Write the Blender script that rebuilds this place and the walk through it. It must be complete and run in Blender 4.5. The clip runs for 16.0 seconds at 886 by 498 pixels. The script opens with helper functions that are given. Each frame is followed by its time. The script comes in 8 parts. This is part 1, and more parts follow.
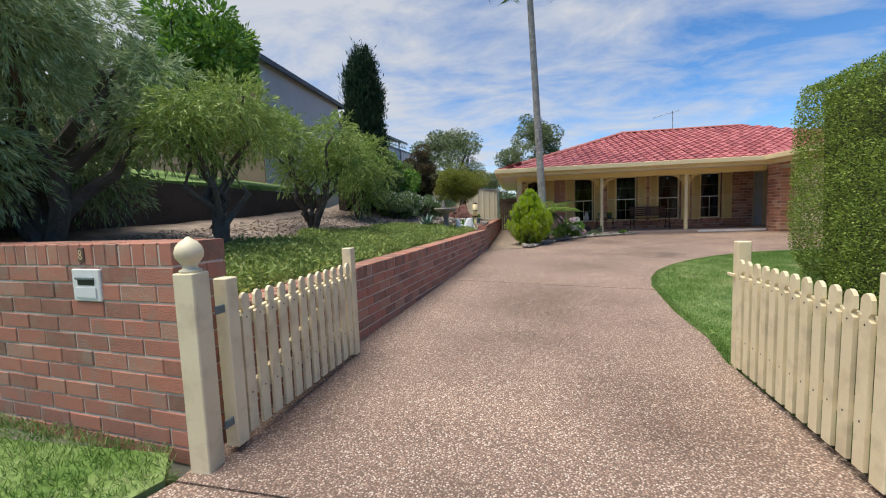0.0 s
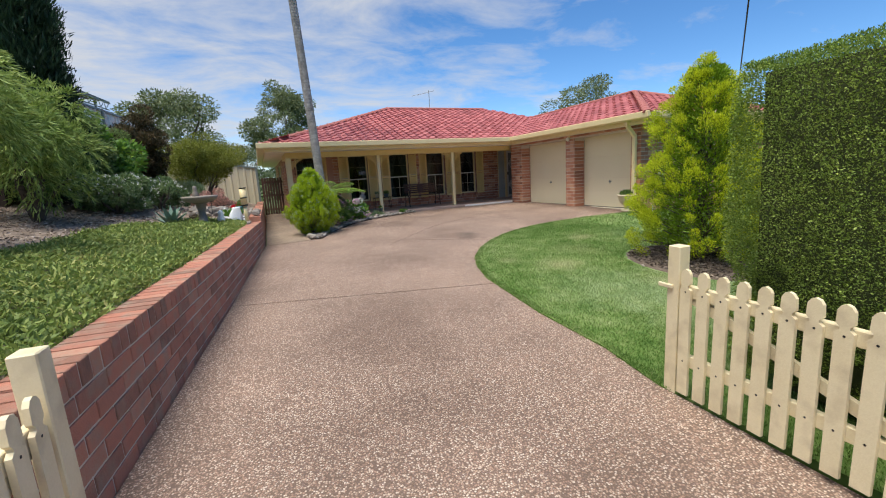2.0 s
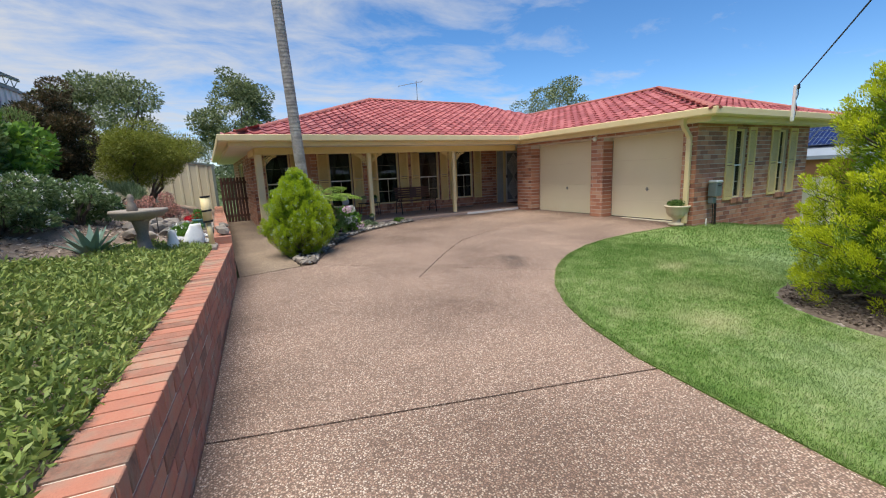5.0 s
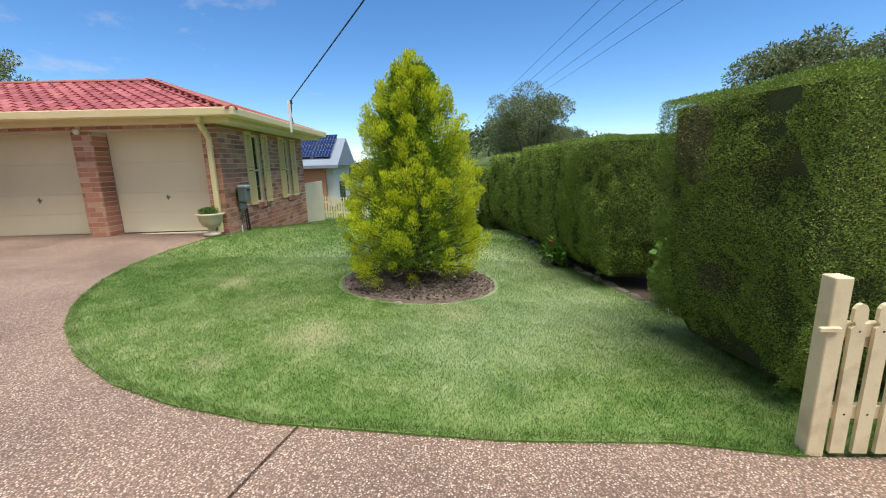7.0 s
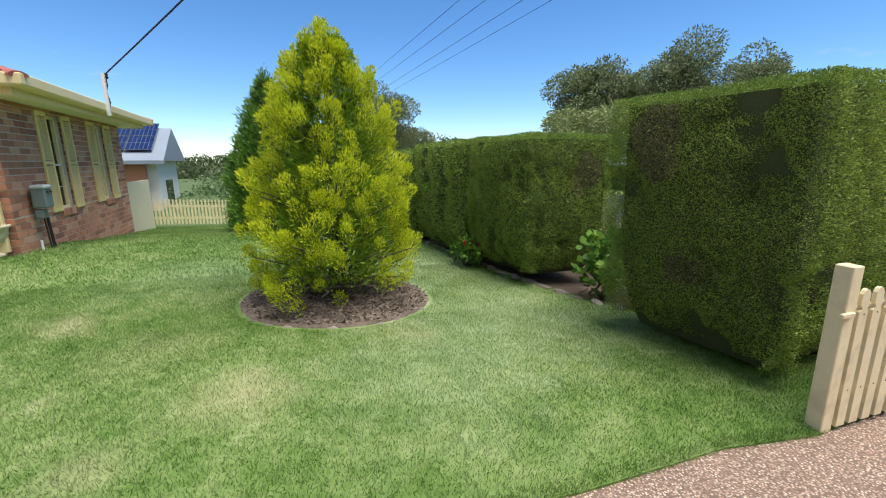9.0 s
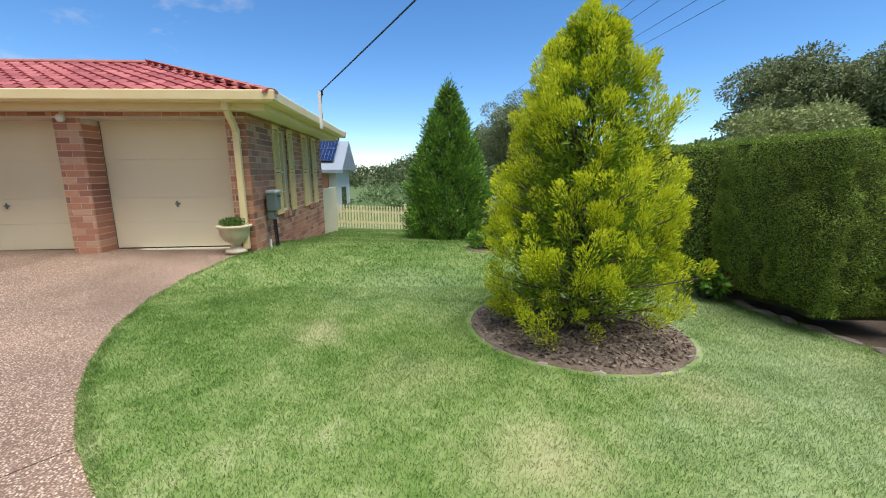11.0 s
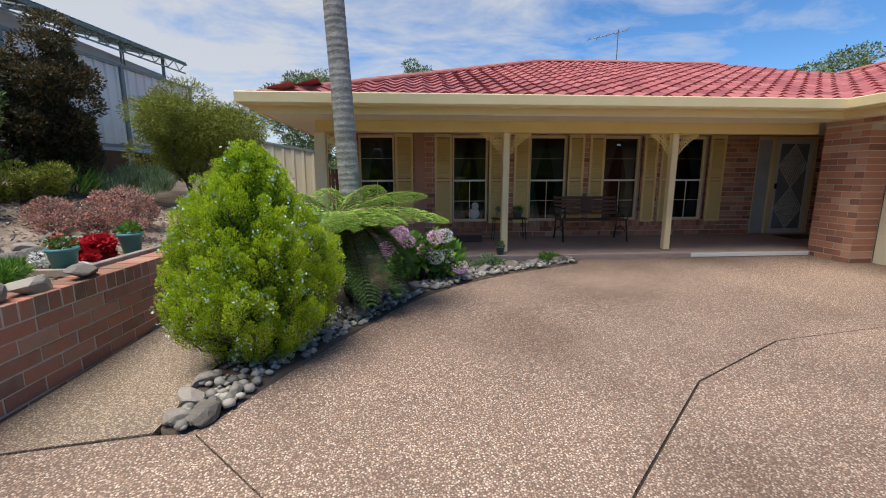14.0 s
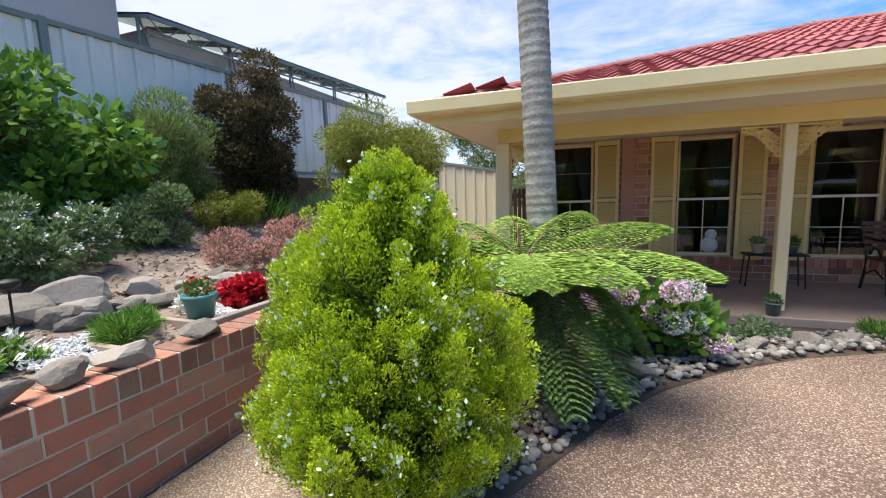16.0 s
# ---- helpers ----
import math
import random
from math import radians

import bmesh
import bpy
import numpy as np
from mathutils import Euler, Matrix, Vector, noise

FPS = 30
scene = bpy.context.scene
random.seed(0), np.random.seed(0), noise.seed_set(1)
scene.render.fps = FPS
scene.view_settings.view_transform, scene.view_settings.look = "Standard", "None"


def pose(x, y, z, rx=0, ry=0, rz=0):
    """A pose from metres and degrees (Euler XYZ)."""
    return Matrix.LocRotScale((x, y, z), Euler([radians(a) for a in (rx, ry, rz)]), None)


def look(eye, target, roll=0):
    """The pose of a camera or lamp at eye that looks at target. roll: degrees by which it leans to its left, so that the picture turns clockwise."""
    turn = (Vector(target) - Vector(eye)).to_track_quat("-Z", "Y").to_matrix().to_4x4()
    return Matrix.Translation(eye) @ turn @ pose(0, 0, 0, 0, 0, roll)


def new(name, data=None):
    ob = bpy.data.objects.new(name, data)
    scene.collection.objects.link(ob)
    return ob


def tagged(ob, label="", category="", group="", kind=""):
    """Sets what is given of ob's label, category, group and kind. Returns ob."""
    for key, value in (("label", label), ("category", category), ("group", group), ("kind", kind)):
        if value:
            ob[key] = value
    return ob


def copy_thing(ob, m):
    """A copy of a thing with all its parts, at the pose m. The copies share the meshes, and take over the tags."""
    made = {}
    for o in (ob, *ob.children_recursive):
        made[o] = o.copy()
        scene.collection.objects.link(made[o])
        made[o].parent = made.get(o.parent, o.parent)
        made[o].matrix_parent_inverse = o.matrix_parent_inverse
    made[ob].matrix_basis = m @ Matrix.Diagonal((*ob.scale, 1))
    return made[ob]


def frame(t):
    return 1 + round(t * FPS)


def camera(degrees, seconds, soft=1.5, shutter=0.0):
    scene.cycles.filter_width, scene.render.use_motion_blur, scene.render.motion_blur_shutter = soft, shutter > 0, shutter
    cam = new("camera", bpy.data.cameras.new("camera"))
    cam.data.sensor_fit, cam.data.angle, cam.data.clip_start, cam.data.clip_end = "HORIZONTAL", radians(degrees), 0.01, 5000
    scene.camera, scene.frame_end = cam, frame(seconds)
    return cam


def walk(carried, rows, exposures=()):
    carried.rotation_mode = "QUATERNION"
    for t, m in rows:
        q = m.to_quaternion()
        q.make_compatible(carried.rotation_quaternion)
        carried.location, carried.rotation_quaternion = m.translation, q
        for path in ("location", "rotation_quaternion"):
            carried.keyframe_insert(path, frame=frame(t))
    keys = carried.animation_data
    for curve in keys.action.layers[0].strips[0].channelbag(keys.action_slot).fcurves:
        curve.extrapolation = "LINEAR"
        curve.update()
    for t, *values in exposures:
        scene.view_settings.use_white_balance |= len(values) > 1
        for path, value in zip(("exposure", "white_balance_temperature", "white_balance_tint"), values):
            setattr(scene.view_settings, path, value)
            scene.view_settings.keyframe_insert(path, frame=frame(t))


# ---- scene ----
from mathutils import geometry

cam = camera(94.2, 16.0, soft=1.1)
# seconds, eye, target, roll
PATH = [
    (0, (3.172, -0.393, 1.167), (2.837, 1.57, 0.989), -2.1),
    (0.5, (2.96, 0.017, 1.243), (2.975, 2.004, 1.014), -2.7),
    (1, (2.734, 0.421, 1.301), (3.062, 2.374, 1.021), -3.4),
    (1.5, (2.612, 0.809, 1.329), (3.202, 2.692, 1.004), -3.7),
    (2, (2.531, 1.241, 1.386), (3.307, 3.05, 1.032), -3.5),
    (2.5, (2.406, 1.689, 1.417), (3.233, 3.472, 1.048), -3.3),
    (3, (2.296, 2.162, 1.432), (2.953, 4.016, 1.071), -2.9),
    (3.2, (2.265, 2.366, 1.451), (2.806, 4.259, 1.099), -2.8),
    (5.3, (2.266, 4.061, 1.557), (3.442, 5.635, 1.182), -2.4),
    (5.5, (2.352, 4.169, 1.546), (3.733, 5.566, 1.171), -2.3),
    (6, (2.648, 4.425, 1.481), (4.397, 5.319, 1.106), -2.5),
    (6.5, (2.854, 4.627, 1.45), (4.775, 5.022, 1.059), -2.1),
    (7, (2.981, 4.858, 1.445), (4.94, 4.821, 1.04), -1.5),
    (7.5, (3.159, 5.017, 1.43), (5.073, 4.614, 1.013), -1.2),
    (8, (3.335, 5.248, 1.433), (5.135, 4.486, 1.009), -0.5),
    (10.5, (4.421, 6.298, 1.397), (6.328, 5.828, 1.016), -1.2),
    (11, (4.644, 6.58, 1.395), (6.604, 6.435, 1.026), -0.5),
    (11.5, (4.813, 6.885, 1.427), (6.764, 7.118, 1.054), 0.4),
    (12, (4.947, 7.287, 1.458), (6.782, 7.985, 1.076), 0.6),
    (12.5, (5.033, 7.695, 1.489), (6.587, 8.887, 1.083), 0.6),
    (13, (5.071, 8.025, 1.513), (6.192, 9.627, 1.092), 0.3),
    (13.5, (4.979, 8.349, 1.528), (5.602, 10.206, 1.127), -0.1),
    (14, (4.879, 8.74, 1.507), (5.023, 10.704, 1.158), -0.1),
    (14.5, (4.794, 9.07, 1.536), (4.506, 11.023, 1.217), 0.1),
    (15, (4.663, 9.405, 1.55), (4.054, 11.288, 1.261), -0.7),
    (15.5, (4.576, 9.773, 1.556), (3.819, 11.604, 1.289), -1.2),
    (16, (4.556, 10.241, 1.542), (3.866, 12.102, 1.293), -1.6),
]
walk(cam, [(t, look(eye, target, roll)) for t, eye, target, roll in PATH],
     [(0, 0.50), (3, 0.52), (5.5, 0.52), (8, 0.60), (10.5, 0.66), (12.5, 0.48), (14, 0.50), (15, 0.84), (16, 1.08)])

# ---- light ----
SUN_ELEVATION, SUN_AZIMUTH = radians(73), radians(218)  # azimuth: the way to the sun, from +x to the left
world = bpy.data.worlds.new("sky_world")
scene.world = world
world.use_nodes = True
wn = world.node_tree.nodes
wl = world.node_tree.links
wn.clear()
sky = wn.new("ShaderNodeTexSky")
sky.sky_type, sky.sun_disc = "NISHITA", False
sky.sun_elevation, sky.sun_rotation = SUN_ELEVATION, radians(90) - SUN_AZIMUTH
sky.dust_density, sky.ozone_density, sky.air_density = 0.05, 3.0, 0.75
coord = wn.new("ShaderNodeTexCoord")
split = wn.new("ShaderNodeSeparateXYZ")
wl.new(coord.outputs["Generated"], split.inputs[0])
lift = wn.new("ShaderNodeMath")
lift.operation = "MAXIMUM"
lift.inputs[1].default_value = 0.03
wl.new(split.outputs[2], lift.inputs[0])
lift2 = wn.new("ShaderNodeMath")
lift2.operation = "ADD"
lift2.inputs[1].default_value = 0.125
wl.new(lift.outputs[0], lift2.inputs[0])
flat = wn.new("ShaderNodeCombineXYZ")
for axis in (0, 1):
    div = wn.new("ShaderNodeMath")
    div.operation = "DIVIDE"
    wl.new(split.outputs[axis], div.inputs[0])
    wl.new(lift2.outputs[0], div.inputs[1])
    wl.new(div.outputs[0], flat.inputs[axis])
stretch = wn.new("ShaderNodeMapping")
stretch.inputs["Rotation"].default_value = (0, 0, radians(35))
stretch.inputs["Scale"].default_value = (0.75, 1.0, 1)
wl.new(flat.outputs[0], stretch.inputs[0])
cloud = wn.new("ShaderNodeTexNoise")
cloud.inputs["Scale"].default_value, cloud.inputs["Detail"].default_value = 2.1, 10
cloud.inputs["Roughness"].default_value, cloud.inputs["Distortion"].default_value = 0.62, 0.35
wl.new(stretch.outputs[0], cloud.inputs["Vector"])
# a weather front: thicker cloud towards -x
front = wn.new("ShaderNodeMath")
front.operation = "MULTIPLY_ADD"
front.inputs[1].default_value, front.inputs[2].default_value = -0.24, 0.02
wl.new(split.outputs[0], front.inputs[0])
north = wn.new("ShaderNodeMath")
north.operation = "MULTIPLY_ADD"
north.inputs[1].default_value = 0.125
wl.new(split.outputs[1], north.inputs[0])
wl.new(front.outputs[0], north.inputs[2])
total = wn.new("ShaderNodeMath")
total.operation = "ADD"
wl.new(cloud.outputs[0], total.inputs[0])
wl.new(north.outputs[0], total.inputs[1])
cover = wn.new("ShaderNodeValToRGB")
cover.color_ramp.elements[0].position, cover.color_ramp.elements[0].color = 0.44, (0, 0, 0, 1)
cover.color_ramp.elements[1].position, cover.color_ramp.elements[1].color = 0.76, (1, 1, 1, 1)
wl.new(total.outputs[0], cover.inputs[0])
thick = wn.new("ShaderNodeMath")
thick.operation = "MULTIPLY"
thick.inputs[1].default_value = 0.9
wl.new(cover.outputs[0], thick.inputs[0])
mixsky = wn.new("ShaderNodeMix")
mixsky.data_type = "RGBA"
mixsky.inputs["B"].default_value = (3.6, 3.7, 3.9, 1)
wl.new(thick.outputs[0], mixsky.inputs["Factor"])
deep = wn.new("ShaderNodeHueSaturation")
deep.inputs["Saturation"].default_value = 1.22
wl.new(sky.outputs[0], deep.inputs["Color"])
wl.new(deep.outputs[0], mixsky.inputs["A"])
back = wn.new("ShaderNodeBackground")
back.inputs["Strength"].default_value = 0.13
wl.new(mixsky.outputs["Result"], back.inputs[0])
wout = wn.new("ShaderNodeOutputWorld")
wl.new(back.outputs[0], wout.inputs[0])

sun = new("sun", bpy.data.lights.new("sun", "SUN"))
sun.data.energy, sun.data.angle, sun.data.color = 3.8, radians(42), (1.0, 0.94, 0.83)
toward = Vector((math.cos(SUN_AZIMUTH) * math.cos(SUN_ELEVATION), math.sin(SUN_AZIMUTH) * math.cos(SUN_ELEVATION), math.sin(SUN_ELEVATION)))
sun.matrix_world = look(toward * 60, (0, 0, 0))


# ---- materials ----
def material(name, rough=0.6, metal=0.0, spec=0.5):
    m = bpy.data.materials.new(name)
    m.use_nodes = True
    b = m.node_tree.nodes["Principled BSDF"]
    b.inputs["Roughness"].default_value, b.inputs["Metallic"].default_value = rough, metal
    b.inputs["Specular IOR Level"].default_value = spec
    return m, m.node_tree.nodes, m.node_tree.links, b


def ramp(nodes, stops):
    r = nodes.new("ShaderNodeValToRGB")
    while len(r.color_ramp.elements) < len(stops):
        r.color_ramp.elements.new(0.5)
    for e, (at, c) in zip(r.color_ramp.elements, stops):
        e.position, e.color = at, (*c, 1)
    return r


def grained(name, dark, light, scale=6.0, fine=60.0, rough=0.6, bump=0.15, piece="", vary=0.5, metal=0.0, spec=0.5, dirt=None, dirt_scale=1.2):
    """A surface with grain at two scales. piece: 'object' or 'island' varies whole pieces."""
    m, n, l, b = material(name, rough, metal, spec)
    co = n.new("ShaderNodeTexCoord")
    pos = n.new("ShaderNodeNewGeometry")
    big = n.new("ShaderNodeTexNoise")
    big.inputs["Scale"].default_value, big.inputs["Detail"].default_value = scale, 5
    small = n.new("ShaderNodeTexNoise")
    small.inputs["Scale"].default_value, small.inputs["Detail"].default_value = fine, 4
    for t in (big, small):
        l.new(pos.outputs["Position"], t.inputs["Vector"])
    mix = n.new("ShaderNodeMath")
    mix.operation = "MULTIPLY_ADD"
    mix.inputs[1].default_value = 0.45
    l.new(small.outputs[0], mix.inputs[0])
    half = n.new("ShaderNodeMath")
    half.operation = "MULTIPLY"
    half.inputs[1].default_value = 0.55
    l.new(big.outputs[0], half.inputs[0])
    l.new(half.outputs[0], mix.inputs[2])
    value = mix.outputs[0]
    if piece:
        if piece == "object":
            rnd = n.new("ShaderNodeObjectInfo").outputs["Random"]
        else:
            rnd = pos.outputs["Random Per Island"]
        blend = n.new("ShaderNodeMix")
        blend.data_type = "FLOAT"
        blend.inputs[0].default_value = vary
        l.new(value, blend.inputs[2])
        l.new(rnd, blend.inputs[3])
        value = blend.outputs[0]
    stops = [(0.3, dark), (0.7, light)] if isinstance(dark[0], float) else dark
    r = ramp(n, stops)
    l.new(value, r.inputs[0])
    colour = r.outputs[0]
    if dirt:
        d = n.new("ShaderNodeTexNoise")
        d.inputs["Scale"].default_value, d.inputs["Detail"].default_value = dirt_scale, 6
        l.new(pos.outputs["Position"], d.inputs["Vector"])
        dr = ramp(n, [(0.5, (0, 0, 0)), (0.72, (0.75, 0.75, 0.75))])
        l.new(d.outputs[0], dr.inputs[0])
        dm = n.new("ShaderNodeMix")
        dm.data_type = "RGBA"
        dm.inputs["B"].default_value = (*dirt, 1)
        l.new(dr.outputs[0], dm.inputs["Factor"])
        l.new(colour, dm.inputs["A"])
        colour = dm.outputs["Result"]
    l.new(colour, b.inputs["Base Color"])
    if bump:
        bm_ = n.new("ShaderNodeBump")
        bm_.inputs["Strength"].default_value, bm_.inputs["Distance"].default_value = bump, 0.01
        l.new(small.outputs[0], bm_.inputs["Height"])
        l.new(bm_.outputs[0], b.inputs["Normal"])
    return m


def leafy(name, stops, rough=0.55, through_light=0.25, scale=3.0, vary=0.6):
    """Leaves: colour by leaf and by patch, a little light shines through."""
    m, n, l, b = material(name, rough, 0, 0.35)
    pos = n.new("ShaderNodeNewGeometry")
    big = n.new("ShaderNodeTexNoise")
    big.inputs["Scale"].default_value, big.inputs["Detail"].default_value = scale, 3
    l.new(pos.outputs["Position"], big.inputs["Vector"])
    blend = n.new("ShaderNodeMix")
    blend.data_type = "FLOAT"
    blend.inputs[0].default_value = vary
    l.new(big.outputs[0], blend.inputs[2])
    l.new(pos.outputs["Random Per Island"], blend.inputs[3])
    r = ramp(n, stops)
    l.new(blend.outputs[0], r.inputs[0])
    l.new(r.outputs[0], b.inputs["Base Color"])
    if through_light:
        tr = n.new("ShaderNodeBsdfTranslucent")
        l.new(r.outputs[0], tr.inputs[0])
        ms = n.new("ShaderNodeMixShader")
        ms.inputs[0].default_value = through_light
        l.new(b.outputs[0], ms.inputs[1])
        l.new(tr.outputs[0], ms.inputs[2])
        l.new(ms.outputs[0], n["Material Output"].inputs[0])
    return m


def aggregate(name, tints, scale=90.0, dark=(0.15, 0.105, 0.08), stains=()):
    """Exposed-aggregate concrete: pebbles in a brown matrix, with worn and stained patches."""
    m, n, l, b = material(name, 0.75)
    pos = n.new("ShaderNodeNewGeometry")
    v = n.new("ShaderNodeTexVoronoi")
    v.inputs["Scale"].default_value = scale
    l.new(pos.outputs["Position"], v.inputs["Vector"])
    sep = n.new("ShaderNodeSeparateColor")
    l.new(v.outputs["Color"], sep.inputs[0])
    r = ramp(n, tints)
    r.color_ramp.interpolation = "CONSTANT"
    l.new(sep.outputs[0], r.inputs[0])
    edge = ramp(n, [(0.30, (1, 1, 1)), (0.62, (0, 0, 0))])
    l.new(v.outputs["Distance"], edge.inputs[0])
    base = n.new("ShaderNodeMix")
    base.data_type = "RGBA"
    base.inputs["A"].default_value = (*dark, 1)
    l.new(edge.outputs[0], base.inputs["Factor"])
    l.new(r.outputs[0], base.inputs["B"])
    wear = n.new("ShaderNodeTexNoise")
    wear.inputs["Scale"].default_value, wear.inputs["Detail"].default_value = 0.7, 7
    l.new(pos.outputs["Position"], wear.inputs["Vector"])
    wr = ramp(n, [(0.33, (0.72, 0.67, 0.635)), (0.5, (0.97, 0.93, 0.90)), (0.68, (1.18, 1.13, 1.09))])
    l.new(wear.outputs[0], wr.inputs[0])
    mul = n.new("ShaderNodeMix")
    mul.data_type, mul.blend_type = "RGBA", "MULTIPLY"
    mul.inputs["Factor"].default_value = 1
    l.new(base.outputs["Result"], mul.inputs["A"])
    l.new(wr.outputs[0], mul.inputs["B"])
    colour = mul.outputs["Result"]
    for x, y, r0, r1, dark_to in stains:
        # an oil drip: a ragged dark patch round one place
        far = n.new("ShaderNodeVectorMath")
        far.operation = "DISTANCE"
        far.inputs[1].default_value = (x, y, 0)
        flat_ = n.new("ShaderNodeVectorMath")
        flat_.operation = "MULTIPLY"
        flat_.inputs[1].default_value = (1, 1, 0)
        l.new(pos.outputs["Position"], flat_.inputs[0])
        l.new(flat_.outputs[0], far.inputs[0])
        rag = n.new("ShaderNodeTexNoise")
        rag.inputs["Scale"].default_value, rag.inputs["Detail"].default_value = 5, 6
        l.new(pos.outputs["Position"], rag.inputs["Vector"])
        add = n.new("ShaderNodeMath")
        add.operation = "MULTIPLY_ADD"
        add.inputs[1].default_value = r1 * 1.1
        l.new(rag.outputs[0], add.inputs[0])
        l.new(far.outputs["Value"], add.inputs[2])
        sr = ramp(n, [(r0 + r1 * 0.5, (dark_to, dark_to, dark_to)), (r1 + r1 * 0.55, (1, 1, 1))])
        l.new(add.outputs[0], sr.inputs[0])
        sm = n.new("ShaderNodeMix")
        sm.data_type, sm.blend_type = "RGBA", "MULTIPLY"
        sm.inputs["Factor"].default_value = 1
        l.new(colour, sm.inputs["A"])
        l.new(sr.outputs[0], sm.inputs["B"])
        colour = sm.outputs["Result"]
    l.new(colour, b.inputs["Base Color"])
    bp = n.new("ShaderNodeBump")
    bp.inputs["Strength"].default_value, bp.inputs["Distance"].default_value = 0.5, 0.006
    bp.invert = True
    l.new(v.outputs["Distance"], bp.inputs["Height"])
    l.new(bp.outputs[0], b.inputs["Normal"])
    return m


BRICK_STOPS = [(0.15, (0.14, 0.095, 0.072)), (0.32, (0.29, 0.14, 0.097)), (0.48, (0.41, 0.175, 0.12)), (0.62, (0.47, 0.19, 0.125)), (0.82, (0.42, 0.28, 0.20)), (0.95, (0.52, 0.40, 0.31))]
M_BRICK = grained("red_brick", BRICK_STOPS, None, 22, 110, 0.88, 0.6, "object", 0.5, dirt=(0.30, 0.235, 0.18), dirt_scale=7)
M_BRICKS = grained("red_bricks_joined", BRICK_STOPS, None, 22, 110, 0.88, 0.6, "island", 0.5, dirt=(0.30, 0.235, 0.18), dirt_scale=7)
HOUSE_STOPS = [(0.1, (0.21, 0.095, 0.068)), (0.35, (0.39, 0.17, 0.105)), (0.6, (0.51, 0.23, 0.14)), (0.9, (0.57, 0.36, 0.24))]
M_HOUSE_BRICK = grained("house_brick", HOUSE_STOPS, None, 9, 90, 0.85, 0.3, "island", 0.7)
M_HOUSE_BRICK_ONE = grained("house_brick_single", HOUSE_STOPS, None, 9, 90, 0.85, 0.3, "object", 0.7)
M_MORTAR = grained("mortar", (0.52, 0.455, 0.385), (0.68, 0.61, 0.52), 5, 120, 0.95, 0.3)
M_CREAM = grained("cream_paint", (0.78, 0.63, 0.33), (0.84, 0.71, 0.42), 3, 140, 0.5, 0.05)
M_YELLOW = grained("yellow_cream_paint", (0.76, 0.58, 0.23), (0.83, 0.66, 0.31), 3, 140, 0.5, 0.05)
M_PICKET = grained("cream_picket_paint", (0.74, 0.63, 0.40), (0.83, 0.73, 0.50), 4, 110, 0.55, 0.1, dirt=(0.56, 0.46, 0.30), dirt_scale=7)
M_DOORPAINT = grained("garage_door_paint", (0.82, 0.74, 0.52), (0.86, 0.78, 0.57), 2, 140, 0.45, 0.03)
M_TILE = grained("red_roof_tile", [(0.25, (0.23, 0.056, 0.056)), (0.5, (0.37, 0.098, 0.096)), (0.8, (0.49, 0.17, 0.16))], None, 1.2, 40, 0.5, 0.1, "island", 0.4)
M_TILE_ONE = grained("red_roof_tile_single", [(0.25, (0.23, 0.056, 0.056)), (0.5, (0.37, 0.098, 0.096)), (0.8, (0.49, 0.17, 0.16))], None, 1.2, 40, 0.5, 0.1, "object", 0.4)
M_RIDGE = grained("weathered_ridge_tile", (0.33, 0.09, 0.075), (0.43, 0.16, 0.12), 4, 60, 0.6, 0.2)
M_SOFFIT = grained("soffit_board", (0.80, 0.74, 0.58), (0.85, 0.80, 0.65), 2, 90, 0.7, 0.03)
M_DRIVE = aggregate("exposed_aggregate", [(0.0, (0.30, 0.20, 0.15)), (0.25, (0.42, 0.31, 0.24)), (0.45, (0.52, 0.42, 0.34)), (0.62, (0.34, 0.23, 0.18)), (0.8, (0.62, 0.53, 0.45)), (0.93, (0.20, 0.14, 0.12))], stains=((6.55, 9.25, 0.0, 0.34, 0.36), (6.35, 8.85, 0.0, 0.26, 0.55), (2.9, 1.2, 0.0, 0.35, 0.72), (5.2, 8.0, 0.0, 0.4, 0.78)))
M_PATH = aggregate("path_aggregate", [(0.0, (0.30, 0.24, 0.18)), (0.3, (0.42, 0.34, 0.25)), (0.6, (0.50, 0.42, 0.32)), (0.85, (0.24, 0.18, 0.14))], 90, (0.16, 0.12, 0.09))
M_SLAB = grained("verandah_concrete", (0.32, 0.24, 0.20), (0.42, 0.32, 0.27), 2, 70, 0.6, 0.1)
M_JOINT = grained("dark_joint", (0.02, 0.018, 0.014), (0.05, 0.04, 0.03), 8, 90, 0.95, 0.2)
DRY, PALE = (0.50, 0.50, 0.27), (0.47, 0.56, 0.33)
DRY_SPOTS = ((7.4, 3.5, 1.2, 0.60, PALE), (9.6, 3.9, 1.2, 0.55, PALE), (6.3, 4.6, 0.8, 0.45, PALE), (9.6, 6.6, 0.9, 0.35, PALE), (6.38, 5.97, 0.28, 0.8, DRY), (8.08, 7.42, 0.26, 0.9, DRY), (7.0, 4.72, 0.30, 0.5, DRY), (5.9, 6.6, 0.2, 0.5, DRY), (7.3, 6.6, 0.4, 0.35, DRY))


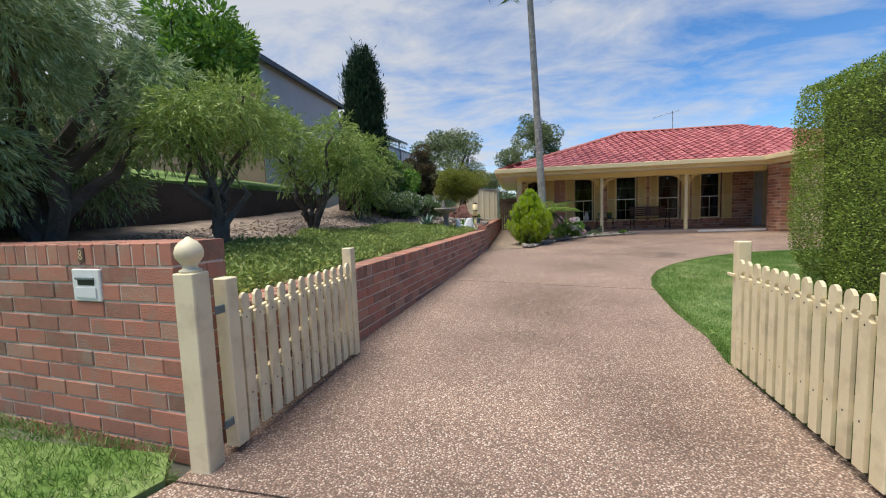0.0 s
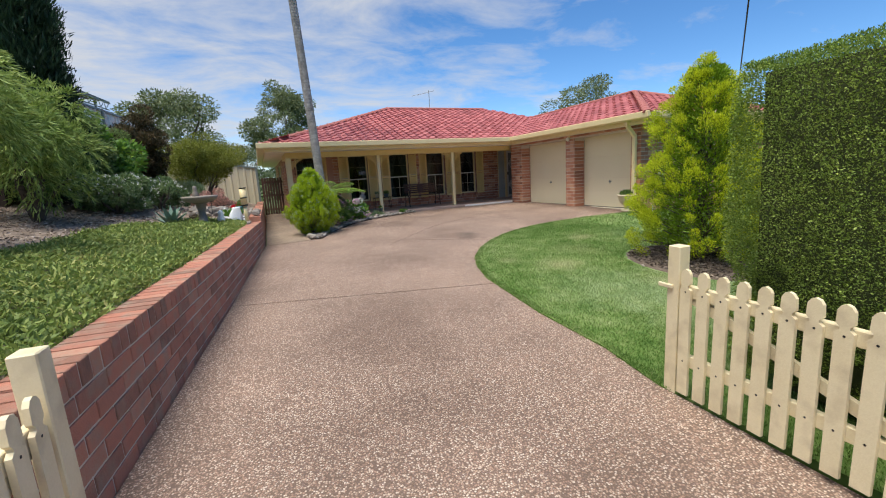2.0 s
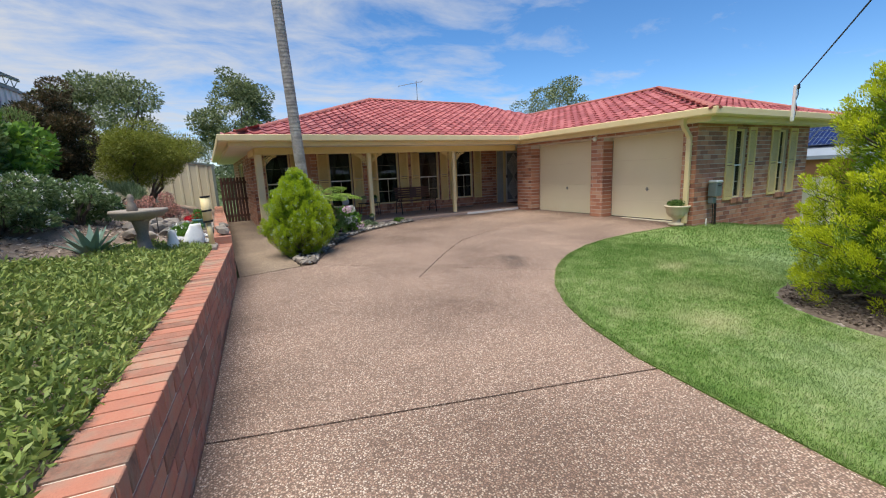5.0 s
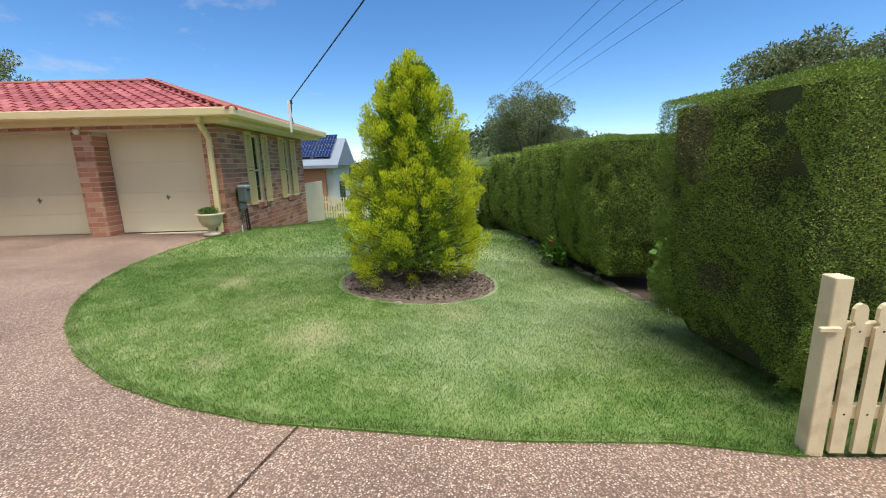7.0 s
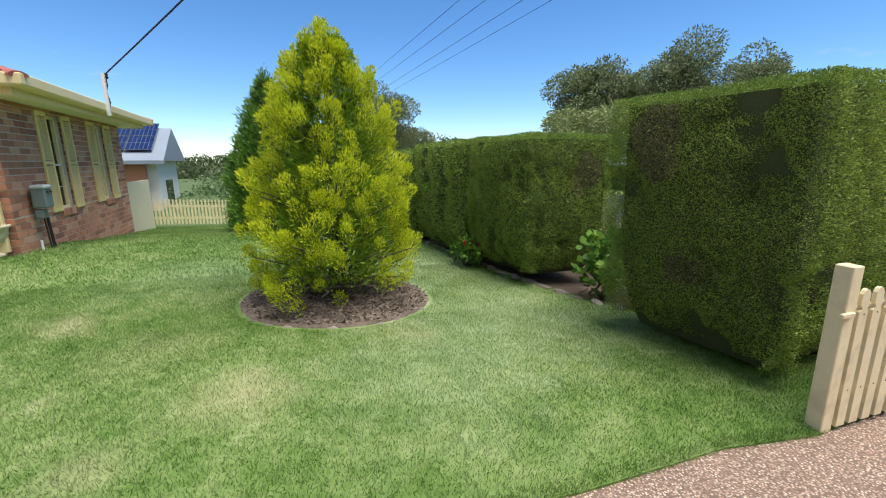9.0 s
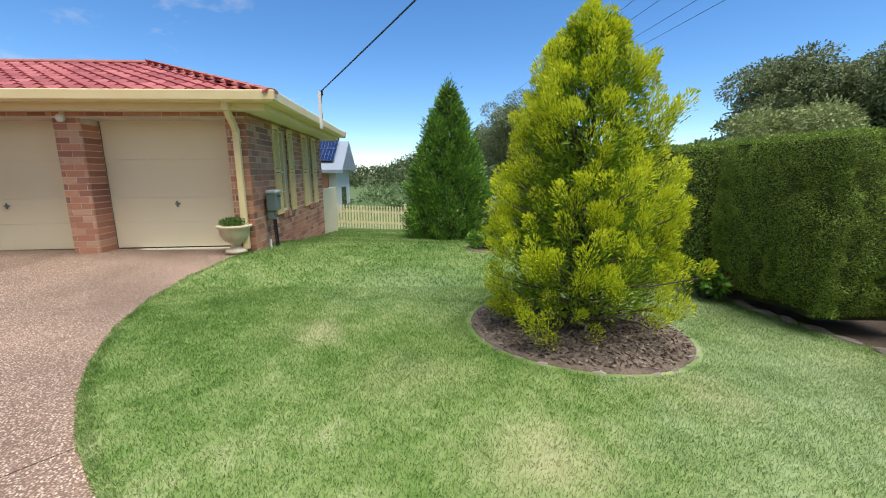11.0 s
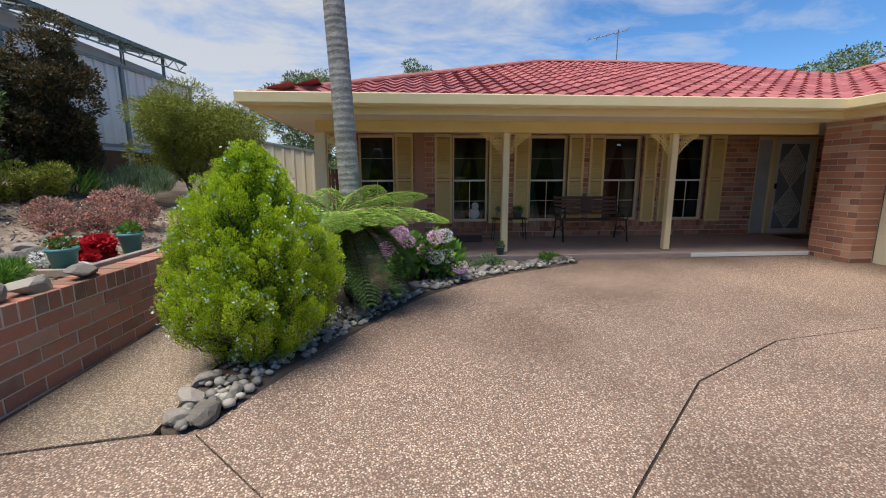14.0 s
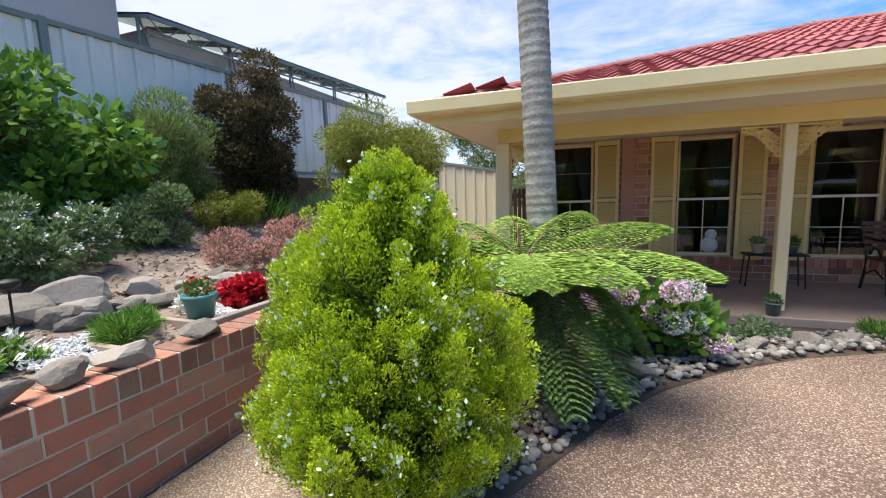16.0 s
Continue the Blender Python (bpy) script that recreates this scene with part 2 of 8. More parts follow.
def turf(name, blade):
    """Mown turf: lush and pale patches at several sizes, a few dry spots; blades also vary one by one."""
    m, n, l, b = material(name, 0.7 if blade else 0.9, 0, 0.3)
    pos = n.new("ShaderNodeNewGeometry")
    total_ = None
    for sc, w in ((0.55, 0.42), (2.6, 0.30), (11.0, 0.28)):
        t = n.new("ShaderNodeTexNoise")
        t.inputs["Scale"].default_value, t.inputs["Detail"].default_value = sc, 3
        l.new(pos.outputs["Position"], t.inputs["Vector"])
        k = n.new("ShaderNodeMath")
        k.operation = "MULTIPLY_ADD"
        k.inputs[1].default_value = w
        l.new(t.outputs[0], k.inputs[0])
        if total_ is None:
            k.inputs[2].default_value = 0.0
        else:
            l.new(total_, k.inputs[2])
        total_ = k.outputs[0]
    if blade:
        k = n.new("ShaderNodeMath")
        k.operation = "MULTIPLY_ADD"
        k.inputs[1].default_value = 0.30
        l.new(pos.outputs["Random Per Island"], k.inputs[0])
        k2 = n.new("ShaderNodeMath")
        k2.operation = "SUBTRACT"
        k2.inputs[1].default_value = 0.15
        l.new(total_, k2.inputs[0])
        l.new(k2.outputs[0], k.inputs[2])
        total_ = k.outputs[0]
    r = ramp(n, [(0.36, (0.085, 0.180, 0.032)), (0.46, (0.160, 0.275, 0.060)), (0.56, (0.265, 0.370, 0.120)), (0.66, (0.42, 0.48, 0.230)), (0.78, (0.56, 0.55, 0.33))])
    l.new(total_, r.inputs[0])
    colour = r.outputs[0]
    rag = n.new("ShaderNodeTexNoise")
    rag.inputs["Scale"].default_value, rag.inputs["Detail"].default_value = 4.0, 5
    l.new(pos.outputs["Position"], rag.inputs["Vector"])
    flat_ = n.new("ShaderNodeVectorMath")
    flat_.operation = "MULTIPLY"
    flat_.inputs[1].default_value = (1, 1, 0)
    l.new(pos.outputs["Position"], flat_.inputs[0])
    for x, y, rad, much, tint in DRY_SPOTS:
        far = n.new("ShaderNodeVectorMath")
        far.operation = "DISTANCE"
        far.inputs[1].default_value = (x, y, 0)
        l.new(flat_.outputs[0], far.inputs[0])
        add = n.new("ShaderNodeMath")
        add.operation = "MULTIPLY_ADD"
        add.inputs[1].default_value = 0.7
        near_ = n.new("ShaderNodeMath")
        near_.operation = "DIVIDE"
        near_.inputs[1].default_value = rad * 3
        l.new(far.outputs["Value"], near_.inputs[0])
        l.new(rag.outputs[0], add.inputs[0])
        l.new(near_.outputs[0], add.inputs[2])
        sr = ramp(n, [(0.32, (much, much, much)), (0.85, (0, 0, 0))])
        l.new(add.outputs[0], sr.inputs[0])
        sm = n.new("ShaderNodeMix")
        sm.data_type = "RGBA"
        sm.inputs["B"].default_value = (*tint, 1)
        l.new(sr.outputs[0], sm.inputs["Factor"])
        l.new(colour, sm.inputs["A"])
        colour = sm.outputs["Result"]
    if not blade:
        low = n.new("ShaderNodeHueSaturation")
        low.inputs["Value"].default_value = 0.72
        l.new(colour, low.inputs["Color"])
        l.new(low.outputs[0], b.inputs["Base Color"])
        return m
    l.new(colour, b.inputs["Base Color"])
    tr = n.new("ShaderNodeBsdfTranslucent")
    l.new(colour, tr.inputs[0])
    ms = n.new("ShaderNodeMixShader")
    ms.inputs[0].default_value = 0.4
    l.new(b.outputs[0], ms.inputs[1])
    l.new(tr.outputs[0], ms.inputs[2])
    l.new(ms.outputs[0], n["Material Output"].inputs[0])
    return m


M_LAWN = turf("lawn_thatch", False)
M_EARTH = grained("far_ground_grass", (0.05, 0.09, 0.025), (0.11, 0.16, 0.05), 0.4, 9, 0.95, 0.2)
M_MULCH = grained("bark_mulch", [(0.25, (0.09, 0.07, 0.055)), (0.5, (0.24, 0.185, 0.145)), (0.75, (0.42, 0.34, 0.28))], None, 4, 70, 0.95, 0.8)
M_SOIL = grained("dark_soil", (0.05, 0.038, 0.028), (0.14, 0.10, 0.075), 5, 60, 0.95, 0.8)
M_RINGMULCH = grained("brown_mulch", [(0.25, (0.055, 0.042, 0.033)), (0.5, (0.15, 0.115, 0.09)), (0.8, (0.30, 0.24, 0.19))], None, 5, 45, 0.95, 0.9)
M_TIMBER = grained("dark_timber", (0.025, 0.018, 0.014), (0.07, 0.05, 0.04), 3, 40, 0.85, 0.4)
M_GLASS_DARK, gn, gl, gb = material("window_glass", 0.03, 0, 0.6)
gb.inputs["Base Color"].default_value = (0.012, 0.014, 0.016, 1)
M_WHITE = grained("white_paint", (0.72, 0.72, 0.70), (0.80, 0.80, 0.78), 4, 90, 0.45, 0.02)
M_METALGREY = grained("grey_painted_metal", (0.13, 0.17, 0.17), (0.17, 0.21, 0.21), 4, 60, 0.45, 0.03)
M_DARKMETAL = grained("black_iron", (0.02, 0.02, 0.022), (0.05, 0.048, 0.045), 6, 80, 0.5, 0.05, metal=0.5)
M_BENCHWOOD = grained("dark_bench_timber", (0.06, 0.028, 0.02), (0.13, 0.06, 0.045), 4, 60, 0.55, 0.15)


# ---- helpers ----
class Geo:
    """Vertices and faces, gathered and then linked as one mesh."""

    def __init__(self):
        self.v, self.f = [], []

    def add(self, verts, faces):
        k = len(self.v)
        self.v.extend(verts)
        self.f.extend([tuple(i + k for i in f) for f in faces])
        return self

    def box(self, x0, y0, z0, x1, y1, z1, m=None):
        vs = [(x, y, z) for z in (z0, z1) for y in (y0, y1) for x in (x0, x1)]
        if m is not None:
            vs = [tuple(m @ Vector(v)) for v in vs]
        return self.add(vs, [(0, 2, 3, 1), (4, 5, 7, 6), (0, 1, 5, 4), (2, 6, 7, 3), (0, 4, 6, 2), (1, 3, 7, 5)])

    def bevel_box(self, x0, y0, z0, x1, y1, z1, b=0.004, m=None):
        bm = bmesh.new()
        bmesh.ops.create_cube(bm, size=1)
        for v in bm.verts:
            v.co = Vector(((x0 + x1) / 2 + v.co.x * (x1 - x0), (y0 + y1) / 2 + v.co.y * (y1 - y0), (z0 + z1) / 2 + v.co.z * (z1 - z0)))
        bmesh.ops.bevel(bm, geom=bm.edges[:], offset=b, segments=1, affect="EDGES")
        return self.bm(bm, m)

    def bm(self, bm, m=None):
        bm.verts.index_update()
        self.add([tuple(m @ v.co) if m is not None else tuple(v.co) for v in bm.verts], [tuple(v.index for v in f.verts) for f in bm.faces])
        bm.free()
        return self

    def lathe(self, profile, segments=20, m=None, cap=True):
        k = len(profile)
        vs, fs = [], []
        for s in range(segments):
            a = 2 * math.pi * s / segments
            for r, z in profile:
                p = Vector((r * math.cos(a), r * math.sin(a), z))
                vs.append(tuple(m @ p if m is not None else p))
        for s in range(segments):
            t = (s + 1) % segments
            for i in range(k - 1):
                fs.append((s * k + i, t * k + i, t * k + i + 1, s * k + i + 1))
        if cap:
            fs.append(tuple(s * k + k - 1 for s in range(segments)))
            fs.append(tuple(s * k for s in reversed(range(segments))))
        return self.add(vs, fs)

    def tube(self, points, radii, sides=8):
        pts = [Vector(p) for p in points]
        if not hasattr(radii, "__len__"):
            radii = [radii] * len(pts)
        vs, fs = [], []
        for i, p in enumerate(pts):
            d = (pts[min(i + 1, len(pts) - 1)] - pts[max(i - 1, 0)]).normalized()
            q = d.to_track_quat("Z", "Y")
            for s in range(sides):
                a = 2 * math.pi * s / sides
                vs.append(tuple(p + q @ Vector((radii[i] * math.cos(a), radii[i] * math.sin(a), 0))))
        for i in range(len(pts) - 1):
            for s in range(sides):
                t = (s + 1) % sides
                fs.append((i * sides + s, i * sides + t, (i + 1) * sides + t, (i + 1) * sides + s))
        fs.append(tuple(range(sides))[::-1])
        fs.append(tuple((len(pts) - 1) * sides + s for s in range(sides)))
        return self.add(vs, fs)

    def mesh(self, name, mat, smooth=False):
        me = bpy.data.meshes.new(name)
        me.from_pydata(self.v, [], self.f)
        if mat is not None:
            me.materials.append(mat)
        if smooth:
            me.polygons.foreach_set("use_smooth", [True] * len(me.polygons))
        me.update()
        return me


def part(name, geo, mat, parent=None, label="", smooth=False):
    """Links geo as one mesh object under a thing or a part."""
    ob = new(name, geo.mesh(name, mat, smooth))
    if parent is not None:
        ob.parent = parent
    if label:
        ob["label"] = label
    return ob


def thing(name, label, category, group="", kind="", at=None):
    """An empty at a thing's base, which holds its parts."""
    ob = new(name)
    ob.empty_display_size = 0.1
    if at is not None:
        ob.matrix_world = at if isinstance(at, Matrix) else Matrix.Translation(at)
    return tagged(ob, label, category, group, kind)


def setting(name, geo, mat, label, category, smooth=False):
    return tagged(part(name, geo, mat, None, "", smooth), label, category, "", "structure")


def line(v, pts):
    """Piecewise linear through pts."""
    if v <= pts[0][0]:
        return pts[0][1]
    for (a, b), (c, d) in zip(pts, pts[1:]):
        if v <= c:
            return b + (d - b) * (v - a) / (c - a)
    return pts[-1][1]


def ease(v, a, b):
    t = min(1, max(0, (v - a) / (b - a)))
    return t * t * (3 - 2 * t)


def ground(x, y):
    z = line(y, [(-8, -0.3), (-2, -0.17), (3, -0.08), (6, -0.01), (9.5, 0.09), (11, 0.12), (15, 0.15)])
    z -= 0.10 * max(0, x - 12) * ease(x, 12, 14) * (1 - 0.8 * ease(x, 21, 30)) if x < 30 else 0.1 * 18 * 0.2
    z -= 0.05 * max(0, min(5.5 - y, 4)) * ease(x, 5.5, 8)
    return z


def wall_x(y):
    """The face of the garden wall along the drive."""
    return line(y, [(1.4, 1.5), (3.3, 1.66), (6.6, 2.05), (10.9, 2.5), (20, 2.62)])


def bed(x, y):
    d = max(0, wall_x(y) - 0.25 - x)
    s = line(y, [(3, 0.13), (8, 0.16), (13, 0.22)])
    return (0.60 if y < 10.7 else 0.68) + s * d


def sheet(outline, height, cell=0.5, depth=0.0, gaps=()):
    """A sheet over an outline in plan, cut into cells, that follows height(x, y). gaps: joints (x0, y0, x1, y1, width) left open."""
    bm = bmesh.new()
    vs = [bm.verts.new((x, y, 0)) for x, y in outline]
    for tri in geometry.tessellate_polygon([[Vector((x, y, 0)) for x, y in outline]]):
        bm.faces.new([vs[i] for i in tri])
    xs, ys = [p[0] for p in outline], [p[1] for p in outline]
    for axis, lo, hi in ((0, min(xs), max(xs)), (1, min(ys), max(ys))):
        k = lo + cell
        while k < hi:
            co, no = [0, 0, 0], [0, 0, 0]
            co[axis], no[axis] = k, 1
            bmesh.ops.bisect_plane(bm, geom=bm.verts[:] + bm.edges[:] + bm.faces[:], plane_co=co, plane_no=no, dist=1e-5)
            k += cell
    for x0, y0, x1, y1, w in gaps:
        a, b = Vector((x0, y0, 0)), Vector((x1, y1, 0))
        u = (b - a).normalized()
        nrm = Vector((-u.y, u.x, 0))
        near = [f for f in bm.faces if -0.8 < (f.calc_center_median() - a).dot(u) < (b - a).length + 0.8 and abs((f.calc_center_median() - a).dot(nrm)) < 1.2]
        for co, no in ((a + nrm * w / 2, nrm), (a - nrm * w / 2, nrm), (a, u), (b, u)):
            near = [f for f in near if f.is_valid]
            es = {e for f in near for e in f.edges}
            vv = {v for f in near for v in f.verts}
            got = bmesh.ops.bisect_plane(bm, geom=list(vv) + list(es) + near, plane_co=co, plane_no=no, dist=1e-5)
            near = list({g for g in got["geom"] if isinstance(g, bmesh.types.BMFace)} | {f for f in near if f.is_valid})
        dead = []
        for f in bm.faces:
            c = f.calc_center_median() - a
            if 0 < c.dot(u) < (b - a).length and abs(c.dot(nrm)) < w / 2:
                dead.append(f)
        bmesh.ops.delete(bm, geom=dead, context="FACES")
    if depth:
        edges = [e for e in bm.edges if e.is_boundary]
        got = bmesh.ops.extrude_edge_only(bm, edges=edges)
        for v in got["geom"]:
            if isinstance(v, bmesh.types.BMVert):
                v.co.z -= depth
    for v in bm.verts:
        v.co.z += height(v.co.x, v.co.y)
    bmesh.ops.recalc_face_normals(bm, faces=bm.faces[:])
    if sum(f.normal.z * f.calc_area() for f in bm.faces) < 0:
        bmesh.ops.reverse_faces(bm, faces=bm.faces[:])
    return Geo().bm(bm)


def holes(u0, u1, z0, z1, openings):
    """The rectangles of a wall panel that stay when the openings (u0, z0, u1, z1) are cut out."""
    us = sorted({u0, u1, *[u for o in openings for u in (o[0], o[2]) if u0 < u < u1]})
    zs = sorted({z0, z1, *[z for o in openings for z in (o[1], o[3]) if z0 < z < z1]})
    for a, b in zip(us, us[1:]):
        for c, d in zip(zs, zs[1:]):
            mu, mz = (a + b) / 2, (c + d) / 2
            if not any(o[0] < mu < o[2] and o[1] < mz < o[3] for o in openings):
                yield a, c, b, d


def facing(x, y, ux, uy):
    """The frame of a wall: u along it, y' into the wall, z up; it faces to the right of u."""
    return Matrix(((ux, -uy, 0, x), (uy, ux, 0, y), (0, 0, 1, 0), (0, 0, 0, 1)))


def wall(name, m, length, z0, z1, openings, thick, label, brick_mat, course=0.103, brick=0.284, seed=1, returns=-0.012, single=False):
    """A brick wall: a mortar core with its openings, and a skin of bricks, joined as stuff."""
    core = Geo()
    for a, c, b, d in holes(0.014, length - 0.014, z0, z1, openings):
        core.box(a, 0.006, c, b, thick, d, m)
    ob = setting(name, core, M_MORTAR, label, "wall")
    rng = random.Random(seed)
    skin = Geo()
    shared = {}

    def lay(*box):
        """One brick: a part that shares its mesh with alike bricks, or a piece of the joined skin."""
        if not single:
            skin.box(*box, m)
            return
        p, q, r = box[:3]
        size = tuple(round(b - a, 3) for a, b in zip(box[:3], box[3:]))
        if size not in shared:
            shared[size] = Geo().bevel_box(0, 0, 0, *size, 0.0025).mesh("brick", M_HOUSE_BRICK_ONE)
        piece = new("brick", shared[size])
        piece.parent, piece.matrix_local = ob, m @ Matrix.Translation((p, q, r))

    row, z = 0, z0
    while z < z1 - 0.02:
        h = min(course, z1 - z) - 0.010
        u = -brick / 2 if row % 2 else 0.0
        while u < length:
            a, b = max(0, u) + 0.006, min(length, u + brick) - 0.006
            for p, c, q, d in holes(a, b, z + 0.007, z + 0.003 + h, openings) if b - a > 0.02 else ():
                if q - p > 0.015 and d - c > 0.02:
                    j = rng.uniform(-0.0015, 0.0015)
                    lay(p, j, c, q, 0.02, d)
            u += brick
        # bricks turn the corner into the doorways
        for p, c, q, d in openings:
            if d - c > 1.9 and c - 0.02 < z < d - course:
                lay(p - 0.02, 0.021, z + 0.007, p + 0.004, thick + returns, z + 0.003 + h)
                lay(q - 0.004, 0.021, z + 0.007, q + 0.02, thick + returns, z + 0.003 + h)
        row, z = row + 1, z + course
    if skin.v:
        tagged(part("brickwork", skin, brick_mat, ob), "", "", "", "stuff")
    return ob


# ---- ground ----
def far_ground(x, y):
    near = min(ground(x, y), 0.15) - 0.16
    if x < 0.5 and y > 2.7:
        near = min(bed(max(x, -2.2), y) - 0.25, 3)
    r = math.hypot(x - 5, y - 6)
    hill = 0.10 * max(0, -x - 6) * ease(r, 8, 60) * (1 - ease(-x, 40, 90))
    near -= 0.40 * ease(-y, 1.5, 4.6) * ease(x, 5.2, 7.5)
    return near * (1 - ease(r, 25, 60)) + hill + (-1.2) * ease(r, 30, 60)


xs = [-400, -200, -100, -60, -40, -25, -15] + [-10 + 0.8 * i for i in range(50)] + [35, 50, 80, 140, 250, 400]
g = Geo()
ids = {}
for i, x in enumerate(xs):
    for j, y in enumerate(xs):
        ids[i, j] = len(g.v)
        g.v.append((x, y, far_ground(x, y)))
for i in range(len(xs) - 1):
    for j in range(len(xs) - 1):
        g.f.append((ids[i, j], ids[i + 1, j], ids[i + 1, j + 1], ids[i, j + 1]))
setting("ground", g, M_EARTH, "grassy ground that runs out to the wooded hills", "ground", True)

LAWN_EDGE = [(4.72, 1.2), (4.80, 3.0), (4.92, 3.6), (4.96, 4.5), (5.06, 5.2), (5.16, 5.9), (5.36, 6.55), (5.62, 7.1), (6.05, 7.7), (6.6, 8.25),
             (7.1, 8.62), (7.6, 8.9), (8.25, 9.17), (9.0, 9.36), (10.0, 9.46), (11.3, 9.42), (11.72, 9.22)]
BED_EDGE = [(3.62, 10.88), (3.72, 10.98), (3.92, 11.42), (4.2, 12.0), (4.45, 12.45), (4.66, 12.86), (5.05, 13.38), (5.55, 13.86), (6.2, 14.3), (7.0, 14.68), (7.45, 14.9), (7.6, 15.22)]
drive_outline = [(0.9, -7.0), (1.25, 0.6), (1.5, 1.28)] + [(wall_x(y) + 0.005, y) for y in (3.3, 5, 6.6, 8.5, 10.72)] + [(3.45, 10.88)] + BED_EDGE + [(11.72, 15.22), (11.72, 14.6), (12.16, 14.6), (12.16, 9.45), (11.72, 9.45)] + LAWN_EDGE[::-1] + [(4.75, 0.9), (5.3, -7.0)]
JOINTS = [(1.5, 1.28, 4.75, 1.05, 0.014), (1.98, 6.58, 5.2, 5.66, 0.020), (4.75, 9.10, 5.30, 9.69, 0.013), (5.30, 9.69, 5.86, 10.30, 0.014),
          (5.86, 10.30, 6.82, 11.22, 0.015), (6.82, 11.22, 7.95, 11.83, 0.015), (7.95, 11.83, 9.2, 12.05, 0.010), (9.2, 12.05, 11.7, 12.25, 0.008),
          (3.68, 10.87, 4.18, 10.41, 0.010), (4.18, 10.41, 5.0, 9.70, 0.008), (5.45, 9.30, 6.7, 8.21, 0.010)]
drive = setting("driveway", sheet(drive_outline, ground, 0.7, 0.07, JOINTS), M_DRIVE, "pinkish exposed-aggregate concrete driveway with dark joints", "driveway")
under = Geo()
for x0, y0, x1, y1, w in JOINTS:
    u = Vector((x1 - x0, y1 - y0, 0)).normalized()
    nrm = Vector((-u.y, u.x, 0)) * 0.03
    a, b = Vector((x0, y0, ground(x0, y0) - 0.018)), Vector((x1, y1, ground(x1, y1) - 0.018))
    a, b = a - u * 0.02, b + u * 0.02
    under.add([tuple(a - nrm), tuple(b - nrm), tuple(b + nrm), tuple(a + nrm)], [(0, 1, 2, 3)])
part("joint_filler", under, M_JOINT, drive, "dark dirt in the open slab joints")

path_outline = [(2.512, 10.74), (3.44, 10.90), (3.42, 11.5), (3.38, 12.5), (3.42, 14.0), (3.42, 19.6), (2.63, 19.6)]
setting("side_path", sheet(path_outline, lambda x, y: ground(x, y) + 0.004 + 0.02 * max(0, y - 15), 0.8, 0.07), M_PATH, "grey-brown aggregate path between the brick wall and the house", "path")

lawn_outline = [(x - 0.008, y + 0.006) for x, y in LAWN_EDGE[1:]] + [(12.5, 9.18), (17.6, 9.18), (20.6, 9.6), (20.6, 3.6), (13, 2.95), (9, 2.55), (7, 2.2), (5.2, 1.6), (4.85, 1.6)]


def lawn_height(x, y):
    return ground(x, y) + 0.012


lawn = setting("lawn", sheet(lawn_outline, lawn_height, 0.6, 0.06), M_LAWN, "mown green front lawn with paler dry patches", "lawn", False)

verge = setting("verge", sheet([(-9, -7), (0.88, -7), (1.22, 0.6), (1.46, 1.26), (1.3, 1.46), (-9, 1.7)], lambda x, y: ground(x, y) + 0.02, 0.8, 0.06), M_LAWN, "grass verge in front of the brick letterbox wall", "lawn")
hedge_strip = setting("hedge_bed", sheet([(4.95, 1.2), (5.2, 1.62), (7, 2.22), (9, 2.57), (13, 2.97), (20.5, 3.6), (20.5, 1.2), (13, 1.0), (7, 0.6), (5.3, 0.5)], lambda x, y: ground(x, y) - 0.02, 0.7, 0.05), M_SOIL, "dark soil strip under the clipped hedge", "garden bed")

# the raised garden bed behind the brick wall
bed_outline = [(1.25, 1.86)] + [(wall_x(y) - 0.22, y) for y in (3.3, 6.6, 10.72)] + [(2.30, 13), (2.36, 19.6), (-1.55, 19.6), (-1.6, 12), (-2.15, 10), (-2.15, 2.5)]
setting("garden_bed", sheet(bed_outline, lambda x, y: bed(x, y) + 0.03 * noise.noise(Vector((x * 1.5, y * 1.5, 0))), 0.4, 0.3), M_MULCH, "raised garden bed covered in grey-brown bark mulch", "garden bed", True)
setting("house_bed", sheet([(3.47, 10.92)] + BED_EDGE[:-1] + [(7.5, 15.2), (3.44, 15.2), (3.43, 12.5)], lambda x, y: ground(x, y) + 0.01 + 0.05 * noise.noise(Vector((x * 2, y * 2, 3))), 0.3, 0.05), M_SOIL, "dark soil bed at the corner of the verandah", "garden bed", True)
setting("upper_lawn", sheet([(-2.2, 1.0), (-2.2, 10.4), (-9, 11), (-14, 11), (-14, 1.0)], lambda x, y: 1.72 + 0.16 * (-2.2 - x) + 0.02 * y, 1.0, 0.1), M_LAWN, "neighbour's green lawn on the slope above", "lawn")
setting("road", sheet([(-60, -13.5), (60, -14.5), (60, -5.6), (8.5, -4.9), (6.3, -5.6), (5.3, -7.0), (0.9, -7.0), (-60, -7.0)], lambda x, y: -0.36 - 0.44 * ease(x, 5.0, 8.0), 2.0, 0.05), grained("asphalt", (0.04, 0.04, 0.042), (0.065, 0.065, 0.068), 2, 120, 0.85, 0.4), "grey asphalt street in front of the fence", "road")

# ---- house ----
SLAB, EAVE, SOFFIT, PITCH = 0.235, 2.54, 2.36, 0.347
slab = Geo().bevel_box(3.42, 15.24, 0.02, 13.9, 17.5, SLAB, 0.012)
setting("verandah_floor", slab, M_SLAB, "dull brown concrete verandah floor with a low step", "floor")
part("white_edge", Geo().box(9.55, 15.225, 0.16, 11.66, 15.239, 0.225), M_WHITE, bpy.data.objects["verandah_floor"], "white painted step edge")

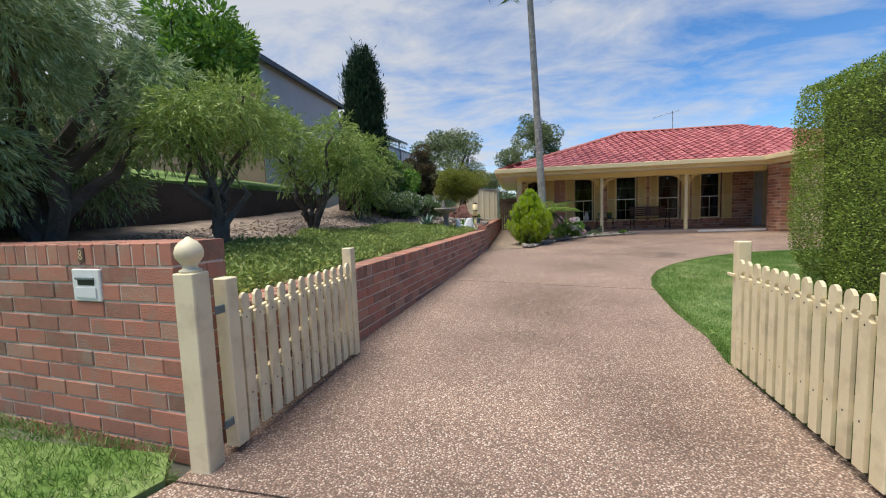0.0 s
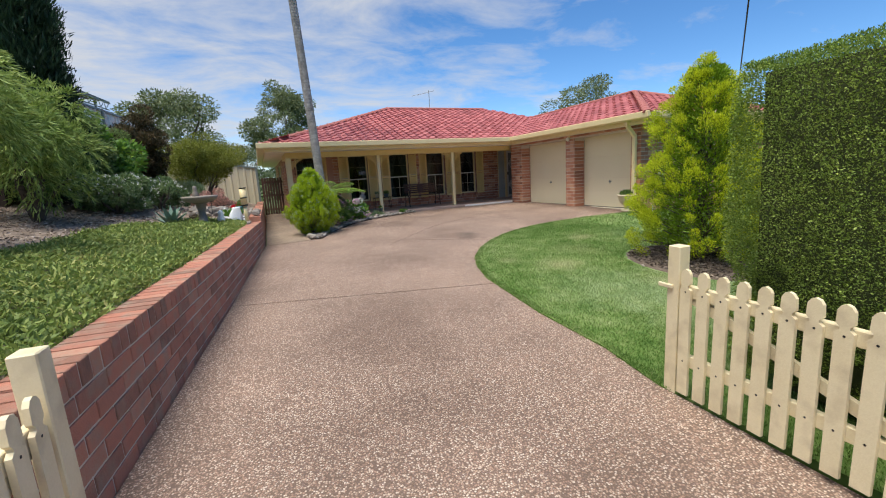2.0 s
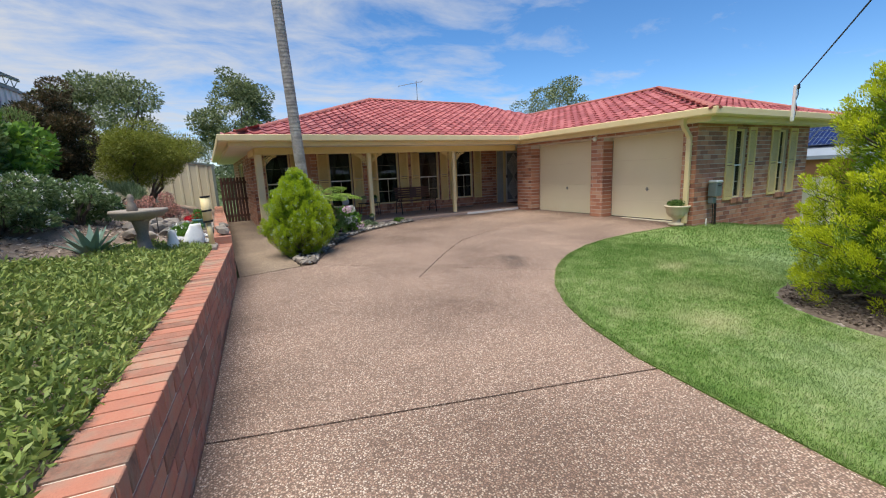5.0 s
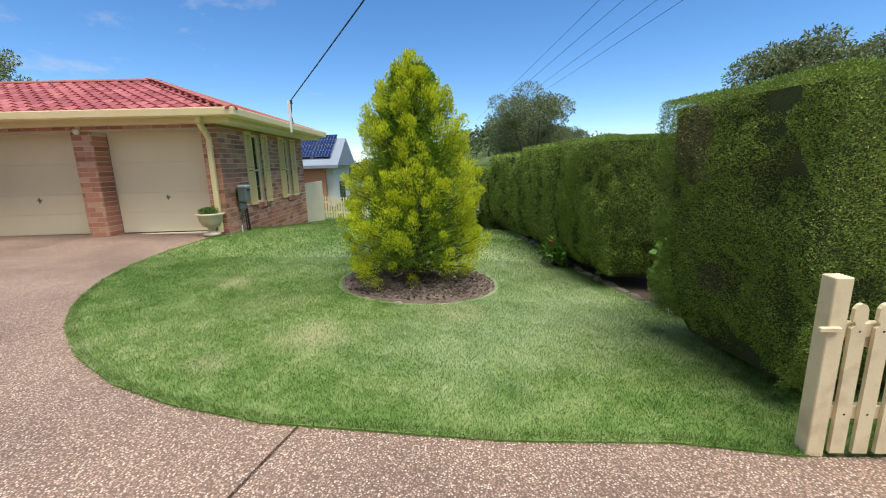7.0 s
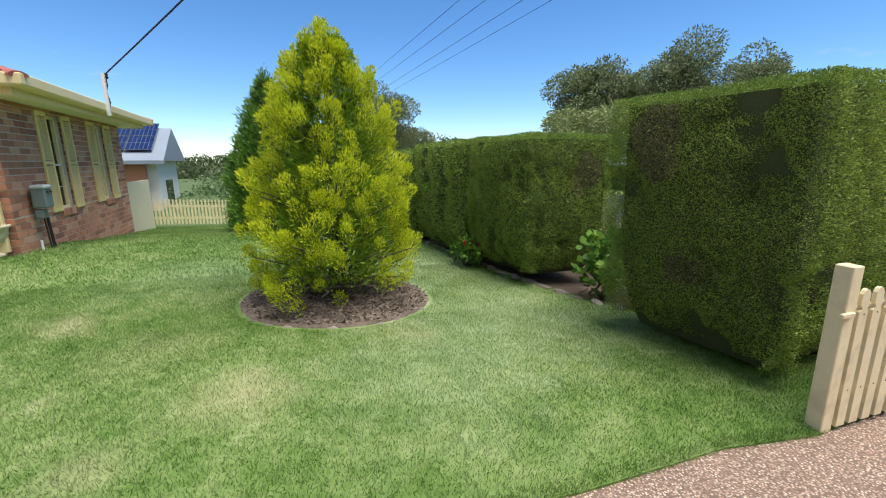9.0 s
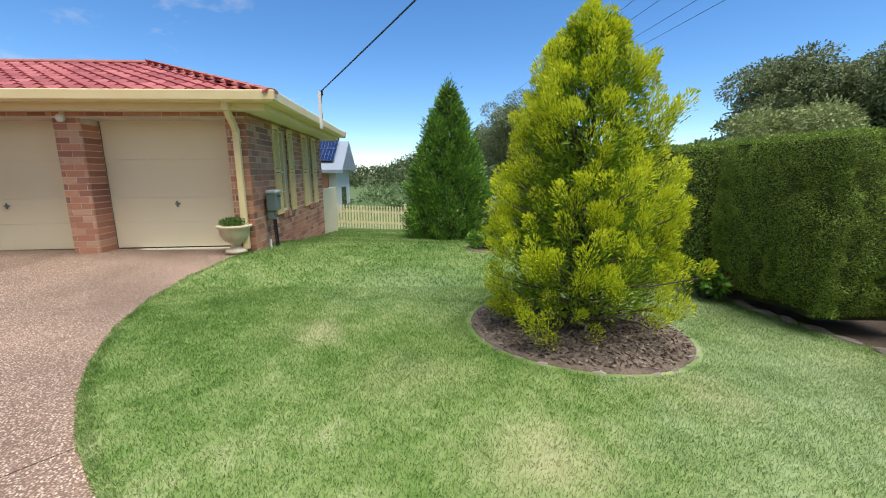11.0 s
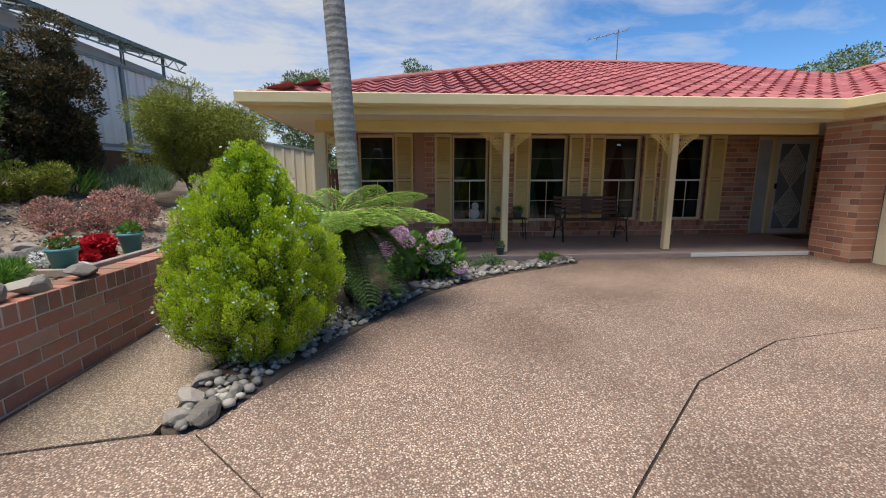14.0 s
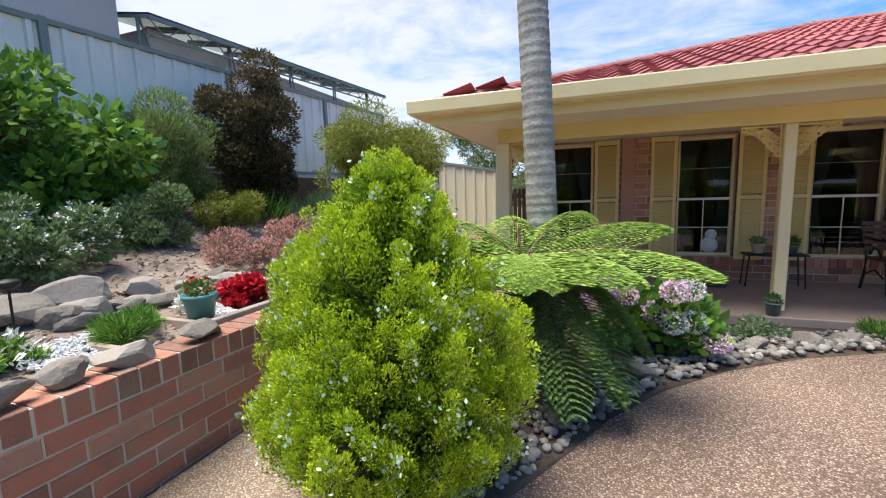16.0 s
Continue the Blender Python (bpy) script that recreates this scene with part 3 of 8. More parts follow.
WINDOWS = [(3.81, 4.52), (5.71, 6.44), (7.33, 8.11), (8.92, 9.70), (10.47, 11.17)]
WZ0, WZ1 = 0.57, 2.325
front_open = [(a - 3.45, WZ0, b - 3.45, WZ1) for a, b in WINDOWS] + [(12.30 - 3.45, SLAB, 13.72 - 3.45, 2.33)]
wall("wall_front", facing(3.45, 17.3, 1, 0), 10.45, SLAB, SOFFIT, front_open, 0.22, "red brick front wall under the verandah", M_HOUSE_BRICK, seed=2)
wall("wall_west", facing(3.45, 26, 0, -1), 8.7, -0.1, SOFFIT, [(3.2, 0.9, 5.4, 2.2)], 0.22, "pinkish brick side wall beside the path", M_HOUSE_BRICK, seed=3)
garage_open = [(15.3 - 14.60, 0.0, 15.3 - 12.10, 2.26), (15.3 - 11.70, 0.0, 15.3 - 9.52, 2.26)]
wall("wall_garage", facing(11.7, 15.3, 0, -1), 6.098, 0.02, SOFFIT, garage_open, 0.40, "red brick garage front with two door openings", M_HOUSE_BRICK, seed=4, single=True)
SIDE_WINDOWS = [(13.28, 13.80), (15.45, 15.93)]
wall("wall_south", facing(11.7, 9.2, 1, 0), 5.45, -0.9, SOFFIT, [(a - 11.7, 0.62, b - 11.7, 2.26) for a, b in SIDE_WINDOWS], 0.22, "red brick garage side wall facing the lawn", M_HOUSE_BRICK, seed=5)
back = Geo().box(3.5, 25.7, -0.3, 17.3, 25.95, SOFFIT).box(17.08, 9.45, -1.2, 17.28, 25.7, SOFFIT).box(13.9, 15.35, 0, 14.1, 17.5, SOFFIT).box(11.95, 15.1, 0.02, 14.0, 15.3, SOFFIT)
setting("wall_back", back, M_HOUSE_BRICK, "brick rear walls of the house", "wall")
# unseen rooms added behind the windows; their dimness is put into the dark colour
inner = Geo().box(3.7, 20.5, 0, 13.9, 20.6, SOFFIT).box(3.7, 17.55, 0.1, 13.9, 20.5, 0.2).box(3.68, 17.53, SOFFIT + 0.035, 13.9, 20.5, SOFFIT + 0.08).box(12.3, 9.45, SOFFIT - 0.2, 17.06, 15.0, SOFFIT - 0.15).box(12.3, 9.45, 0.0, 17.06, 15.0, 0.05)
setting("inner_walls", inner, grained("room_shade_colour", (0.10, 0.085, 0.07), (0.14, 0.12, 0.10), 2, 30, 0.9, 0.05), "added rooms behind the windows, with the dimness in their colour", "wall")

# soffits and verandah ceiling
sof = Geo()
sof.box(2.824, 14.774, SOFFIT, 17.79, 17.3, SOFFIT + 0.03).box(2.824, 17.3, SOFFIT, 3.6, 26.2, SOFFIT + 0.03)
sof.box(11.434, 8.824, SOFFIT, 17.796, 14.772, SOFFIT + 0.032)
setting("ceiling", sof, M_SOFFIT, "pale flat soffit boards and verandah ceiling", "ceiling")


def roof_height(x, y):
    main = min(x - 2.67, (17.95 - x) * 1.216, y - 14.62, 25.9 - y)
    wing = min(x - 11.28, (17.95 - x) * 1.216, y - 8.67)
    return PITCH * max(main, wing)


roof = thing("roof", "hipped roof of glossy red terracotta tiles", "roof", kind="structure")
part("sarking", sheet([(2.67, 14.62), (11.28, 14.62), (11.28, 8.67), (17.95, 8.67), (17.95, 25.9), (2.67, 25.9)], lambda x, y: EAVE - 0.03 + roof_height(x, y), 0.3), M_RIDGE, roof)

# gutters, fascias and the verandah beam
RIM = [(2.67, 25.9), (2.67, 14.62), (11.28, 14.62), (11.28, 8.67), (17.95, 8.67), (17.95, 25.9)]


def rim_run(name, mat, profile, label):
    """A moulding swept along the eaves; profile in (out, up), mitred at the corners."""
    g = Geo()
    pts = [Vector((x, y, 0)) for x, y in RIM]
    k = len(profile)
    for i, p in enumerate(pts):
        d0 = (p - pts[i - 1]).normalized() if i else (pts[1] - p).normalized()
        d1 = (pts[i + 1] - p).normalized() if i < len(pts) - 1 else d0
        n0, n1 = Vector((d0.y, -d0.x, 0)), Vector((d1.y, -d1.x, 0))
        out = (n0 + n1).normalized()
        out = out / max(0.3, out.dot(n0))
        for o, z in profile:
            g.v.append(tuple(p + out * o + Vector((0, 0, z))))
    for i in range(len(pts) - 1):
        for j in range(k):
            a, b = i * k + j, i * k + (j + 1) % k
            g.f.append((a, b, b + k, a + k))
    return setting(name, g, mat, label, "eaves")


rim_run("fascia", M_CREAM, [(-0.12, SOFFIT - 0.01), (-0.12, EAVE - 0.02), (-0.15, EAVE - 0.02), (-0.15, SOFFIT - 0.01)], "cream painted fascia board along the eaves")
rim_run("gutter", M_CREAM, [(-0.118, EAVE - 0.095), (0.055, EAVE - 0.095), (0.085, EAVE - 0.07), (0.09, EAVE + 0.052), (0.083, EAVE + 0.064), (0.073, EAVE + 0.054), (0.065, EAVE - 0.06), (-0.118, EAVE - 0.06)], "cream metal gutter along the eaves")

beam = Geo().box(3.40, 15.44, 2.19, 11.74, 15.56, SOFFIT - 0.002).box(3.38, 15.58, 2.19, 3.50, 17.28, SOFFIT - 0.002)
setting("verandah_beam", beam, M_YELLOW, "cream painted beam over the verandah posts", "beam")


# ---- roof tiles ----
def tile_mesh(name, mat):
    g = Geo()
    w, l, k = 0.30, 0.345, 8
    for row, (v, dz) in enumerate(((0.0, 0.034), (l, 0.008))):
        for i in range(k + 1):
            t = i / k
            g.v.append((w * (t - 0.5) * 1.02, v, dz + 0.021 * math.cos(2 * math.pi * t * 1.0) + (0.006 if i in (0, k) else 0)))
    for i in range(k + 1):
        t = i / k
        g.v.append((w * (t - 0.5) * 1.02, 0.004, 0.002 + 0.021 * math.cos(2 * math.pi * t)))
    for i in range(k):
        g.f.append((i, i + 1, k + 1 + i + 1, k + 1 + i))
        g.f.append((2 * k + 2 + i, 2 * k + 2 + i + 1, i + 1, i))
    return g.mesh(name, mat, False), g


TILE_ME, TILE_GEO = tile_mesh("tile", M_TILE_ONE)
SLOPE = math.atan(PITCH)
tiles_rest = Geo()
singles = 0
# each face: eave start, along the eave, up the slope in plan, eave length, run
for ex, ey, ax, ay, sx, sy, long, run in ((2.67, 14.62, 1, 0, 0, 1, 15.93, 5.64), (11.28, 14.62 + 3.7, 0, -1, 1, 0, 9.65, 3.66), (11.28, 8.67, 1, 0, 0, 1, 7.32, 3.66), (2.67, 25.9, 0, -1, 1, 0, 11.28, 5.64)):
    rows = int(run / (0.32 * math.cos(SLOPE))) + 1
    for r in range(rows):
        d = r * 0.32 * math.cos(SLOPE) - 0.04
        for c in range(int(long / 0.30)):
            u = (c + 0.5) * 0.30
            x, y = ex + ax * u + sx * d, ey + ay * u + sy * d
            mx, my = x + sx * 0.15, y + sy * 0.15
            if abs(roof_height(mx, my) - PITCH * (d + 0.15)) > 0.03:
                continue
            jig = Matrix.Rotation(0.012 * math.sin(c * 7.1 + r * 3.3), 4, "Z")
            rot = Matrix(((ax, sx * math.cos(SLOPE), 0, x), (ay, sy * math.cos(SLOPE), 0, y), (0, math.sin(SLOPE), math.cos(SLOPE), EAVE + 0.012 + PITCH * d), (0, 0, 0, 1)))
            side = Vector((ax, ay, 0)).cross(Vector((sx * math.cos(SLOPE), sy * math.cos(SLOPE), math.sin(SLOPE))))
            for i in range(3):
                rot[i][2] = side[i]
            rot = rot @ jig
            if sy == 1 and ey > 10 and y < 17.3 and 3.2 < x < 13 and singles < 300:
                ob = new("tile", TILE_ME)
                ob.parent, ob.matrix_local = roof, rot
                singles += 1
            else:
                tiles_rest.add([tuple(rot @ Vector(v)) for v in TILE_GEO.v], TILE_GEO.f)
tagged(part("tiles", tiles_rest, M_TILE, roof), "", "", "", "stuff")


def ridge_caps(a, b, step=0.36):
    """A run of half-round capping tiles."""
    a, b = Vector(a), Vector(b)
    n = max(1, int((b - a).length / step))
    q = (b - a).to_track_quat("Y", "Z")
    g = Geo()
    for i in range(n):
        p0, p1 = a.lerp(b, i / n), a.lerp(b, (i + 1.08) / n)
        vs, fs = [], []
        for p, r in ((p0, 0.118), (p1, 0.112)):
            for s in range(9):
                t = math.pi * s / 8
                vs.append(tuple(p + q @ Vector((r * math.cos(t), 0, r * 0.62 * math.sin(t) - 0.012))))
        for s in range(8):
            fs.append((s, s + 1, 10 + s, 9 + s))
        fs.append(tuple(range(9)))
        g.add(vs, fs)
    return part("ridge_capping", g, M_RIDGE, roof, "weathered red ridge capping tiles", False)


R = EAVE + 0.03
ridge_caps((2.82, 14.77, R + PITCH * 0.15 - 0.02), (2.67 + 5.64, 20.26, R + PITCH * 5.64))
ridge_caps((2.67 + 5.64, 20.26, R + PITCH * 5.64), (13.31, 20.26, R + PITCH * 5.64))
ridge_caps((2.62, 25.95, R), (2.67 + 5.64, 20.26, R + PITCH * 5.64))
ridge_caps((11.23, 8.62, R), (14.94, 12.33, R + PITCH * 3.66))
ridge_caps((18.0, 8.62, R), (14.94, 12.33, R + PITCH * 3.66))
ridge_caps((14.94, 12.33, R + PITCH * 3.66), (14.94, 18.28, R + PITCH * 3.66))
valley = Geo()
valley.add([(11.22, 14.62, EAVE + 0.02), (11.34, 14.56, EAVE + 0.02), (15.0, 18.22, EAVE + 0.02 + PITCH * 3.66), (14.88, 18.34, EAVE + 0.02 + PITCH * 3.66)], [(0, 1, 2, 3)])
part("valley_tray", valley, M_METALGREY, roof, "dark metal valley between the roof slopes")


# ---- brick garden walls ----
def brick_mesh(name, l, h, d):
    """A brick with softened edges, its face at y = 0, lying from u = 0."""
    g = Geo()
    b = 0.004
    g.v = [(b, 0, b), (l - b, 0, b), (l - b, 0, h - b), (b, 0, h - b), (0, b, 0), (l, b, 0), (l, b, h), (0, b, h), (0, d, 0), (l, d, 0), (l, d, h), (0, d, h)]
    g.f = [(0, 1, 2, 3), (0, 4, 5, 1), (1, 5, 6, 2), (2, 6, 7, 3), (3, 7, 4, 0), (4, 8, 9, 5), (5, 9, 10, 6), (6, 10, 11, 7), (7, 11, 8, 4)]
    return g.mesh(name, M_BRICK), g


BL, BH, CH, PITCH_L, PITCH_H = 0.272, 0.0895, 0.122, 0.284, 0.1015  # brick length, height, coping height, and their spacing with joints
BRICK = brick_mesh("brick", BL, BH, 0.105)
HALF = brick_mesh("half_brick", 0.13, BH, 0.105)
EDGE = brick_mesh("edge_brick", BH, CH, 0.23)
HEADER = brick_mesh("header_brick", BH, CH, 0.105)


def brick_run(owner, m, length, base, top, single, rest, cap="edge", seed=0):
    """Courses of stretcher bricks under a course on edge, in the wall frame m. base(u): the ground. single(u): whether bricks there are parts."""
    rng = random.Random(seed)
    made = 0

    def lay(kind, name, u, z, cut=1.0):
        tilt = m @ Matrix.Translation((u + rng.uniform(-0.002, 0.002), rng.uniform(-0.003, 0.002), z + rng.uniform(-0.0015, 0.0015))) @ Matrix.Rotation(rng.uniform(-0.008, 0.008), 4, "Y") @ Matrix.Diagonal((cut, 1, 1, 1))
        if single(u):
            ob = new(name, kind[0])
            ob.parent, ob.matrix_local = owner, tilt
            return 1
        rest.add([tuple(tilt @ Vector(v)) for v in kind[1].v], kind[1].f)
        return 0

    n = int(length / PITCH_H)
    for i in range(n):
        made += lay(EDGE if cap == "edge" else HEADER, "coping_brick", i * length / n + 0.005, top - CH - 0.002)
    z, row = top - CH - 0.013 - BH, 0
    while True:
        any_ = False
        u = 0.005 if row % 2 else -PITCH_L / 2 + 0.005
        while u < length - 0.02:
            if z + BH > base(max(0, u)):
                any_ = True
                if u < 0:
                    made += lay(HALF, "brick", 0.005, z)
                elif u + BL > length:
                    made += lay(BRICK, "brick", u, z, (length - u - 0.002) / BL)
                else:
                    made += lay(BRICK, "brick", u, z)
            u += PITCH_L
        z, row = z - PITCH_H, row + 1
        if not any_ or row > 30:
            return made


LU = Vector((0.988, -0.152, 0)).normalized()
lm = facing(1.40 - 4.4 * LU.x, 1.50 - 4.4 * LU.y, LU.x, LU.y)
letter_wall = setting("letterbox_wall", Geo().box(0, 0.006, -0.3, 4.392, 0.33, 1.045, lm), M_MORTAR, "low red brick front wall with a built-in letterbox", "wall")
rest = Geo()
brick_run(letter_wall, lm, 4.4, lambda u: -0.16, 1.06, lambda u: u > 2.35, rest, "header", 11)
em = facing(1.40, 1.50, -LU.y, LU.x)
for row in range(14):
    z = 1.06 - CH - 0.013 - BH - PITCH_H * row
    for kind, u in ((HALF, 0.072), (HALF, 0.208)):
        if z > -0.2:
            rest.add([tuple(em @ Vector((v[0] + u, v[1] - 0.002, v[2] + z))) for v in kind[1].v], kind[1].f)
for i in range(43):
    rest.add([tuple(lm @ Vector((v[0] + i * 4.4 / 43 + 0.005, v[1] + 0.115, v[2] + 0.936))) for v in EDGE[1].v], EDGE[1].f)
tagged(part("brickwork", rest, M_BRICKS, letter_wall), "", "", "", "stuff")

box = thing("letterbox", "white metal letterbox with a dark slot set in brickwork", "letterbox", at=lm @ Matrix.Translation((3.60, -0.012, 0.725)))
part("face_plate", Geo().bevel_box(0, 0, 0, 0.235, 0.02, 0.19, 0.006), M_WHITE, box)
part("flap_recess", Geo().box(0.05, -0.002, 0.095, 0.19, 0.0, 0.135), M_DARKMETAL, box, "dark letter slot")
part("flap", Geo().bevel_box(0.04, -0.012, 0.128, 0.2, -0.002, 0.142, 0.003), M_METALGREY, box, "grey metal flap")
part("lower_door", Geo().bevel_box(0.03, -0.006, 0.02, 0.205, -0.001, 0.085, 0.004), M_WHITE, box)
plate = thing("number_plate", "small brown house number plate on the brick wall", "sign", at=lm @ Matrix.Translation((3.67, -0.010, 0.955)))
part("plate", Geo().bevel_box(0, 0, 0, 0.05, 0.012, 0.085, 0.003), grained("brown_plate", (0.12, 0.07, 0.05), (0.17, 0.10, 0.07), 9, 80, 0.6), plate)
for k in (0, 1):
    ring = Geo()
    for s in range(14):
        a, b = 2 * math.pi * s / 14, 2 * math.pi * (s + 1) / 14
        cz = 0.028 + 0.028 * k
        ring.add([(0.025 + r * math.cos(t), -0.002, cz + r * math.sin(t)) for t, r in ((a, 0.014), (b, 0.014), (b, 0.009), (a, 0.009))], [(0, 1, 2, 3)])
    part("digit_loop", ring, M_CREAM, plate)

# the wall along the drive, in straight lengths
rest_all = []
for i, (y0, y1, top, seed) in enumerate(((1.9, 3.3, 0.655, 21), (3.3, 6.6, 0.66, 22), (6.6, 10.70, 0.66, 23), (10.705, 19.6, 0.765, 24))):
    x0, x1 = wall_x(y0), wall_x(y1)
    u = Vector((x1 - x0, y1 - y0, 0))
    long = u.length
    u.normalize()
    m = facing(x0, y0, u.x, u.y)
    ob = setting("garden_wall_%d" % (i + 1), Geo().box(0.012, 0.006, -0.3, long, 0.22, top - 0.008, m), M_MORTAR, "low red brick retaining wall along the drive", "wall")
    rest = Geo()
    lo = (9, 0.0, 0.0, 0.0)[i]
    hi = (9, 2.6, 2.0, 2.9)[i]
    brick_run(ob, m, long, lambda s, y0=y0: ground(2, y0 + s) - 0.03, top, lambda s, lo=lo, hi=hi: lo <= s < hi, rest, "edge", seed)
    if rest.v:
        tagged(part("brickwork", rest, M_BRICKS, ob), "", "", "", "stuff")


# ---- picket gates and posts ----
def post(name, x, y, z0, z1, side, label, finial=True):
    t = thing(name, label, "post", "gate posts", at=(x, y, z0))
    h = z1 - z0
    part("shaft", Geo().bevel_box(-side / 2, -side / 2, -0.12, side / 2, side / 2, h, 0.006), M_PICKET, t)
    if finial:
        prof = [(0.05, 0), (0.052, 0.012), (0.036, 0.02), (0.032, 0.035), (0.045, 0.05), (0.062, 0.075), (0.066, 0.10), (0.058, 0.13), (0.04, 0.152), (0.018, 0.167), (0.004, 0.178)]
        part("ball_finial", Geo().lathe(prof, 18, Matrix.Translation((0, 0, h))), M_PICKET, t, "turned ball finial", True)
    return t


post("gate_post", 1.585, 1.405, -0.12, 0.915, 0.115, "cream painted timber gate post with a ball finial")
post("gate_post", 4.87, 1.33, -0.12, 0.975, 0.115, "cream painted timber gate post with a ball finial")


def picket_mesh(h, w=0.07, d=0.02):
    """A picket with a shouldered, rounded head."""
    out = [(-w / 2, 0), (w / 2, 0), (w / 2, h - 0.125), (w / 2 - 0.016, h - 0.112), (w / 2 - 0.016, h - 0.10), (w / 2 - 0.002, h - 0.085)]
    for k in range(1, 6):
        a = math.pi * k / 6
        out.append(((w / 2) * math.cos(a), h - 0.055 + 0.055 * math.sin(a)))
    out += [(-w / 2 + 0.002, h - 0.085), (-w / 2 + 0.016, h - 0.10), (-w / 2 + 0.016, h - 0.112), (-w / 2, h - 0.125)]
    g = Geo()
    n = len(out)
    g.v = [(x, 0, z) for x, z in out] + [(x, d, z) for x, z in out]
    g.f = [tuple(range(n)), tuple(range(2 * n - 1, n - 1, -1))] + [(i, n + i, n + (i + 1) % n, (i + 1) % n) for i in range(n)]
    return g


PICKET_GATE = picket_mesh(0.80).mesh("picket", M_PICKET)


def gate(x0, y0, x1, y1, z0, side, label):
    """A gate leaf from its hinge to its free end; side: +1 pickets on the right of the leaf."""
    u = Vector((x1 - x0, y1 - y0, 0))
    long = u.length
    u.normalize()
    t = thing("picket_gate", label, "gate", "driveway gates", at=Matrix.Translation((0, 0, z0)) @ facing(x0, y0, u.x, u.y))
    part("hinge_stile", Geo().bevel_box(0, -0.02, -0.03, 0.085, 0.065, 0.90, 0.005), M_PICKET, t)
    part("end_stile", Geo().bevel_box(long - 0.085, -0.02, -0.03, long, 0.065, 0.925, 0.005), M_PICKET, t)
    for z in (0.18, 0.62):
        part("rail", Geo().bevel_box(0.085, 0.012, z, long - 0.085, 0.05, z + 0.075, 0.004), M_PICKET, t)
    part("brace", Geo().box(-0.03, 0.014, 0, 0.03, 0.04, 1.42, Matrix.Translation((0.12, 0, 0.2)) @ Matrix.Rotation(radians(71), 4, "Y")), M_PICKET, t)
    n = 12
    step = (long - 0.17) / n
    for i in range(n):
        ob = new("picket", PICKET_GATE)
        ob.parent, ob.matrix_local = t, Matrix.Translation((0.085 + step * (i + 0.5), -0.012 if side > 0 else 0.052, 0.0)) @ Matrix.Rotation(0.006 * math.sin(i * 5.3), 4, "Y")
    for z in (0.10, 0.72):
        part("hinge", Geo().bevel_box(-0.06, 0.0, z, 0.05, 0.012, z + 0.045, 0.003), M_METALGREY, t, "small metal strap hinge")
    part("latch", Geo().bevel_box(long - 0.05, 0.066, 0.66, long + 0.05, 0.085, 0.685, 0.004), M_PICKET, t)
    screws = Geo()
    for i in range(n):
        for z in (0.22, 0.66):
            c = Vector((0.085 + step * (i + 0.5), -0.0135 if side > 0 else 0.0735, z))
            screws.add([tuple(c + Vector((0.006 * math.cos(a), 0, 0.006 * math.sin(a)))) for a in [k * math.pi / 3 for k in range(6)]], [(0, 1, 2, 3, 4, 5)])
    tagged(part("screw_heads", screws, M_DARKMETAL, t), "", "", "", "stuff")
    return t


gate(1.66, 1.53, 1.77, 3.06, -0.04, 1, "open cream picket gate leaf beside the brick wall")
gate(4.74, 1.50, 4.86, 2.98, -0.05, -1, "open cream picket gate leaf beside the lawn")

# ---- house fittings ----
def window(name, x0, z0, x1, z1, m, label, curtain=True, sashes=True):
    """A double-hung window in the wall frame m."""
    w, h = x1 - x0, z1 - z0
    t = tagged(new(name), label, "window", "", "structure")
    t.matrix_world = m @ Matrix.Translation((x0, 0.07, z0))
    f = Geo()
    for a in ((0, 0, w, 0.04), (0, h - 0.05, w, h), (0, 0.04, 0.035, h - 0.05), (w - 0.035, 0.04, w, h - 0.05)):
        f.bevel_box(a[0], 0, a[1], a[2], 0.07, a[3], 0.004)
    part("window_frame", f, M_CREAM, t)
    part("meeting_rail", Geo().box(0.035, 0.012, h * 0.47, w - 0.035, 0.05, h * 0.47 + 0.035), M_WHITE, t)
    bars = Geo().box(w / 2 - 0.005, 0.02, 0.04, w / 2 + 0.005, 0.04, h * 0.47).box(0.035, 0.02, h * 0.235, w - 0.035, 0.04, h * 0.235 + 0.010)
    bars.box(0.035, 0.038, h * 0.735, w - 0.035, 0.045, h * 0.735 + 0.004)
    part("glazing_bar", bars, M_SOFFIT, t)
    for k, (a, b) in enumerate(((0.04, h * 0.47), (h * 0.47 + 0.035, h - 0.05))):
        pane = part("pane", Geo().box(0.035, 0.046 + 0.006 * k, a, w - 0.035, 0.05 + 0.006 * k, b), M_PANE, t, "dark reflecting glass")
        pane.visible_shadow = False
    if curtain:
        g = Geo()
        n = 26
        for side in (0, 1):
            rows = 8
            vs = []
            for j in range(rows + 1):
                z = h * j / rows
                tt = j / rows
                reach = w * (0.20 + 0.30 * abs(tt - 0.42) ** 1.1 / 0.55)
                for i in range(n + 1):
                    x = reach * i / n
                    x = x if side == 0 else w - x
                    vs.append((x, 0.16 + 0.015 * math.sin(i * 1.9), z))
            fs = [(j * (n + 1) + i, j * (n + 1) + i + 1, (j + 1) * (n + 1) + i + 1, (j + 1) * (n + 1) + i) for j in range(rows) for i in range(n)]
            g.add(vs, fs)
        part("curtain", g, M_CURTAIN, t, "tied-back sheer white curtain", True)
    return t


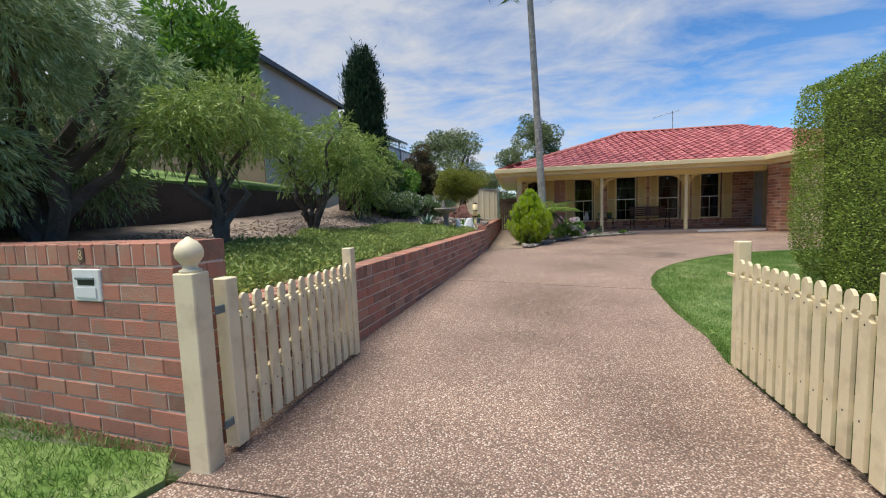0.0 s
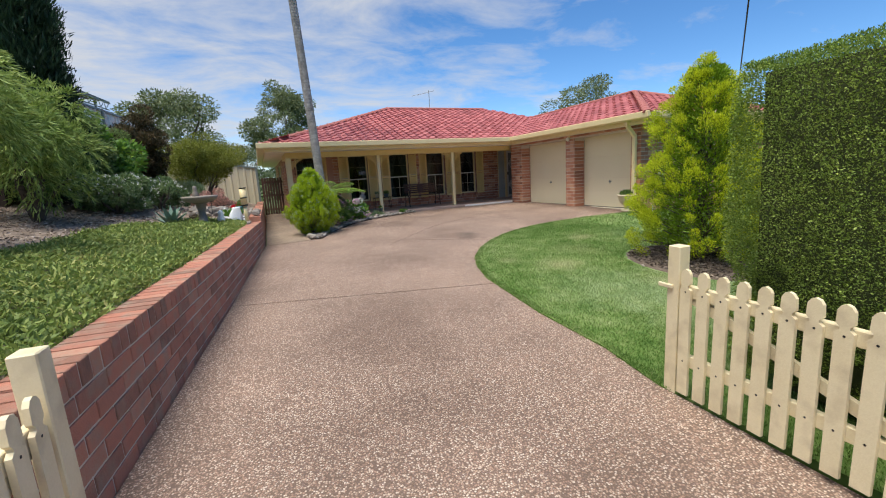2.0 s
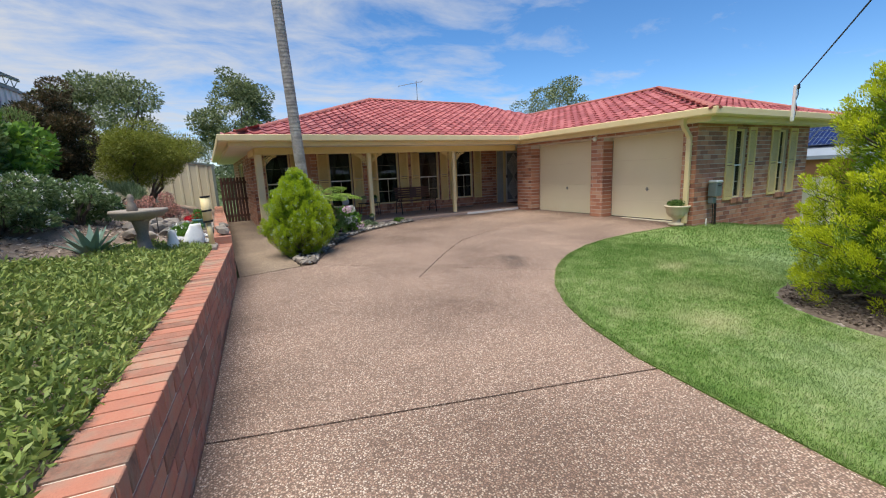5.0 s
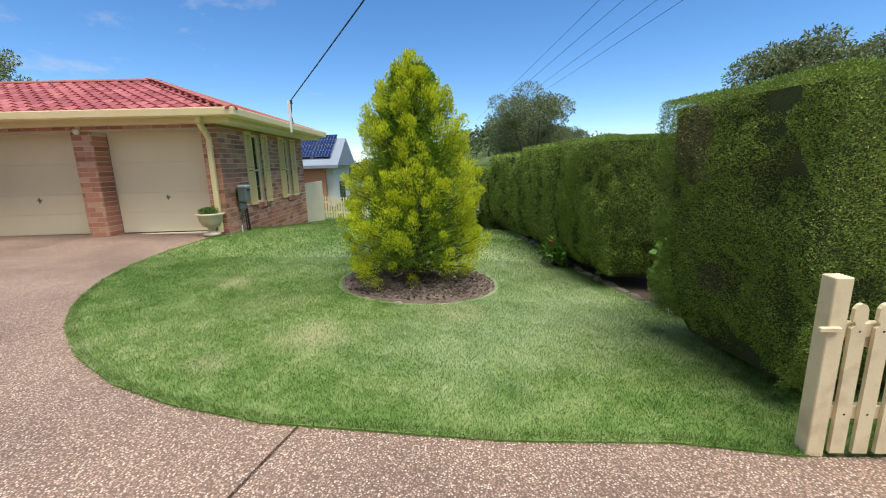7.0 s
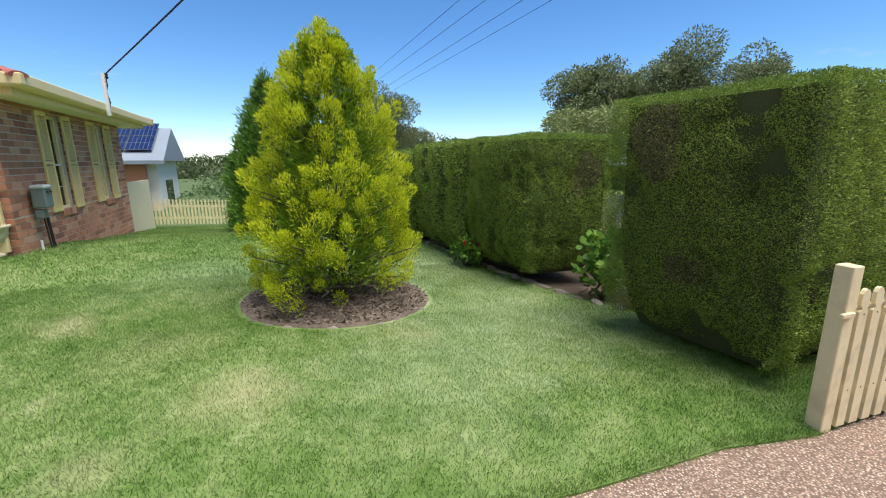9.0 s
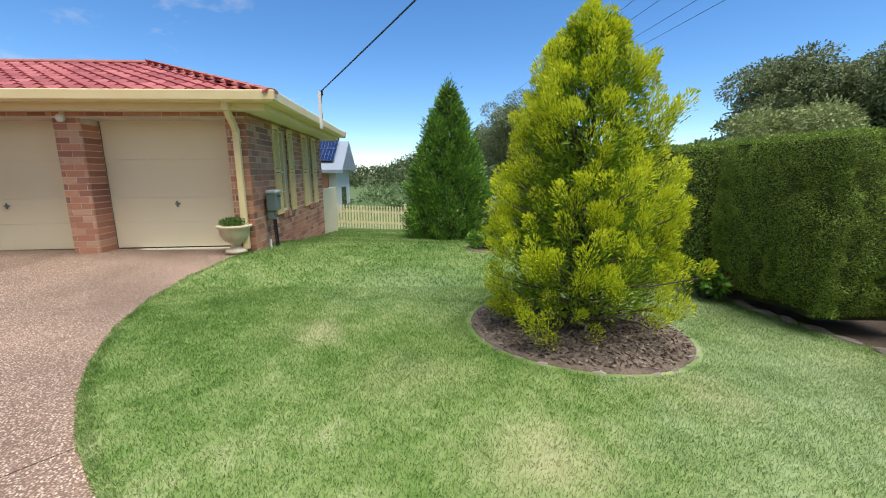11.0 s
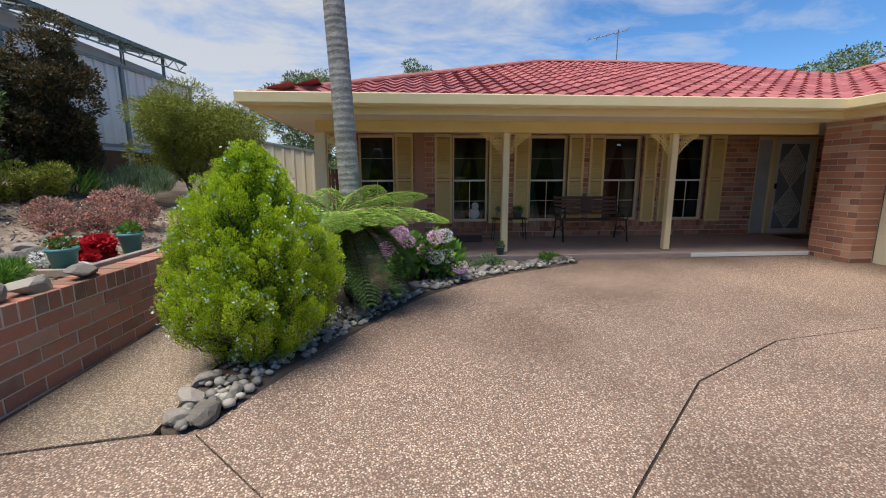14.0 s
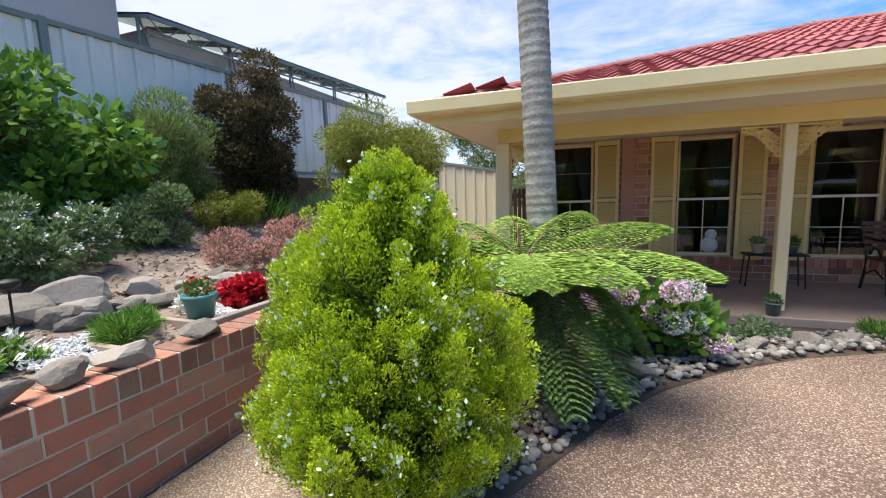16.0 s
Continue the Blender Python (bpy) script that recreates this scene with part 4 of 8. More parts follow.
M_PANE, pn, pl, pb = material("window_pane", 0.02, 0, 0.5)
pb.inputs["Base Color"].default_value = (0.9, 0.92, 0.92, 1)
glassy = pn.new("ShaderNodeBsdfGlossy")
glassy.inputs["Roughness"].default_value = 0.015
clear = pn.new("ShaderNodeBsdfTransparent")
clear.inputs[0].default_value = (0.42, 0.45, 0.46, 1)
fres = pn.new("ShaderNodeFresnel")
fres.inputs[0].default_value = 1.55
pm = pn.new("ShaderNodeMixShader")
pl.new(fres.outputs[0], pm.inputs[0])
pl.new(clear.outputs[0], pm.inputs[1])
pl.new(glassy.outputs[0], pm.inputs[2])
pl.new(pm.outputs[0], pn["Material Output"].inputs[0])
M_CURTAIN = grained("sheer_curtain", (0.58, 0.58, 0.56), (0.72, 0.72, 0.70), 3, 60, 0.9, 0.02)

MF = facing(3.45, 17.3, 1, 0)
for i, (a, b) in enumerate(WINDOWS):
    window("window_%d" % (i + 1), a - 3.45, WZ0, b - 3.45, WZ1, MF, "cream framed double-hung window with sheer curtains on the verandah")
MS = facing(11.7, 9.2, 1, 0)
for i, (a, b) in enumerate(SIDE_WINDOWS):
    window("window_%d" % (i + 6), a - 11.7, 0.62, b - 11.7, 2.26, MS, "narrow cream framed window in the garage side wall", False)
MW = facing(3.45, 26, 0, -1)
window("window_8", 3.2, 0.9, 5.4, 2.2, MW, "wide window in the side wall above the path", False)


def shutter(m, u0, u1, z0, z1, label):
    """A louvred shutter: a frame with slats."""
    w, h = u1 - u0, z1 - z0
    t = thing("shutter", label, "shutter", "window shutters", at=m @ Matrix.Translation((u0, -0.032, z0)))
    f = Geo()
    for a in ((0, 0, 0.045, h), (w - 0.045, 0, w, h), (0.045, 0, w - 0.045, 0.07), (0.045, h - 0.07, w - 0.045, h), (0.045, h * 0.48, w - 0.045, h * 0.48 + 0.05)):
        f.box(a[0], 0, a[1], a[2], 0.028, a[3])
    part("shutter_frame", f, M_YELLOW, t)
    s = Geo()
    z = 0.08
    while z < h - 0.09:
        if not h * 0.47 < z < h * 0.52:
            s.add([(0.045, 0.003, z), (w - 0.045, 0.003, z), (w - 0.045, 0.024, z + 0.026), (0.045, 0.024, z + 0.026), (0.045, 0.009, z - 0.004), (w - 0.045, 0.009, z - 0.004)], [(0, 1, 2, 3), (4, 5, 1, 0)])
        z += 0.03
    tagged(part("slats", s, M_YELLOW, t), "", "", "", "stuff")
    return t


for a, b in ((4.54, 4.90), (5.34, 5.69), (6.46, 6.80), (6.98, 7.31), (8.13, 8.46), (8.58, 8.90), (9.76, 10.06), (10.14, 10.45), (11.22, 11.56)):
    shutter(MF, a - 3.45, b - 3.45, 0.53, 2.345, "cream louvred shutter beside a verandah window")
for a, b in ((12.88, 13.24), (13.84, 14.20), (14.98, 15.40), (15.98, 16.40)):
    shutter(MS, a - 11.7, b - 11.7, 0.60, 2.30, "cream louvred shutter on the garage side wall")
M_PINK = grained("pink_render", (0.42, 0.22, 0.16), (0.50, 0.28, 0.21), 3, 60, 0.8, 0.1)
setting("wall_pier", Geo().box(4.93, 17.262, SLAB, 5.12, 17.298, SOFFIT), M_PINK, "smooth pinkish pier on the front wall", "wall")

# brown trims beside the windows and brick sills on edge
trim = Geo()
for a in (6.445, 8.115, 9.705, 11.175):
    trim.box(a - 3.45, -0.012, WZ0, a - 3.45 + 0.018, -0.001, WZ1, MF)
setting("trim", trim, M_BENCHWOOD, "dark brown timber strips beside the windows", "trim")
sills = Geo()
for a, b in WINDOWS:
    n = int((b - a + 0.7) / 0.086)
    for i in range(n):
        sills.bevel_box(a - 0.35 - 3.45 + i * 0.086, -0.03, WZ0 - 0.13, a - 0.35 - 3.45 + i * 0.086 + 0.076, 0.05, WZ0 - 0.01, 0.003, MF)
for a, b in SIDE_WINDOWS:
    for i in range(7):
        sills.bevel_box(a - 0.05 - 11.7 + i * 0.086, -0.03, 0.50, a - 0.05 - 11.7 + i * 0.086 + 0.076, 0.05, 0.612, 0.003, MS)
setting("window_sill", sills, M_HOUSE_BRICK, "bricks on edge forming the window sills", "sill")

# front door with its security screen and sidelight
door = tagged(new("door_1"), "white front door behind a diamond-lattice security screen", "door", "", "structure")
door.matrix_world = MF @ Matrix.Translation((12.30 - 3.45, 0, SLAB))
df = Geo()
for a in ((0, 0, 0.06, 2.1), (0.40, 0, 0.50, 2.1), (1.34, 0, 1.42, 2.1), (0.06, 2.03, 1.34, 2.1)):
    df.box(a[0], 0.04, a[1], a[2], 0.14, a[3])
part("door_frame", df, M_CREAM, door)
part("sidelight", Geo().box(0.06, 0.09, 0.0, 0.40, 0.098, 2.03), grained("frosted_glass", (0.40, 0.44, 0.44), (0.55, 0.58, 0.57), 3, 40, 0.2, 0.02), door, "frosted glass side panel")
part("door_leaf", Geo().box(0.50, 0.125, 0.0, 1.34, 0.16, 2.03), grained("dark_door", (0.03, 0.03, 0.035), (0.06, 0.06, 0.065), 3, 40, 0.5, 0.02), door, "dark door leaf")
scr = Geo()
for a in ((0.50, 0, 0.58, 2.03), (1.26, 0, 1.34, 2.03), (0.58, 0, 1.26, 0.10), (0.58, 1.95, 1.26, 2.03)):
    scr.box(a[0], 0.055, a[1], a[2], 0.085, a[3])
part("screen_frame", scr, M_WHITE, door, "white aluminium screen frame")
lat = Geo()
for cz in (0.56, 1.48):
    for s in (-1, 1):
        for k in range(-7, 8):
            off = k * 0.07
            pts = []
            for tt in np.linspace(-0.5, 0.5, 21):
                x, z = tt * 0.66, s * tt * 1.0 + off
                if abs(x) / 0.33 + abs(z) / 0.46 < 1:
                    pts.append((0.92 + x, 0.068, cz + z))
            if len(pts) > 1:
                lat.tube([pts[0], pts[-1]], 0.006, 4)
    rim = [(0.92, 0.066, cz - 0.46), (0.92 + 0.33, 0.066, cz), (0.92, 0.066, cz + 0.46), (0.92 - 0.33, 0.066, cz), (0.92, 0.066, cz - 0.46)]
    for a, b in zip(rim, rim[1:]):
        lat.tube([a, b], 0.010, 4)
part("lattice", lat, M_WHITE, door, "white diamond lattice")
part("mesh_infill", Geo().box(0.58, 0.088, 0.1, 1.26, 0.092, 1.95), grained("grey_flyscreen", (0.20, 0.24, 0.26), (0.27, 0.31, 0.33), 3, 300, 0.6, 0.05), door, "grey fly screen")
part("door_handle", Geo().bevel_box(0.53, 0.02, 0.98, 0.56, 0.055, 1.1, 0.004), M_DARKMETAL, door)
mat_ = thing("door_mat", "dark doormat before the front door", "mat", at=(13.0, 16.75, SLAB))
part("pile", Geo().bevel_box(-0.4, -0.24, 0, 0.4, 0.24, 0.018, 0.006), M_SOIL, mat_)

# garage doors: wide panels with shallow grooves
def garage_door(y0, y1, name, label):
    t = tagged(new(name), label, "garage door", "", "structure")
    t.matrix_world = facing(12.10, y1, 0, -1) @ Matrix.Translation((0, 0, 0.14))
    w, h = y1 - y0, 2.14
    n = 4
    zz = [0.0, 0.44, 0.86, 1.50, 2.14]
    for i in range(n):
        a, b = zz[i] + 0.0008, zz[i + 1] - 0.0008
        g = Geo().bevel_box(0, 0, a, w, 0.035, b, 0.004)
        k = a + 0.07
        while k < b - 0.05:
            g.box(0.03, -0.0025, k, w - 0.03, 0.0, k + 0.012)
            k += 0.085
        part("panel", g, M_DOORPAINT, t)
    part("bottom_seal", Geo().box(0, 0.0, -0.02, w, 0.03, 0.002), M_DARKMETAL, t, "black rubber bottom seal")
    part("handle", Geo().bevel_box(w / 2 - 0.035, -0.035, 0.86 - 0.12, w / 2 + 0.045, -0.006, 0.86 - 0.095, 0.004).bevel_box(w / 2 - 0.025, -0.012, 0.70, w / 2 + 0.005, -0.002, 0.80, 0.003), M_METALGREY, t, "small grey turn handle")
    return t


garage_door(12.11, 14.59, "door_2", "closed cream panelled garage door in a brick opening")
garage_door(9.53, 11.69, "door_3", "closed cream panelled garage door in a brick opening")
setting("garage_sill", Geo().box(11.96, 12.11, 0.06, 12.2, 14.59, 0.128).box(11.96, 9.53, 0.06, 12.2, 11.69, 0.122), M_SOFFIT, "pale concrete strip under the garage doors", "sill")
lamp = thing("wall_lamp", "round white bulkhead lamp on the brick pier", "lamp", at=facing(11.7, 11.93, 0, -1) @ Matrix.Translation((0, -0.03, 2.26)))
part("mount", Geo().bevel_box(-0.04, 0, 0.03, 0.04, 0.035, 0.12, 0.006), M_CREAM, lamp)
part("globe", Geo().lathe([(0.004, -0.065), (0.04, -0.055), (0.062, -0.02), (0.06, 0.02), (0.04, 0.05)], 16, Matrix.Translation((0, -0.03, 0))), M_WHITE, lamp, "white glass globe", True)

pipe = thing("downpipe", "cream metal downpipe cranked under the eaves", "downpipe", at=(11.66, 9.34, 0))
pg = Geo()
pg.bevel_box(-0.37, -0.05, 2.33, -0.25, 0.05, 2.53, 0.006)
for a, b in (((-0.31, 0, 2.35), (-0.20, 0, 2.23)), ((-0.20, 0, 2.25), (-0.03, 0, 2.07)), ((-0.03, 0, 2.10), (-0.03, 0, 0.16))):
    va, vb = Vector(a), Vector(b)
    q = Matrix.Translation(va) @ (vb - va).to_track_quat("Z", "Y").to_matrix().to_4x4()
    pg.bevel_box(-0.04, -0.05, 0, 0.04, 0.05, (vb - va).length, 0.008, q)
part("pipe", pg, M_CREAM, pipe)
for z in (0.5, 1.9):
    part("bracket", Geo().bevel_box(-0.08, -0.065, z, 0.02, 0.065, z + 0.03, 0.003), M_CREAM, pipe)

# meter box letterbox on its stand by the garage corner
mb = thing("meter_box", "grey metal box on thin black legs at the garage corner", "box", at=(12.25, 9.13, 0.12))
part("body", Geo().bevel_box(-0.11, -0.17, 0.62, 0.13, 0.02, 0.92, 0.02), M_METALGREY, mb)
part("hood", Geo().bevel_box(-0.12, -0.185, 0.915, 0.14, 0.025, 0.985, 0.025), grained("pale_grey_plastic", (0.42, 0.47, 0.48), (0.5, 0.54, 0.55), 3, 60, 0.5, 0.02), mb, "pale grey hood")
part("slot", Geo().box(-0.06, -0.188, 0.86, 0.08, -0.172, 0.885), M_DARKMETAL, mb)
part("conduit_box", Geo().bevel_box(-0.08, -0.10, 0.46, 0.06, 0.02, 0.60, 0.012), M_METALGREY, mb)
for x in (-0.03, 0.05, 0.10):
    part("leg", Geo().tube([(x, -0.06, 0.6), (x + 0.02, -0.08, -0.1)], 0.012, 6), M_DARKMETAL, mb)
part("tap", Geo().tube([(-0.22, -0.05, -0.05), (-0.22, -0.05, 0.13)], 0.016, 8), M_WHITE, mb, "short white pipe")

# verandah posts with lace brackets
def lace(m):
    """A cast-iron lace corner bracket of scrolls."""
    g = Geo()
    rng = random.Random(5)
    for k in range(9):
        a = k / 8
        cx, cz = 0.03 + 0.30 * a, -0.03 - 0.26 * (1 - a) ** 1.7
        for r in (0.034, 0.019):
            pts = [(cx + r * math.cos(t) , 0, cz + r * math.sin(t)) for t in [2 * math.pi * s / 8 for s in range(9)]]
            g.tube([m @ Vector(p) for p in pts], 0.0055, 4)
    for k in range(6):
        a = k / 5
        cx, cz = 0.035 + 0.15 * a, -0.04 - 0.12 * (1 - a)
        pts = [(cx + 0.03 * math.cos(t), 0, cz + 0.03 * math.sin(t)) for t in [2 * math.pi * s / 8 for s in range(9)]]
        g.tube([m @ Vector(p) for p in pts], 0.0055, 4)
    g.tube([m @ Vector((0.0, 0, -0.012)), m @ Vector((0.36, 0, -0.012))], 0.008, 4)
    g.tube([m @ Vector((0.012, 0, 0)), m @ Vector((0.012, 0, -0.34))], 0.008, 4)
    return g


for x, sides in ((3.46, (1,)), (6.4, (-1, 1)), (9.24, (-1, 1))):
    t = thing("verandah_post", "square cream verandah post with lace brackets", "post", "verandah posts", at=(x, 15.5, SLAB - 0.01))
    s = 0.055 if x > 4 else 0.085
    part("shaft", Geo().bevel_box(-s, -s, 0, s, s, 2.20 - SLAB, 0.010), M_CREAM, t)
    part("foot", Geo().bevel_box(-s - 0.004, -s - 0.004, 0, s + 0.004, s + 0.004, 0.03, 0.003), M_METALGREY, t)
    for d in sides:
        part("lace_bracket", lace(Matrix.Translation((d * s, 0, 2.195 - SLAB)) @ Matrix.Diagonal((d, 1, 1, 1))), M_YELLOW, t, "cream cast-iron lace bracket")

# bench
bench = thing("bench", "dark timber slat bench with black iron ends", "bench", at=(8.42, 16.72, SLAB))
for i in range(5):
    part("seat_slat", Geo().bevel_box(-0.66, -0.26 + i * 0.085, 0.405, 0.66, -0.19 + i * 0.085, 0.43, 0.004), M_BENCHWOOD, bench)
for i, z in enumerate((0.50, 0.575, 0.65, 0.725, 0.80)):
    part("back_slat", Geo().bevel_box(-0.66, 0.19 + 0.028 * i, z, 0.66, 0.212 + 0.028 * i, z + 0.055, 0.004), M_BENCHWOOD, bench)
part("centre_panel", Geo().bevel_box(-0.12, 0.20, 0.5, 0.12, 0.215, 0.86, 0.004), M_BENCHWOOD, bench)
for s in (-1, 1):
    e = Geo()
    x = s * 0.64
    for pts, r in (([(x, -0.28, 0), (x, -0.25, 0.2), (x, -0.2, 0.41)], 0.018), ([(x, 0.26, 0), (x, 0.2, 0.2), (x, 0.18, 0.42), (x, 0.26, 0.66), (x, 0.34, 0.88)], 0.018),
                   ([(x, -0.3, 0.58), (x, -0.32, 0.62), (x, -0.27, 0.65), (x, 0.0, 0.64), (x, 0.25, 0.66)], 0.018), ([(x, -0.2, 0.41), (x, -0.29, 0.5), (x, -0.3, 0.58)], 0.014),
                   ([(x, -0.2, 0.41), (x, 0.18, 0.41)], 0.016), ([(x, -0.1, 0.43), (x, -0.04, 0.53), (x, 0.05, 0.55), (x, 0.1, 0.46)], 0.010), ([(x, -0.18, 0.2), (x, 0.0, 0.28), (x, 0.17, 0.2)], 0.010)):
        e.tube(pts, r, 6)
    part("iron_end", e, M_DARKMETAL, bench, "black cast-iron bench end")

# urn by the garage
M_STONE = grained("cream_cast_stone", (0.60, 0.52, 0.36), (0.72, 0.64, 0.47), 6, 80, 0.85, 0.3, dirt=(0.45, 0.38, 0.27), dirt_scale=5)
urn = thing("urn_planter", "cream cast-stone garden urn holding a low green plant", "planter", at=(11.60, 9.50, 0.105))
part("bowl", Geo().lathe([(0.17, 0), (0.17, 0.05), (0.10, 0.075), (0.075, 0.13), (0.10, 0.17), (0.17, 0.21), (0.225, 0.30), (0.235, 0.40), (0.27, 0.43), (0.275, 0.46), (0.24, 0.465), (0.21, 0.43)], 28), M_STONE, urn, "", True)
part("soil", Geo().lathe([(0.001, 0.425), (0.215, 0.43)], 20, None, False), M_SOIL, urn)

# roof antenna and power connection
ant = thing("antenna", "thin metal television antenna on the roof", "antenna", at=(10.45, 20.26, 4.42))
part("mast", Geo().tube([(0, 0, 0), (0, 0, 0.95)], 0.014, 6), M_METALGREY, ant)
part("boom", Geo().tube([(-0.75, 0.15, 0.72), (0.22, -0.05, 0.92)], 0.010, 6), M_METALGREY, ant)
for k in range(5):
    p = Vector((-0.75, 0.15, 0.72)).lerp(Vector((0.22, -0.05, 0.92)), k / 4)
    part("element", Geo().tube([p - Vector((0.03, 0.16, 0)), p + Vector((0.03, 0.16, 0))], 0.006, 5), M_METALGREY, ant)
con = thing("service_bracket", "white steel power bracket at the garage eaves", "bracket", at=(14.36, 8.56, 2.46))
part("upright", Geo().bevel_box(-0.03, -0.03, -0.1, 0.03, 0.03, 0.70, 0.004), M_WHITE, con)
part("insulator", Geo().lathe([(0.03, 0), (0.045, 0.03), (0.03, 0.06), (0.045, 0.09), (0.01, 0.11)], 10, Matrix.Translation((0.06, -0.03, 0.62))), M_DARKMETAL, con, "", True)
part("drop_cable", Geo().tube([(0.06, -0.03, 0.70), (0.17, 0.0, 0.5), (0.07, 0, 0.36), (0.19, 0, 0.18), (0.10, 0, 0.02), (0.08, 0, -0.06)], 0.012, 6), M_DARKMETAL, con, "looped black cable")


def cable(name, a, b, sag, r, label):
    a, b = Vector(a), Vector(b)
    pts = [a.lerp(b, k / 16) - Vector((0, 0, sag * 4 * (k / 16) * (1 - k / 16))) for k in range(17)]
    t = thing(name, label, "cable", "overhead cables", at=tuple(a))
    part("wire", Geo().tube([p - a for p in pts], r, 5), M_DARKMETAL, t)


cable("service_cable", (14.42, 8.53, 3.17), (-6.3, -4.6, 7.9), 0.15, 0.014, "black service cable from the garage eaves")
for k, (y, z) in enumerate(((-2.15, 8.0), (-3.3, 8.1), (-4.6, 8.0), (-5.9, 8.1))):
    cable("street_cable", (70, y, z), (-40, y, z), 0.15, 0.010, "thin overhead street cable against the sky")


# ---- plants ----
M_BARK = grained("grey_bark", (0.05, 0.042, 0.035), (0.16, 0.13, 0.105), 8, 50, 0.9, 0.6)
M_HEDGE = leafy("clipped_hedge_leaf", [(0.15, (0.115, 0.180, 0.038)), (0.45, (0.240, 0.345, 0.063)), (0.7, (0.350, 0.460, 0.092)), (0.95, (0.50, 0.57, 0.145))], scale=2.2)
# the shade between the leaves is put into this dark core colour
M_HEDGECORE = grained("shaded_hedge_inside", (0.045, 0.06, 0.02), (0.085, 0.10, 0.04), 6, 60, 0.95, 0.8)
M_HEDGE_BROWN = leafy("browned_hedge_twigs", [(0.2, (0.12, 0.10, 0.065)), (0.8, (0.30, 0.24, 0.16))], through_light=0.0)
M_HEDGE_TOP = leafy("fresh_hedge_shoots", [(0.2, (0.10, 0.19, 0.03)), (0.8, (0.24, 0.34, 0.07))], scale=4)
M_GOLD = leafy("golden_conifer", [(0.1, (0.224, 0.294, 0.016)), (0.4, (0.500, 0.575, 0.023)), (0.7, (0.709, 0.753, 0.039)), (0.95, (0.850, 0.807, 0.104))], scale=3.5, vary=0.4, through_light=0.35)
M_LIME = leafy("bright_conifer", [(0.1, (0.17, 0.25, 0.014)), (0.4, (0.37, 0.50, 0.022)), (0.7, (0.55, 0.68, 0.036)), (0.95, (0.70, 0.78, 0.09))], scale=4, vary=0.45)
M_DEEP = leafy("dark_conifer", [(0.2, (0.02, 0.055, 0.015)), (0.6, (0.05, 0.12, 0.03)), (0.9, (0.10, 0.19, 0.05))])
M_CYPRESS = leafy("blue_green_cypress", [(0.2, (0.012, 0.032, 0.016)), (0.6, (0.028, 0.065, 0.03)), (0.9, (0.05, 0.10, 0.045))])
M_WILLOW = leafy("bottlebrush_leaf", [(0.1, (0.10, 0.165, 0.040)), (0.45, (0.235, 0.34, 0.078)), (0.75, (0.41, 0.51, 0.145)), (0.95, (0.55, 0.62, 0.25))], scale=1.6)
M_PALEWILLOW = leafy("grey_weeping_leaf", [(0.1, (0.13, 0.19, 0.09)), (0.45, (0.28, 0.38, 0.18)), (0.75, (0.44, 0.53, 0.30)), (0.95, (0.56, 0.63, 0.42))], scale=1.6)
M_SHRUB = leafy("mid_green_shrub", [(0.1, (0.041, 0.091, 0.023)), (0.5, (0.108, 0.208, 0.046)), (0.9, (0.257, 0.377, 0.104))])
M_GREYLEAF = leafy("grey_green_leaf", [(0.1, (0.081, 0.127, 0.069)), (0.5, (0.196, 0.287, 0.138)), (0.9, (0.414, 0.506, 0.322))])
M_YELLOWLEAF = leafy("yellow_green_leaf", [(0.1, (0.09, 0.11, 0.015)), (0.5, (0.22, 0.26, 0.035)), (0.9, (0.38, 0.40, 0.08))])
M_PURPLE = leafy("bronze_leaf", [(0.1, (0.03, 0.03, 0.016)), (0.5, (0.075, 0.07, 0.03)), (0.85, (0.19, 0.12, 0.06))])
M_PINKLEAF = leafy("pink_grey_leaf", [(0.1, (0.098, 0.070, 0.065)), (0.45, (0.332, 0.234, 0.178)), (0.75, (0.819, 0.406, 0.356)), (0.95, (0.850, 0.562, 0.518))])
M_BROAD = leafy("broad_green_leaf", [(0.1, (0.044, 0.108, 0.022)), (0.5, (0.112, 0.252, 0.039)), (0.9, (0.300, 0.480, 0.055))])
M_COVER = leafy("ground_cover_leaf", [(0.05, (0.085, 0.130, 0.036)), (0.4, (0.20, 0.285, 0.070)), (0.7, (0.33, 0.40, 0.11)), (0.9, (0.483, 0.450, 0.173)), (0.98, (0.547, 0.300, 0.148))], scale=1.4)
M_FERN = leafy("tree_fern_frond", [(0.1, (0.156, 0.283, 0.043)), (0.5, (0.312, 0.489, 0.086)), (0.9, (0.593, 0.670, 0.186))], scale=2)
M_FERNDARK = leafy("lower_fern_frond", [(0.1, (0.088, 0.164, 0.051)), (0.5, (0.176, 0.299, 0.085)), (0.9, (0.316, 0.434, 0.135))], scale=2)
M_EUC = leafy("eucalypt_leaf", [(0.1, (0.075, 0.100, 0.048)), (0.5, (0.155, 0.195, 0.085)), (0.9, (0.31, 0.35, 0.17))], scale=0.3)
M_EUCFAR = leafy("far_bush_leaf", [(0.1, (0.055, 0.082, 0.040)), (0.5, (0.095, 0.135, 0.058)), (0.9, (0.165, 0.210, 0.092))], scale=0.15)
M_STARLEAF = leafy("deep_green_small_leaf", [(0.1, (0.06, 0.11, 0.04)), (0.5, (0.15, 0.235, 0.09)), (0.9, (0.30, 0.39, 0.19))])
M_SOFTLEAF = leafy("soft_green_leaf", [(0.1, (0.07, 0.12, 0.035)), (0.5, (0.19, 0.28, 0.085)), (0.9, (0.38, 0.46, 0.18))])
